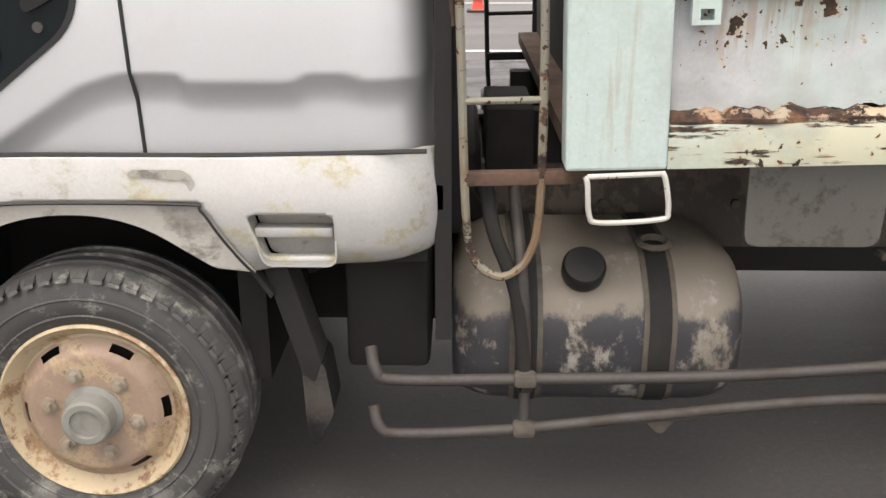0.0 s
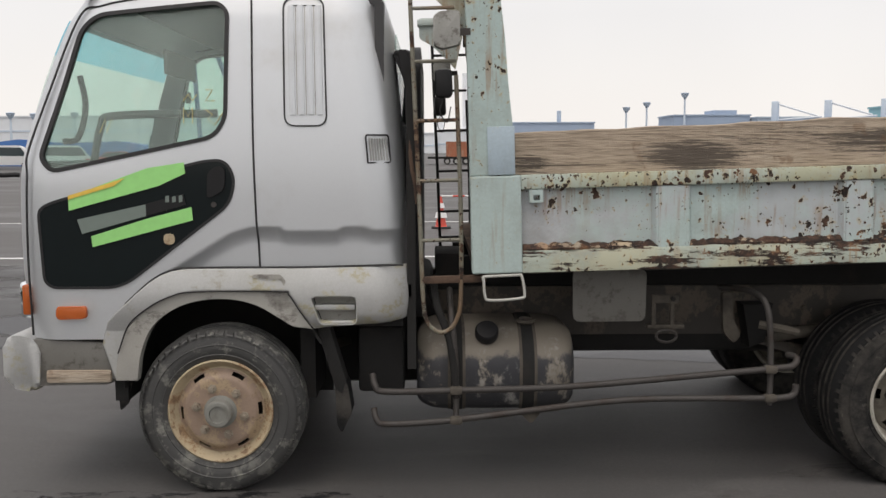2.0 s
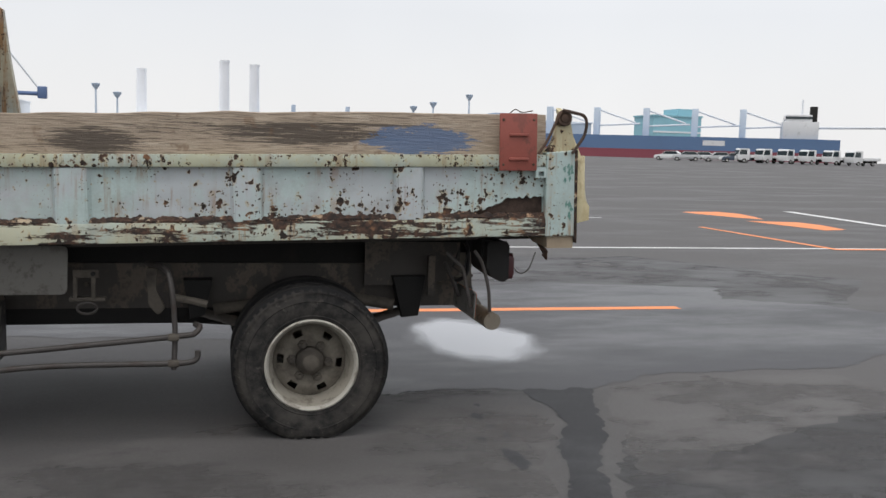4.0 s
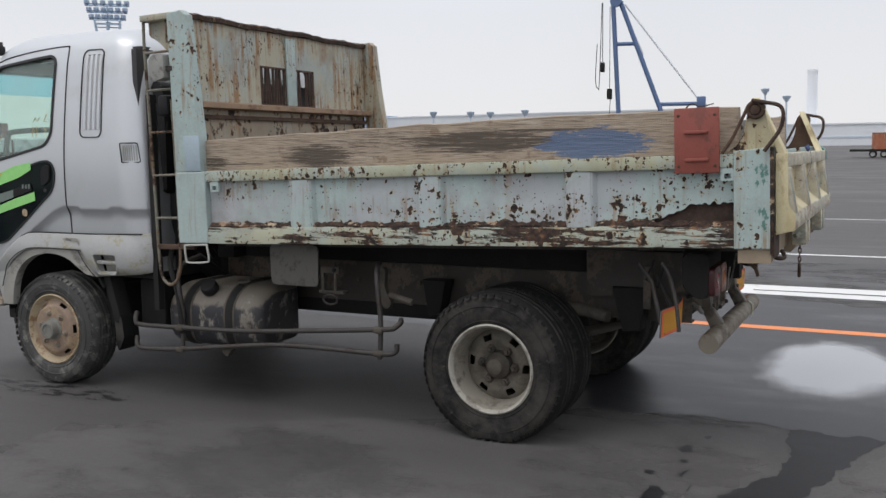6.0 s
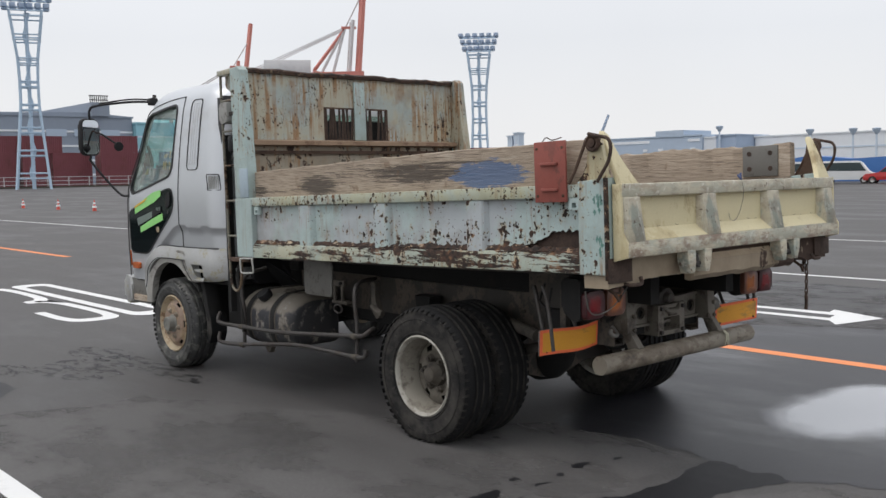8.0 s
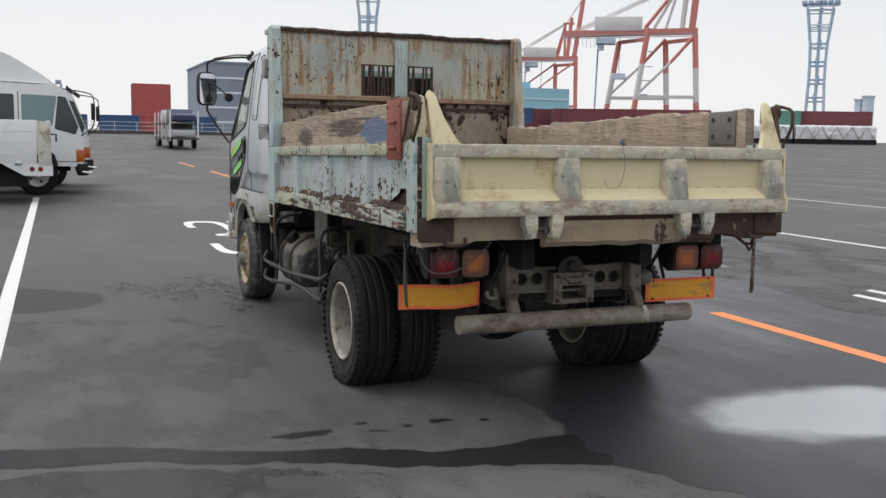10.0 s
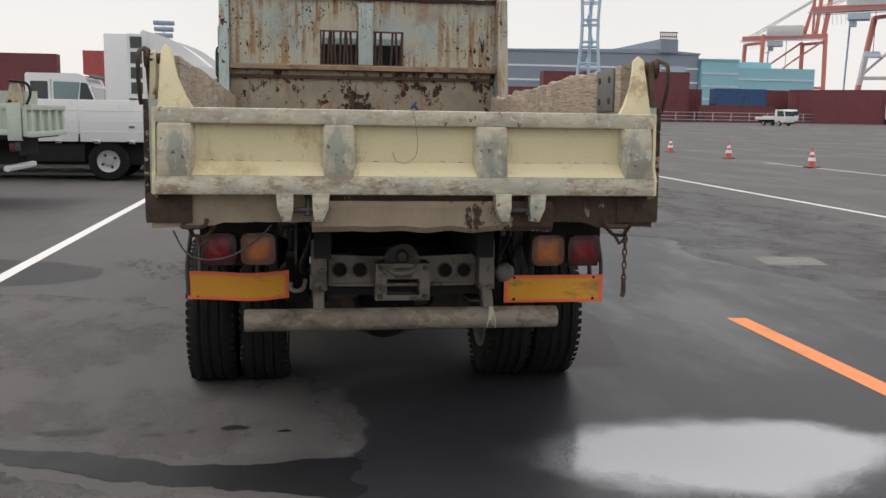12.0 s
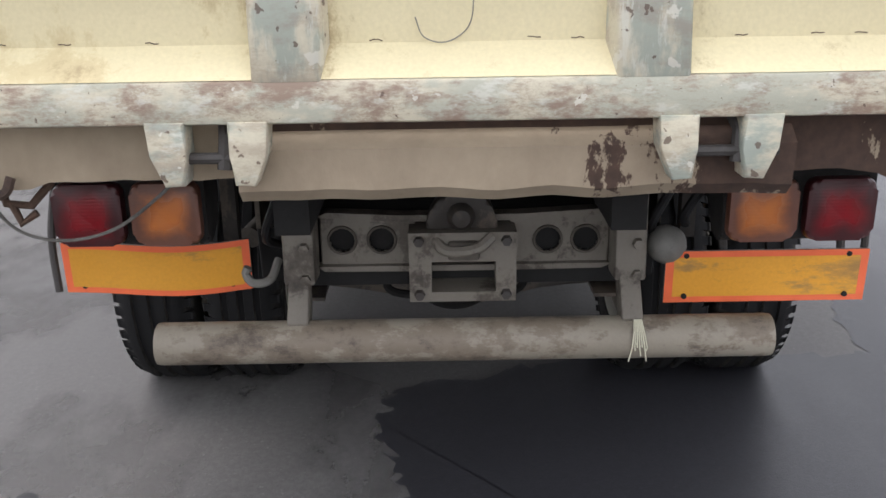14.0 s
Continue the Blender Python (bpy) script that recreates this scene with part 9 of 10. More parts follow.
for x, y, src, yaw in ((69.5, 132.6, far_car, 140), (71.5, 130.8, far_silver, 155), (77.6, 127.6, far_car, 150), (79.8, 126.3, far_truck, 170), (82.2, 124.9, far_truck, 190), (87.3, 121.6, far_truck, 190), (89.9, 119.8, far_truck, 195), (92.4, 118.0, far_truck, 190), (96.5, 114.5, far_car, 200), (99.5, 112.0, far_silver, 190),
                       (-23.0, 81.5, far_car, 195), (-20.5, 82.5, far_van, 195), (-17.5, 83.5, far_red, 190), (-14.0, 84.5, far_car, 15), (-34.0, 77.5, far_van, 15), (-111.0, 65.6, far_truck, 20), (-124.0, 73.2, far_truck, 20)):
    copy_thing(src, Matrix.Translation((x, y, rise(x, y))) @ Matrix.Rotation(radians(yaw), 4, "Z"))
lift = thing("forklift", (7.9, 92, 0), "white forklift truck with a roof guard parked far across the yard", "forklift")
part("body", prism(bmesh.new(), rounded([(7.4, 0.45), (9.2, 0.45), (9.3, 1.3), (8.6, 1.5), (7.5, 1.45)], 0.15), 91.2, 92.6, bevel=0.06), M_VAN, lift)
part("guard", bar([(7.55, 91.3, 1.4), (7.75, 91.35, 2.6), (8.75, 91.35, 2.6), (9.0, 91.3, 1.4)], [(7.55, 92.5, 1.4), (7.75, 92.45, 2.6), (8.75, 92.45, 2.6), (9.0, 92.5, 1.4)], [(7.75, 91.35, 2.6), (7.75, 92.45, 2.6)], [(8.75, 91.35, 2.6), (8.75, 92.45, 2.6)], r=0.06), M_FRAME, lift, "black roof guard")
part("seat", boxes((8.2, 8.6, 91.7, 92.1, 1.45, 2.0), bevel=0.06), M_BLACK, lift)
part("mast", boxes((7.15, 7.3, 91.3, 91.5, 0.2, 2.2), (7.15, 7.3, 92.3, 92.5, 0.2, 2.2)), M_FRAME, lift)
for x in (7.75, 8.95):
    for y in (91.25, 92.55):
        simple_wheel(lift, x, y, 0.4, 0.4, 0.25, "y")
lift.matrix_basis = Matrix.Translation((0, 0, rise(8, 92))) @ lift.matrix_basis
trailer = thing("flat_trailer", (4.5, 92, 0), "dark low trailer carrying a rusty container far across the yard", "trailer")
part("deck", boxes((0.5, 7.0, 90.8, 93.0, 0.55, 0.75)), M_FRAME, trailer)
for x in (2.4, 3.3, 4.2):
    for y in (90.95, 92.85):
        simple_wheel(trailer, x, y, 0.32, 0.32, 0.25, "y")
trailer.matrix_basis = Matrix.Translation((0, 0, rise(4, 92))) @ trailer.matrix_basis
sheeted = thing("covered_goods", (-36.5, 84.5, 0), "goods under a bright blue tarpaulin behind parked cars", "covered goods")
part("cover", prism(bmesh.new(), rounded([(-41.0, 0), (-25.0, 0), (-25.3, 1.9), (-28.0, 2.3), (-33.0, 2.1), (-37.0, 2.5), (-40.6, 2.0)], 0.3), 86.5, 89.0, bevel=0.2), plain("bright_blue_tarpaulin", (0.05, 0.16, 0.42), 0.5), sheeted)
sheeted.matrix_basis = Matrix.Translation((0, 0, rise(-33, 87))) @ sheeted.matrix_basis

# car transporter near the fence
carrier = thing("car_transporter", (-70, 8.4, 0), "car transporter loaded with vehicles parked far across the yard", "truck")
part("deck", boxes((-78, -66, 7.5, 9.7, 0.7, 0.85), (-78, -66, 7.5, 9.7, 1.9, 2.0)), M_DUST, carrier)
for x in (-78, -75, -72, -69, -66.1):
    for y in (7.55, 9.62):
        part("upright", bar([(x, y, 0.6), (x + 0.3, y, 2.9)], r=0.06), M_VAN, carrier)
for x, z in ((-68.3, 2.0), (-73.2, 2.0), (-68.3, 0.85), (-73.2, 0.85)):
    for_body = prism(bmesh.new(), rounded([(x - 2.1, z + 0.1), (x + 2.1, z + 0.1), (x + 2.1, z + 0.6), (x + 0.9, z + 0.7), (x + 0.4, z + 1.05), (x - 1.2, z + 1.05), (x - 2.1, z + 0.7)], 0.1), 7.75, 9.45, bevel=0.04)
    part("carried_car", for_body, M_CARBLUE if x > -70 and z > 1.5 else M_CARGREY, carrier)
for x in (-77, -75.8, -67.5):
    for y in (7.7, 9.5):
        simple_wheel(carrier, x, y, 0.45, 0.45, 0.3, "y")


carrier.matrix_basis = Matrix.Translation((0, 1.9, rise(-72, 10))) @ carrier.matrix_basis


# ---- containers ----
def container(at, yaw, length, paint, label):
    """A shipping container with corrugated walls; at is the middle of its base."""
    W, H = 2.44, 2.59
    t = thing("shipping_container", (0, 0, 0), label, "container", "stacked containers")
    part("frame", boxes((-length / 2, -length / 2 + 0.16, -W / 2, -W / 2 + 0.16, 0, H), (-length / 2, -length / 2 + 0.16, W / 2 - 0.16, W / 2, 0, H), (length / 2 - 0.16, length / 2, -W / 2, -W / 2 + 0.16, 0, H), (length / 2 - 0.16, length / 2, W / 2 - 0.16, W / 2, 0, H),
                        (-length / 2, length / 2, -W / 2, -W / 2 + 0.1, H - 0.12, H), (-length / 2, length / 2, W / 2 - 0.1, W / 2, H - 0.12, H), (-length / 2, length / 2, -W / 2, -W / 2 + 0.1, 0, 0.16), (-length / 2, length / 2, W / 2 - 0.1, W / 2, 0, 0.16)), paint, t)
    n = int(length / 0.30)
    for s in (-1, 1):
        bm = bmesh.new()
        rows = []
        for i in range(4 * n + 1):
            x = -length / 2 + 0.1 + (length - 0.2) * i / (4 * n)
            d = 0.02 if i % 4 in (0, 1) else 0.07
            rows.append((bm.verts.new((x, s * (W / 2 - d), 0.1)), bm.verts.new((x, s * (W / 2 - d), H - 0.1))))
        for a, b in zip(rows, rows[1:]):
            bm.faces.new((a[0], b[0], b[1], a[1]))
        part("side_wall", bm, paint, t, smooth=0)
    part("roof", boxes((-length / 2 + 0.05, length / 2 - 0.05, -W / 2 + 0.05, W / 2 - 0.05, H - 0.08, H - 0.02)), paint, t)
    for s in (-1, 1):
        end = part("end_door", boxes((*sorted((s * (length / 2 - 0.04), s * (length / 2 - 0.08))), -W / 2 + 0.1, W / 2 - 0.1, 0.1, H - 0.1)), paint, t)
        for y in (-0.8, -0.3, 0.3, 0.8):
            part("lock_rod", bar([(s * (length / 2 - 0.02), y, 0.15), (s * (length / 2 - 0.02), y, H - 0.15)], r=0.025, n=6), M_PLATE, end)
    t.matrix_basis = Matrix.Translation(at) @ Matrix.Rotation(radians(yaw), 4, "Z")
    return t


M_CRED = surface("dark_red_container_paint", (0.17, 0.045, 0.055), (0.12, 0.04, 0.035), 0.6, 0.0, 0.8, 0.4)
M_CBLUE = surface("blue_container_paint", (0.03, 0.085, 0.20), (0.03, 0.05, 0.10), 0.6, 0.0, 0.8, 0.4)
M_CGREEN = surface("green_container_paint", (0.10, 0.24, 0.19), (0.07, 0.14, 0.12), 0.6, 0.0, 0.8, 0.4)
# Faded red, lifted further so the colour carries distance haze.
M_CRED2 = surface("faded_haze_paled_red_paint", (0.44, 0.09, 0.085), (0.28, 0.09, 0.08), 0.6, 0.0, 0.8, 0.4)
M_CRUSTY = surface("rusty_container_paint", (0.36, 0.13, 0.07), (0.42, 0.33, 0.25), 0.7, 0.0, 1.2, 0.6)
M_CWHITE = surface("white_container_paint", (0.62, 0.63, 0.64), (0.4, 0.4, 0.4), 0.6, 0.0, 0.8, 0.3)
Z0 = 1.22
c20 = container((-152.5, 10.8, Z0), 90, 6.06, M_CBLUE, "blue corrugated shipping container on the ground")
c40 = container((-155, 16.0, Z0), 90, 6.06, M_CRED2, "faded red corrugated shipping container")
d20 = container((-140.7, 62.0, Z0), 90, 6.06, M_CRED, "dark red corrugated shipping container in a stack")
d40 = container((-140.0, 76.0, Z0), 90, 12.19, M_CRED, "long dark red corrugated shipping container")
container((-137.0, 72.3, Z0 + 2.6), 90, 8.6, M_CBLUE, "blue corrugated shipping container in a stack")
g40 = container((-113.4, 109.8, Z0 + 2.6), 54, 6.06, M_CGREEN, "green corrugated shipping container in a stack")
for src, x, y, z, yaw in ((c20, -152.5, 3.0, 0, 90), (c40, -155, 16.0, 2.6, 90), (c40, -155, 16.0, 5.2, 90), (c20, -152.5, 23.0, 0, 90),
                          (d20, -140.7, 62.0, 2.6, 90), (d20, -140.7, 62.0, 5.2, 90), (d20, -142.5, 65.0, 0, 90), (d20, -142.5, 65.0, 2.6, 90), (d20, -143.6, 55.6, 0, 90), (d20, -143.6, 55.6, 2.6, 90),
                          (d20, -144.6, 51.4, 0, 90), (d20, -144.6, 51.4, 2.6, 90), (d20, -144.6, 51.4, 5.2, 90), (d20, -145.6, 45.0, 0, 90), (d20, -145.6, 45.0, 2.6, 90), (d20, -145.6, 45.0, 5.2, 90), (d20, -146.5, 38.7, 0, 90), (d20, -146.5, 38.7, 2.6, 90),
                          (d40, -140.0, 76.0, 2.6, 90), (d40, -133.5, 86.0, 0, 66), (d40, -133.5, 86.0, 2.6, 66), (d40, -137.0, 72.3, 0, 90),
                          *[(d40, -124.2 + 7.2 * i, 96.8 + 9.95 * i, z, 54) for i in (-1, 0) for z in (0.0, 2.6)], (d40, -117.0, 106.7, 0, 54), (d40, -109.8, 116.7, 0, 54), (d40, -109.8, 116.7, 2.6, 54), (g40, -102.6, 126.6, 0, 54), (d40, -127.6, 87.2, 0, 54),
                          *[(c40, -165, -31.4, 2.6 * i, 90) for i in range(4)], *[(d40, -178, -48.0, 2.6 * i, 90) for i in range(4)]):
    copy_thing(src, Matrix.Translation((x, y, Z0 + z)) @ Matrix.Rotation(radians(yaw), 4, "Z"))
copy_thing(c40, Matrix.Translation((-40, -26, 0)) @ Matrix.Rotation(radians(60), 4, "Z"))
copy_thing(c40, Matrix.Translation((-46, -36, 0)) @ Matrix.Rotation(radians(75), 4, "Z"))
container((4.6, 92.0, rise(4.6, 92) + 0.76), 0, 4.6, M_CRUSTY, "rusty orange-brown half-height container on a low trailer").scale = (1.0, 1.0, 0.56)

# tarpaulin-wrapped loads on low wagons
M_TARP = surface("white_wrinkled_tarpaulin", (0.66, 0.67, 0.69), (0.36, 0.37, 0.39), 0.55, 0.0, 0.9, 0.5, 6.0, 0.12, 0.6)


def tarp_load(at, yaw):
    t = thing("tarpaulin_load", (0, 0, 0), "long load wrapped in wrinkled white tarpaulin", "wrapped load", "wrapped loads")
    bm = bmesh.new()
    nx, prof_t = 80, [(-1.25, 0.75), (-1.28, 1.1), (-1.26, 1.5), (-1.28, 1.9), (-1.26, 2.3), (-1.25, 2.6), (-1.0, 2.85), (0, 2.9), (1.0, 2.85), (1.25, 2.6), (1.28, 1.9), (1.28, 1.5), (1.25, 0.75)]
    rows = []
    for i in range(nx + 1):
        x = -5.9 + 11.8 * i / nx
        row = []
        for y, z in prof_t:
            fold = 0.16 * noise.noise((x * 1.3, z * 1.6 + y, at[0])) + 0.26 * abs(noise.noise((x * 2.1 + z * 1.7, z * 1.5, at[1])))
            row.append(bm.verts.new((x, y + fold * (1 if y > 0 else -1), z + 0.5 * fold)))
        rows.append(row)
    for a, b in zip(rows, rows[1:]):
        for j in range(len(prof_t) - 1):
            bm.faces.new((a[j], a[j + 1], b[j + 1], b[j]))
    bm.faces.new(rows[0]), bm.faces.new(rows[-1][::-1])
    part("tarpaulin", bm, M_TARP, t, smooth=12)
    part("skid", boxes((-6, 6, -1.2, 1.2, 0.0, 0.74)), M_FRAME, t)
    for i in range(5):
        x = -5.6 + 2.2 * i
        for s in (-1, 1):
            part("lashing", bar([(x, s * 1.5, 0.8), (x + 0.5, s * 1.58, 1.6), (x + 1.1, s * 1.5, 2.75), (x + 1.7, s * 1.58, 1.7), (x + 2.2, s * 1.5, 0.8)], r=0.055, n=5), M_PLATE, t)
    t.matrix_basis = Matrix.Translation(at) @ Matrix.Rotation(radians(yaw), 4, "Z")
    return t


for i in range(3):
    tarp_load((-121.2 + 7.2 * i, 95.0 + 9.95 * i, Z0), 54 + 180)

# yard fence
M_FENCE = plain("white_fence_steel", (0.5, 0.5, 0.5), 0.6)
fence = thing("yard_fence", (-132, 30, 0), "low white steel fence along the yard's edge", "fence")
post0 = part("fence_post", boxes((-132.05, -131.95, -30.05, -29.95, 1.0, 2.65)), M_FENCE, fence)
for i in range(1, 39):
    shared("fence_post", post0.data, fence, Matrix.Translation((0, 3.0 * i, 0)))
for z in (1.5, 2.05, 2.6):
    part("fence_rail", boxes((-132.02, -131.98, -30, 85, z - 0.04, z + 0.04)), M_FENCE, fence)
part("kerb", boxes((-132.4, -131.6, -30, 85, 0.8, 1.3)), M_DUST, fence)

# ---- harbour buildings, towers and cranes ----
# Wall colours are paled towards blue-grey to stand in for distance haze.
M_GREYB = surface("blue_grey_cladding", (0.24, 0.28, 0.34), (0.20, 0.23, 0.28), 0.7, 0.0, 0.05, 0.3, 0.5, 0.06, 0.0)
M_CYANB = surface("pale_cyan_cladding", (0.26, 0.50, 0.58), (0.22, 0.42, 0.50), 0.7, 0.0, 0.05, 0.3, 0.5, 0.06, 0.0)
M_PALEB = surface("haze_paled_blue_grey_wall", (0.52, 0.60, 0.69), (0.48, 0.56, 0.65), 0.8, 0.0, 0.04, 0.3, 0.5, 0.06, 0.0)
M_PALEW = surface("haze_paled_grey_wall", (0.70, 0.73, 0.76), (0.63, 0.66, 0.7), 0.8, 0.0, 0.04, 0.3, 0.5, 0.06, 0.0)
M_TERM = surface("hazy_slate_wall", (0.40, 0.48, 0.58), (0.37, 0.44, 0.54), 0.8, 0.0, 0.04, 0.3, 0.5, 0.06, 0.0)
M_BLUEB = surface("haze_paled_slate_wall", (0.33, 0.41, 0.53), (0.30, 0.37, 0.48), 0.8, 0.0, 0.04, 0.3, 0.5, 0.06, 0.0)
M_HAZE = surface("haze_paled_concrete", (0.80, 0.82, 0.85), (0.74, 0.77, 0.8), 0.9, 0.0, 0.05, 0.3, 0.5, 0.04, 0.0)
M_TOWER = surface("pale_blue_tower_steel", (0.42, 0.54, 0.66), (0.36, 0.46, 0.56), 0.6, 0.0, 0.5, 0.3)
# The crane red is lightened to carry the haze in its colour.
M_CRANE_R = surface("haze_paled_crane_red", (0.58, 0.21, 0.17), (0.48, 0.23, 0.19), 0.6, 0.0, 0.2, 0.4)
M_CRANE_W = surface("white_crane_paint", (0.62, 0.60, 0.60), (0.5, 0.47, 0.47), 0.6, 0.0, 0.2, 0.4)
M_CRANE_B = surface("blue_crane_paint", (0.10, 0.16, 0.30), (0.08, 0.12, 0.22), 0.6, 0.0, 0.2, 0.4)


def building(name, x0, x1, y0, y1, h, wall, label, bands=0, windows=0, band_mat=None, face="x"):
    """A large block; its face towards the yard carries ribbon bands and rows of windows."""
    t = thing(name, ((x0 + x1) / 2, (y0 + y1) / 2, 0), label, "building")
    part("wall", boxes((x0, x1, y0, y1, 0, h)), wall, t)
    part("roof", boxes((x0 - 0.3, x1 + 0.3, y0 - 0.3, y1 + 0.3, h, h + 0.5)), wall, t)
    for i in range(bands):
        z = h * (i + 1) / (bands + 1)
        if face == "x":
            part("band", boxes((x1, x1 + 0.15, y0, y1, z - 0.25, z + 0.25)), band_mat or M_PALEW, t)
        else:
            part("band", boxes((x0, x1, y0 - 0.15, y0, z - 0.25, z + 0.25)), band_mat or M_PALEW, t)
    for r in range(windows):
        z = h * (r + 0.62) / windows
        n = int(((y1 - y0) if face == "x" else (x1 - x0)) / 4.0)
        for i in range(n):
            if face == "x":
                a = y0 + 1.5 + 4.0 * i
                part("window", boxes((x1, x1 + 0.2, a, a + 2.0, z - 0.7, z + 0.7)), M_CARGLASS, t)
            else:
                a = x0 + 1.5 + 4.0 * i
                part("window", boxes((a, a + 2.0, y0 - 0.2, y0, z - 0.7, z + 0.7)), M_CARGLASS, t)
    return t


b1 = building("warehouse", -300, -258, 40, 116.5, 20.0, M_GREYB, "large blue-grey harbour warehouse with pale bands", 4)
part("stair_tower", boxes((-300, -257, 104.4, 109.6, 20.4, 24.2)), M_GREYB, b1)
part("roof_rack", bar(*[[(-258, 104.6 + 0.6 * i, 24.2), (-258, 104.6 + 0.6 * i, 26.2)] for i in range(9)], [(-258, 104.4, 25.0), (-258, 109.6, 25.0)], [(-258, 104.2, 26.2), (-258, 109.8, 26.2)], r=0.14, n=5), M_FRAME, b1)
for i in range(3):
    part("dark_window_row", boxes((-257.85, -257.7, 92 + 7.6 * i, 97.5 + 7.6 * i, 14.6, 16.6)), M_TERM, b1)
part("ridge", prism(bmesh.new(), [(60, 20.5), (104, 21.4), (116.5, 20.5)], -299, -258.3, "x"), M_GREYB, b1)
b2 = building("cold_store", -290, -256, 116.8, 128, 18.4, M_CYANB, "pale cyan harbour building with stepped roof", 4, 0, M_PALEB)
part("lower_wing", boxes((-290, -256.5, 128, 152, 0, 16.6)), M_CYANB, b2)
part("upper_floor", boxes((-288, -262, 131, 141, 16.6, 18.6)), M_CYANB, b2)
for i in range(4):
    part("wing_band", boxes((-256.5, -256.3, 128, 152, 3.4 + 3.2 * i, 3.9 + 3.2 * i)), M_PALEB, b2)
building("cold_store", -420, -400, 262, 330, 15.0, M_PALEB, "long haze-paled building behind the cranes", 2, 0)
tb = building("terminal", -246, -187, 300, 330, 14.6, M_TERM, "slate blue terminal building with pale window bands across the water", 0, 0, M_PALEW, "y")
part("white_band", boxes((-240, -210, 299.8, 299.95, 12.6, 13.6), (-193, -188, 299.8, 299.95, 12.6, 13.6)), M_PALEW, tb, "white painted strip below the roof")
part("roof_house", boxes((-207, -194.7, 299.6, 318, 14.6, 17.0)), M_TERM, tb)
for x in (-240, -231, -213, -206, -192):
    for z in (6.0, 9.5):
        part("window", boxes((x, x + 2.0, 299.8, 299.95, z, z + 0.9)), M_PALEW, tb)
building("terminal", -187, -180.4, 301, 330, 13.6, M_PALEW, "haze-paled grey annex of the terminal across the water", 0, 0, M_PALEB, "y")
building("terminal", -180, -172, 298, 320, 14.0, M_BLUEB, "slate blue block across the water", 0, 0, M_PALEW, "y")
building("terminal", -171.6, -60, 310, 340, 13.4, M_PALEW, "long haze-paled warehouse across the water", 2, 0, M_PALEB, "y")
building("terminal", -60, 2, 330, 350, 8.0, M_PALEW, "low haze-paled warehouse across the water", 1, 0, M_PALEB, "y")
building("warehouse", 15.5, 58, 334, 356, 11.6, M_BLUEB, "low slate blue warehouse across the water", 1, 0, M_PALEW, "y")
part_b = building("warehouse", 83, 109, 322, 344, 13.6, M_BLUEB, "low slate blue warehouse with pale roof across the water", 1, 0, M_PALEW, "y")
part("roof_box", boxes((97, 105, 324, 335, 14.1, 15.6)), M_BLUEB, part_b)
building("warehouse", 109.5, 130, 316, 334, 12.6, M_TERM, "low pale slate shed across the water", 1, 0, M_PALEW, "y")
building("warehouse", 2, 15, 336, 356, 9.0, M_PALEW, "low haze-paled shed across the water", 1, 0, M_PALEB, "y")
for x in (26.8, 45.9):
    stack = thing("roof_vent", (x, 337, 0), "short grey roof stack on a warehouse across the water", "roof vent")
    part("stack", boxes((x - 0.7, x + 0.7, 336.5, 338, 11.0, 16.2), bevel=0.2), M_TERM, stack)
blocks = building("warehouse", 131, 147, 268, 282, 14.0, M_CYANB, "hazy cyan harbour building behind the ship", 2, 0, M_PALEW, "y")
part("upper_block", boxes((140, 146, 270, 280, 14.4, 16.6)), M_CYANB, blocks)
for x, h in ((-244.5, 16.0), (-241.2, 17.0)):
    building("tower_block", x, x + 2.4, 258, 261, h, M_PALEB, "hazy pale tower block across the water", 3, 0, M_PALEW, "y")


def light_pole(x, y, h, label="tall harbour light pole with a round head"):
    t = thing("light_pole", (x, y, 0), label, "light pole", "harbour light poles")
    part("pole", lathe(bmesh.new(), [(0.45, 0), (0.28, h)], 10, "z", (x, y, 0)), M_PALEB, t)
    part("head", lathe(bmesh.new(), [(0.3, h - 2.0), (1.25, h - 0.6), (1.35, h), (0.4, h + 0.2)], 14, "z", (x, y, 0)), M_TERM, t)


for x, y, h in ((68.7, 331.6, 17), (75.5, 330.1, 18.6), (86.2, 320.6, 21.2), (-37.4, 325, 20.0), (-30.9, 326, 17.5), (-178, 297, 17.4), (-146, 300, 14.8), (-131.6, 300, 14.4), (-125, 302, 14.2), (-113, 304, 14.6)):
    light_pole(x, y, h)
for x, y, h in ((3.1, 338, 30.3), (13.3, 338, 29.3), (-24.6, 342, 26.6)):
    ch = thing("chimney", (x, y, 0), "tall haze-paled concrete chimney across the water", "chimney", "harbour chimneys")
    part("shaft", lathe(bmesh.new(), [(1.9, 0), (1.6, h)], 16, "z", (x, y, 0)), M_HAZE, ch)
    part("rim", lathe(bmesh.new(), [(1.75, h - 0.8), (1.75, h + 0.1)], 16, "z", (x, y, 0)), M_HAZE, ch)


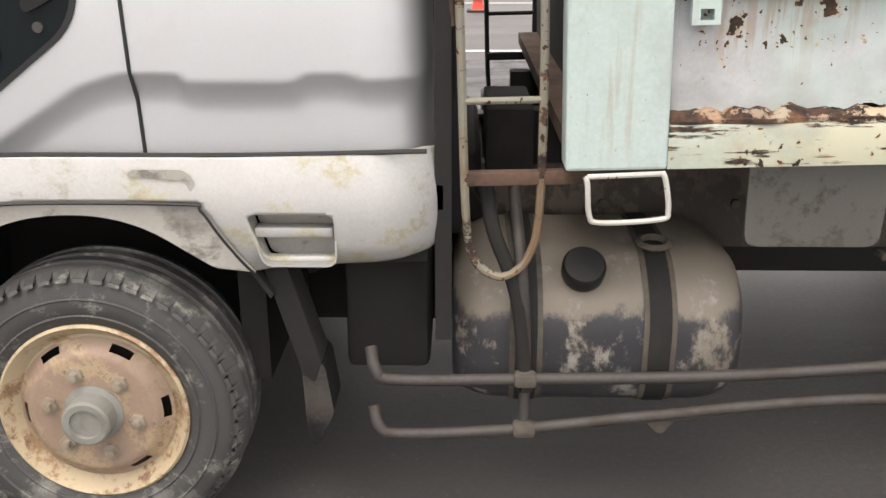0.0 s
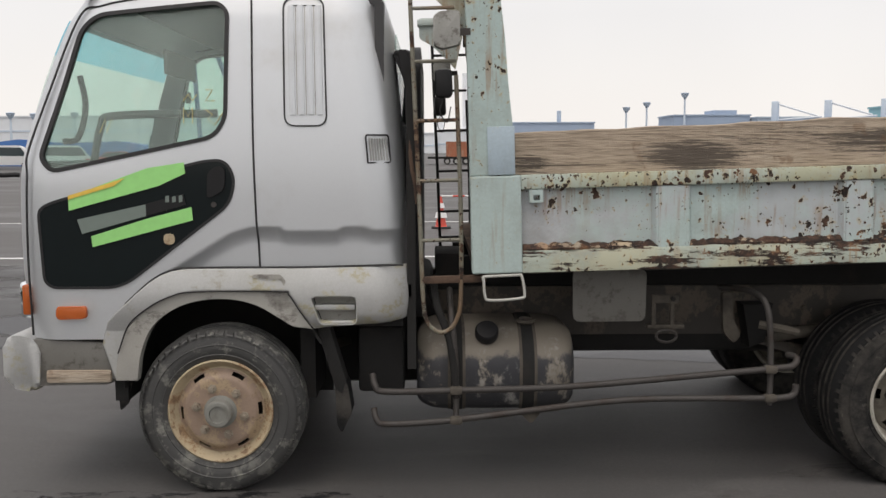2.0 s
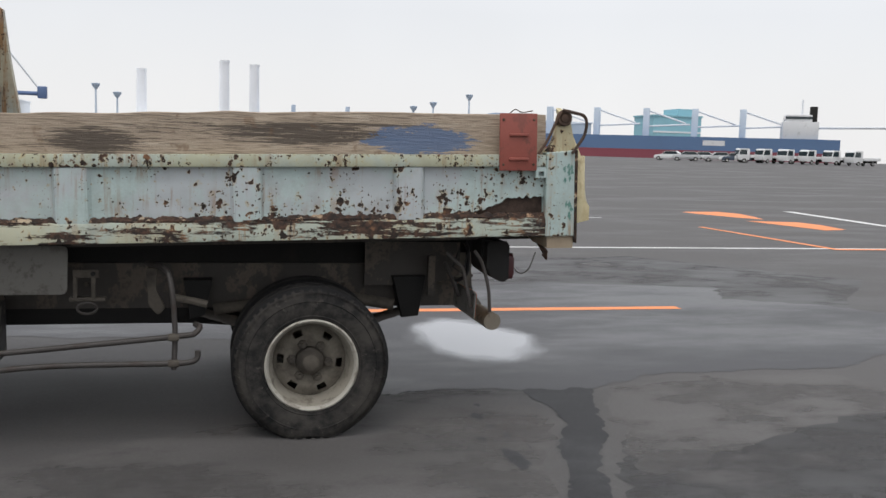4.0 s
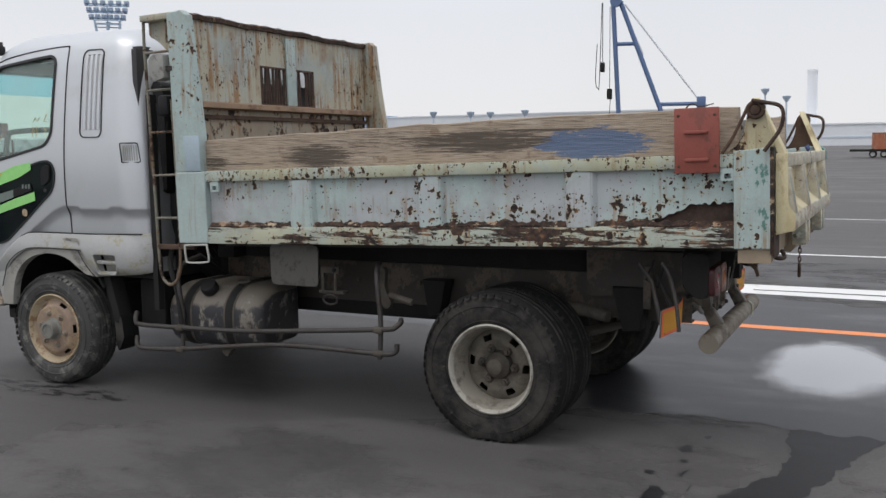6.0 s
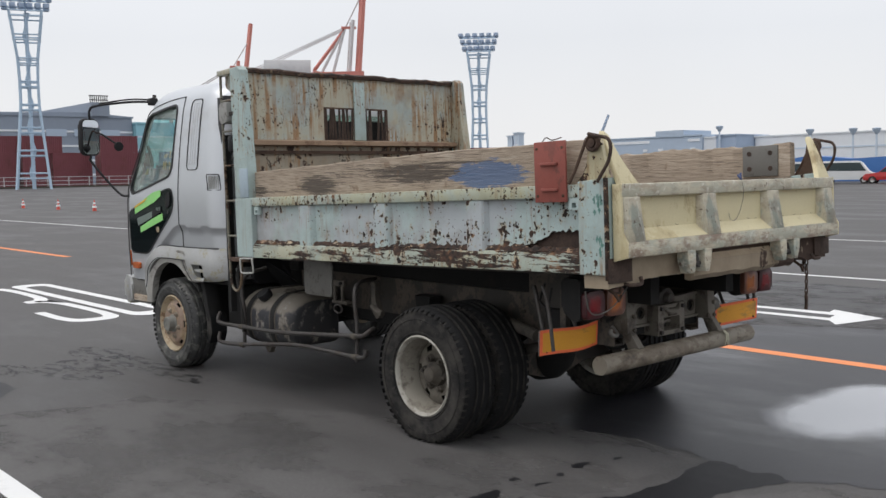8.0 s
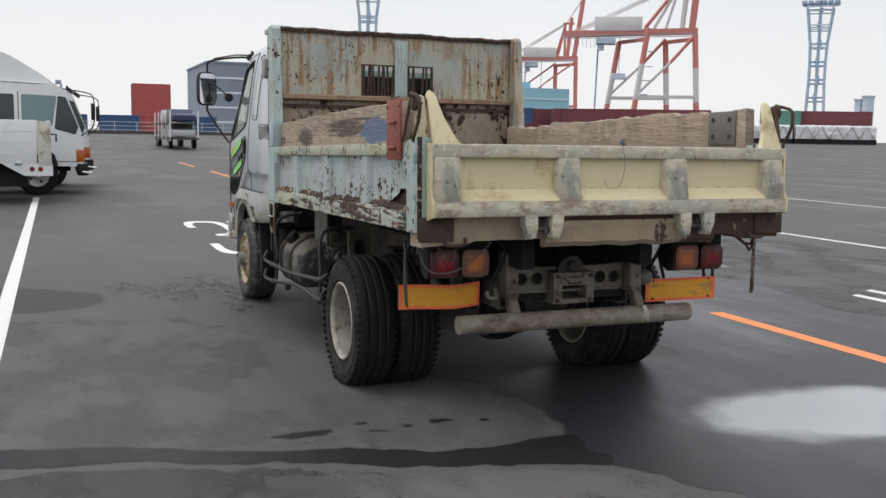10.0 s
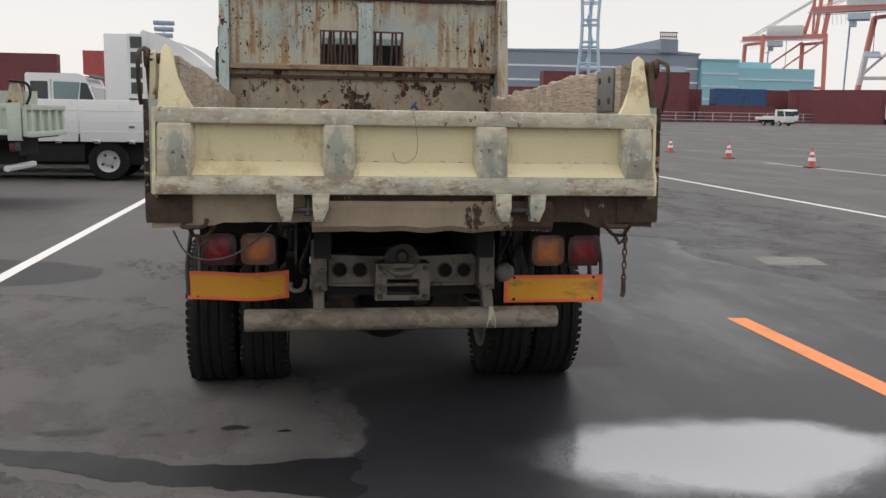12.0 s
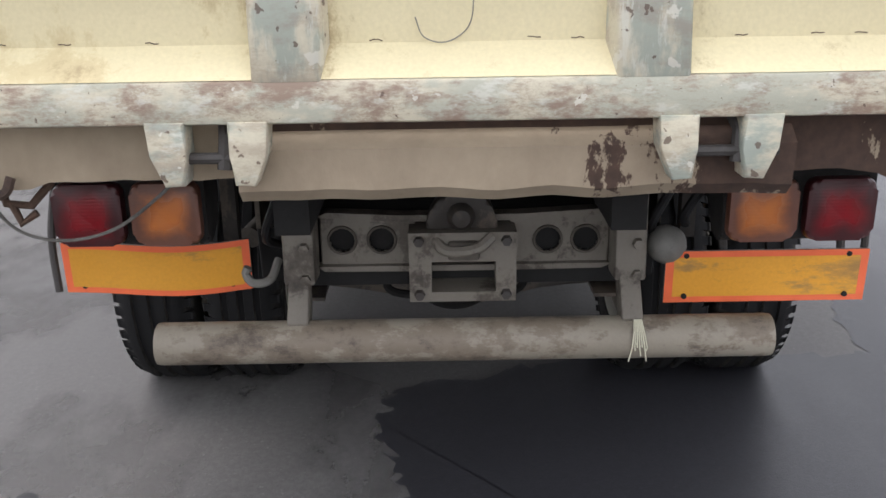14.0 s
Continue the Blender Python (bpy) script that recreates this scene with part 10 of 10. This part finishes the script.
def flood_tower(x, y, h, widths, rack, label):
    """A lattice mast that is narrow at its waist and carries tiers of floodlights; widths at foot, waist and head."""
    t = thing("flood_tower", (x, y, 0), label, "light tower", "flood towers")

    def half(z):
        return 0.5 * level(z, [(0, widths[0]), (h * 0.52, widths[1]), (h * 0.72, widths[1] * 1.04), (h, widths[2])])
    levels = [h * i / 8 for i in range(9)]
    turn = Matrix.Rotation(math.atan2(y, x), 3, "Z")

    def at(a, b, z):
        p = turn @ Vector((a, b, 0))
        return (x + p.x, y + p.y, z)
    for sx in (-1, 1):
        for sy in (-1, 1):
            part("leg", bar([at(sx * half(z), sy * half(z), z) for z in levels], r=0.20, n=6), M_TOWER, t)
    for b in levels[1:]:
        for sx, sy, ex, ey in ((-1, -1, 1, -1), (1, -1, 1, 1), (1, 1, -1, 1), (-1, 1, -1, -1)):
            for dz in (0.0, 0.7):
                part("strut", bar([at(sx * half(b), sy * half(b), b - dz), at(ex * half(b), ey * half(b), b - dz)], r=0.11, n=5), M_TOWER, t)
    part("stair", bar(*[[at(0.3, -0.4 + 0.8 * (i % 2), levels[i]), at(0.3, 0.4 - 0.8 * (i % 2), levels[i + 1])] for i in range(8)], r=0.16, n=5), M_TOWER, t)
    part("core", bar([at(0.3, 0.0, 0), at(0.3, 0.0, h)], r=0.28, n=6), M_TOWER, t)
    for r in range(3):
        zz, wdt = h + 0.5 + 1.2 * r, rack * (0.40 + 0.05 * r)
        part("rack_bar", bar([at(-1.0, -wdt, zz), at(-1.0, wdt, zz)], [at(1.0, -wdt, zz), at(1.0, wdt, zz)], [at(-1.0, -wdt, zz), at(1.0, -wdt, zz)], [at(-1.0, wdt, zz), at(1.0, wdt, zz)], [at(0, 0, h), at(0, 0, zz)], r=0.13, n=5), M_TOWER, t)
        for i in range(6):
            q = -1 + 2 * i / 5
            for side in (-1.2, 1.2):
                p = at(side, wdt * q, zz)
                part("floodlight", boxes((p[0] - 0.34, p[0] + 0.34, p[1] - 0.34, p[1] + 0.34, zz - 0.05, zz + 0.6), bevel=0.08), M_BLUEB, t)


flood_tower(-125.2, 43.8, 24.5, (4.4, 2.2, 4.0), 6.5, "pale blue lattice flood tower behind the fence")
flood_tower(-128, -40, 24.5, (4.4, 2.2, 4.0), 6.5, "pale blue lattice flood tower beyond the parked trucks")
flood_tower(-121.9, 124.8, 24.6, (3.4, 2.5, 4.2), 6.6, "pale blue lattice flood tower by the quay")
flood_tower(-188, -24.2, 15.5, (2.0, 1.5, 2.2), 3.3, "small lattice flood tower behind the parked trucks")


def gantry_crane(at, along, legs, top, house_u, boom, white, label):
    """A container crane with its boom raised. along: direction of the girder; legs: (foot, head) places along it for the back and front frames."""
    t = thing("gantry_crane", at, label, "crane", "container cranes")
    u = Vector((*along, 0)).normalized()
    v = Vector((-u.y, u.x, 0))
    base = Vector(at)

    def w(a, b, z):
        return base + u * a + v * b + Vector((0, 0, z))

    def beam(name, a, b, r, mat, lab=""):
        part(name, bar([w(*a), w(*b)], r=r, n=4), mat, t, lab, smooth=0)
    (a0, a1), (c0, c1), (b0, b1), (d0, d1) = legs
    tone = M_CRANE_W if white else M_CRANE_R

    def leg(f, h, b, drop):
        z2 = top - drop
        for n, za, zb, m in (("leg_foot", 0, 0.36 * z2, M_CRANE_R), ("leg_middle", 0.36 * z2, 0.68 * z2, tone), ("leg_head", 0.68 * z2, z2, M_CRANE_R)):
            beam(n, (f + (h - f) * za / z2, b, za), (f + (h - f) * zb / z2, b, zb), 0.95, m)
        beam("bogie", (f - 3.0, b, 1.4), (f + 3.0, b, 1.4), 0.8, M_BLUEB)
    leg(a0, a1, 6, 2.0), leg(c0, c1, 6, 2.0), leg(b0, b1, -6, -1.4), leg(d0, d1, -6, 0.6)
    for f0, f1, g0, g1, b in ((a0, a1, c0, c1, 6), (b0, b1, d0, d1, -6)):
        k = 0.40
        beam("portal_beam", (f0 + (f1 - f0) * k, b, top * k), (g0 + (g1 - g0) * k, b, top * k), 0.8, tone)
        beam("lower_brace", (f0 + (f1 - f0) * k, b, top * k + 0.6), (0.5 * (f1 + g1), b, top * 0.72), 0.45, tone)
        beam("upper_brace", (0.5 * (f1 + g1), b, top * 0.72), (g1, b, top * 0.97), 0.55, M_CRANE_R)
        beam("sill_beam", (f0, b, 3.2), (g0, b, 3.2), 0.7, M_CRANE_R)
    for f, h in ((a0, b0), (c0, d0)):
        beam("cross_sill", (f, 6, 3.2), (h, -6, 3.2), 0.7, M_CRANE_R)
    beam("cross_head", (a1, 6, top - 2.2), (b1, -6, top - 2.2), 0.8, M_CRANE_R)
    beam("cross_head", (c1, 6, top - 2.2), (d1, -6, top - 2.2), 0.8, M_CRANE_R)
    left, right = house_u[0] - 10.0, d1 + 1.0
    for b in (-2.4, 2.4):
        beam("girder", (left, b, top), (right, b, top + 0.9), 1.25, M_CRANE_R, "orange-red girder")
        beam("girder_walkway", (left - 1, b * 1.8, top - 1.0), (right, b * 1.8, top - 0.2), 0.18, M_BLUEB)
        beam("boom", (boom[0], b, top + 1.0), (boom[1], b * 0.85, top + 36), 1.0, M_CRANE_R, "raised boom")
        beam("boom_mast", (boom[0] - 3.2, b, top + 1.0), (boom[0] - 1.6, b, top + 19), 0.75, tone)
        apex = (boom[0] - 4.4, b * 0.6, top + 16.0)
        beam("a_frame", (house_u[1] + 1.0, b, top + 2.0), apex, 0.5, M_CRANE_R)
        beam("a_frame", (house_u[1] + 4.0, b, top + 2.0), apex, 0.45, tone)
        beam("a_frame", (boom[0] - 8.5, b, top + 1.5), apex, 0.5, tone)
        beam("stay", apex, (house_u[0] - 5.0, b, top + 1.0), 0.2, M_CRANE_W)
        beam("stay", (boom[0] - 4.4, b * 0.6, top + 16.6), (house_u[0] - 7.0, b, top + 1.0), 0.2, M_CRANE_W)
        beam("stay", apex, (boom[1], b, top + 30), 0.2, M_CRANE_W)
    for i in range(9):
        z = 3.5 * i + 2
        a = boom[0] + (boom[1] - boom[0]) * z / 35
        beam("boom_tie", (a, -2.4, top + z), (a, 2.4, top + z), 0.3, M_CRANE_R)
        beam("boom_lacing", (a, -2.4, top + z), (a + 0.1 * (boom[1] - boom[0]), 2.4, top + z + 3.5), 0.22, M_CRANE_R)
    beam("mast_head", (boom[0] - 5.5, -2.0, top + 16.4), (boom[0] - 0.5, -2.0, top + 16.4), 0.6, M_CRANE_R)
    house = bmesh.new()
    box(house, house_u[0], house_u[1], -3.6, 3.6, 0.8, 5.4, bevel=0.12)
    for q in range(6):
        box(house, house_u[0] + 0.8 + 2.2 * q, house_u[0] + 1.8 + 2.2 * q, -3.75, -3.6, 2.4, 3.4)
    frame_m = Matrix(((u.x, v.x, 0, base.x), (u.y, v.y, 0, base.y), (0, 0, 1, base.z + top), (0, 0, 0, 1)))
    bmesh.ops.transform(house, matrix=frame_m, verts=house.verts)
    part("machine_house", house, M_CRANE_W, t, "pale grey machinery house")
    trolley = bmesh.new()
    box(trolley, house_u[0] + 0.5, house_u[0] + 7.0, -2.8, 2.8, -3.4, -1.3, bevel=0.2)
    box(trolley, house_u[0] + 1.0, house_u[0] + 3.2, -1.2, 1.2, -5.4, -3.4, bevel=0.2)
    bmesh.ops.transform(trolley, matrix=frame_m, verts=trolley.verts)
    part("trolley", trolley, M_PALEB, t, "grey trolley and cabin under the girder")
    for b in (-1.6, 1.6):
        beam("hoist_rope", (house_u[0] + 8.5, b, top - 1.0), (house_u[0] + 8.5, b, top - 13.5), 0.07, M_FRAME)
    spreader = bmesh.new()
    box(spreader, house_u[0] + 6.0, house_u[0] + 11.0, -1.1, 1.1, -15.0, -14.0, bevel=0.15)
    box(spreader, house_u[0] + 6.4, house_u[0] + 10.6, -0.5, 0.5, -14.0, -13.0, bevel=0.1)
    bmesh.ops.transform(spreader, matrix=frame_m, verts=spreader.verts)
    part("spreader", spreader, M_PALEB, t, "grey container spreader")
    beam("lift_shaft", (house_u[0] + 0.6, 4.0, 8), (house_u[0] + 1.2, 4.0, top - 1), 0.3, M_BLUEB)
    for i in range(9):
        a = left + 0.6 + 1.3 * i
        beam("festoon_cable", (a, 2.9, top - 1.4), (a + 0.3, 2.9, top - 4.2), 0.07, M_PALEB)
    for z in (0.42, 0.55, 0.68, 0.82):
        beam("landing", (b0 + (b1 - b0) * z + 1.0, -6.6, top * z), (b0 + (b1 - b0) * z + 3.4, -6.6, top * z), 0.22, M_BLUEB)


gantry_crane((-272.7, 173.9, 1.3), (0.543, 0.84), ((0.0, 5.0), (22.3, 20.5), (9.4, 14.4), (31.4, 29.4)), 35.0, (-3.2, 12.4), (28.6, 31.5), True, "red and white container crane with its boom raised")
gantry_crane((-397.2, 195.7, 1.3), (0.452, 0.892), ((0.0, 0.6), (25.0, 24.8), (7.6, 8.4), (34.2, 33.6)), 35.8, (9.6, 24.6), (33.0, 37.5), False, "orange-red container crane with its boom raised")

# blue shear-leg crane by the water
column = thing("quay_crane", (-140.9, 1.9, 0), "dark blue-grey quay crane column with a folded arm", "crane")
for dy in (-0.42, 0.42):
    part("leg", bar([(-140.9, 1.85 + dy, 0.9), (-140.9, 1.85 + dy, 7.9)], r=0.16, n=6), M_BLUEB, column)
for i in range(7):
    part("brace", bar([(-140.9, 1.43, 1.6 + 0.9 * i), (-140.9, 2.27, 2.2 + 0.9 * i)], r=0.10, n=5), M_BLUEB, column)
part("cabin", boxes((-141.6, -140.2, 1.3, 2.5, 3.4, 4.9), bevel=0.1), M_BLUEB, column)
part("arm", bar([(-140.8, 0.9, 5.5), (-140.8, 1.2, 4.4), (-140.8, 2.0, 5.2), (-140.8, 2.7, 5.9), (-140.8, 2.6, 4.6)], r=0.14, n=6), M_BLUEB, column)
part("head", boxes((-141.3, -140.5, 1.5, 2.3, 7.9, 8.5), bevel=0.08), M_BLUEB, column)
shear = thing("jib_crane", (-25, 117, 0), "blue shear-leg crane at the water's edge", "crane")
for name, a, b, r in (("leg", (-27.4, 116.1, 0.5), (-28.4, 115.8, 19.4), 0.30), ("leg", (-20.6, 117.6, 0.5), (-27.4, 116.0, 19.2), 0.30), ("link", (-28.1, 115.9, 14.4), (-25.6, 116.5, 14.4), 0.24), ("head_link", (-28.6, 115.8, 19.4), (-27.2, 116.0, 19.3), 0.34), ("boom_foot", (-23.0, 117.2, 6.85), (-17.8, 118.2, 6.85), 0.24)):
    part(name, bar([a, b], r=r, n=8), M_CRANE_B, shear)
part("foot_block", boxes((-18.4, -17.4, 117.8, 118.6, 6.3, 7.7), bevel=0.1), M_CRANE_B, shear)
part("sheave", lathe(bmesh.new(), [(0.0001, -0.2), (0.7, -0.2), (0.7, 0.2), (0.0001, 0.2)], 16, "y", (-28.0, 115.6, 19.6)), M_CRANE_B, shear)
for a, b in (((-27.0, 116.2, 19.2), (-18.1, 118.2, 7.2)), ((-27.4, 116.3, 19.0), (-25.0, 117.5, 13.0))):
    part("stay", bar([a, b], r=0.13, n=5), M_PALEW, shear)
part("hook_rope", bar([(-29.7, 115.4, 19.5), (-30.0, 115.4, 10.0), (-30.2, 115.4, 9.0), (-30.5, 115.4, 10.2), (-30.3, 115.4, 14.5)], [(-29.6, 115.4, 19.5), (-29.6, 115.4, 12.0)], r=0.05, n=5, soft=True), M_FRAME, shear)
part("hook_block", boxes((-29.85, -29.35, 115.2, 115.7, 11.0, 12.2), bevel=0.08), M_FRAME, shear)
part("hook_block", boxes((-29.0, -28.4, 115.2, 115.7, 7.6, 8.9), bevel=0.08), M_FRAME, shear)
part("second_rope", bar([(-28.7, 115.5, 19.0), (-28.7, 115.5, 8.8)], [(-28.6, 115.5, 8.0), (-28.7, 115.5, 5.8)], r=0.04, n=5), M_FRAME, shear)
part("winch_house", boxes((-24, -18, 118, 121, 0.5, 4.0), bevel=0.1), M_CRANE_B, shear)
jib = thing("jib_crane", (-158, 204, 0), "far dark lattice jib of a mobile crane", "crane")
part("jib", bar([(-160.5, 203.3, 4), (-155.5, 206.0, 17.5)], [(-159.7, 203.3, 4), (-155.3, 206.0, 17.3)], r=0.25, n=5), M_BLUEB, jib)
part("carrier", boxes((-163, -157, 201, 205, 0, 4)), M_BLUEB, jib)

# ship at the quay
# Hull blue with haze over the water mixed into its base colour.
M_HULL = surface("haze_paled_ship_blue", (0.09, 0.16, 0.29), (0.08, 0.13, 0.22), 0.6, 0.0, 0.1, 0.3)
M_HULL_R = surface("red_ship_bottom", (0.22, 0.05, 0.07), (0.16, 0.05, 0.06), 0.6, 0.0, 0.1, 0.3)
ship = thing("cargo_ship", (0, 0, 0), "blue cargo ship with a white deckhouse moored at the quay", "ship")
part("hull", prism(bmesh.new(), [(-50, -6), (24, -6), (28, -3), (28, 3), (24, 6), (-50, 6)], 3.4, 6.6, "z"), M_HULL, ship)
part("hull_bottom", prism(bmesh.new(), [(-50, -5.98), (24, -5.98), (27.9, -3), (27.9, 3), (24, 5.98), (-50, 5.98)], 0.5, 3.39, "z"), M_HULL_R, ship)
part("deckhouse", boxes((15.2, 23.0, -5, 5, 6.6, 10.6), (15.8, 21.5, -4.5, 4.5, 10.6, 12.2), bevel=0.1), M_CWHITE, ship)
part("bridge_windows", boxes((15.7, 21.6, -4.6, 4.6, 11.2, 11.8)), M_CARGLASS, ship)
part("funnel", boxes((21.3, 22.9, -1.2, 1.2, 10.0, 14.3), bevel=0.2), M_FRAME, ship)
part("mast", bar([(19.6, 0, 12), (19.6, 0, 15.9)], r=0.2), M_PALEW, ship)
for q in (-40.0, -28.2, -16.2, -4.7, 6.4):
    part("derrick_post", boxes((q - 0.75, q + 0.75, -1, 1, 6.6, 13.4), bevel=0.1), M_PALEB, ship)
    part("derrick_boom", bar([(q, 0, 9.0), (q + 10.5, 0, 9.6)], [(q, 0, 13.0), (q + 9.5, 0, 9.8)], r=0.22), M_PALEW, ship)
part("hull_mark", boxes((-2.5, 2.5, -6.05, -6.0, 4.6, 5.8)), M_CWHITE, ship)
part("stern_boom", bar([(23, 0, 9.4), (44, 0, 9.8)], r=0.3), M_PALEW, ship)
ship.matrix_basis = Matrix.Translation((118, 207, 0)) @ Matrix.Rotation(radians(-29), 4, "Z")
ship2 = thing("cargo_ship", (0, 0, 0), "blue hull of another ship further along the quay", "ship")
part("hull", prism(bmesh.new(), [(-30, -6), (40, -6), (40, 6), (-30, 6)], 0.0, 5.0, "z"), M_HULL, ship2)
part("deckhouse", boxes((0, 8, -5, 5, 5, 10), bevel=0.1), M_PALEW, ship2)
ship2.matrix_basis = Matrix.Translation((190, 168, 0.8)) @ Matrix.Rotation(radians(-32), 4, "Z")
# low cover at the quay left of the ship
stall = thing("stacked_goods", (-0.6, 88, 0), "goods under a green tarpaulin at the quay", "covered goods")
part("cover", prism(bmesh.new(), rounded([(-4.2, 0), (-1.2, 0), (-1.3, 1.2), (-2.0, 1.75), (-3.6, 1.7), (-4.1, 1.1)], 0.2), 87, 89, bevel=0.1), M_CGREEN, stall)
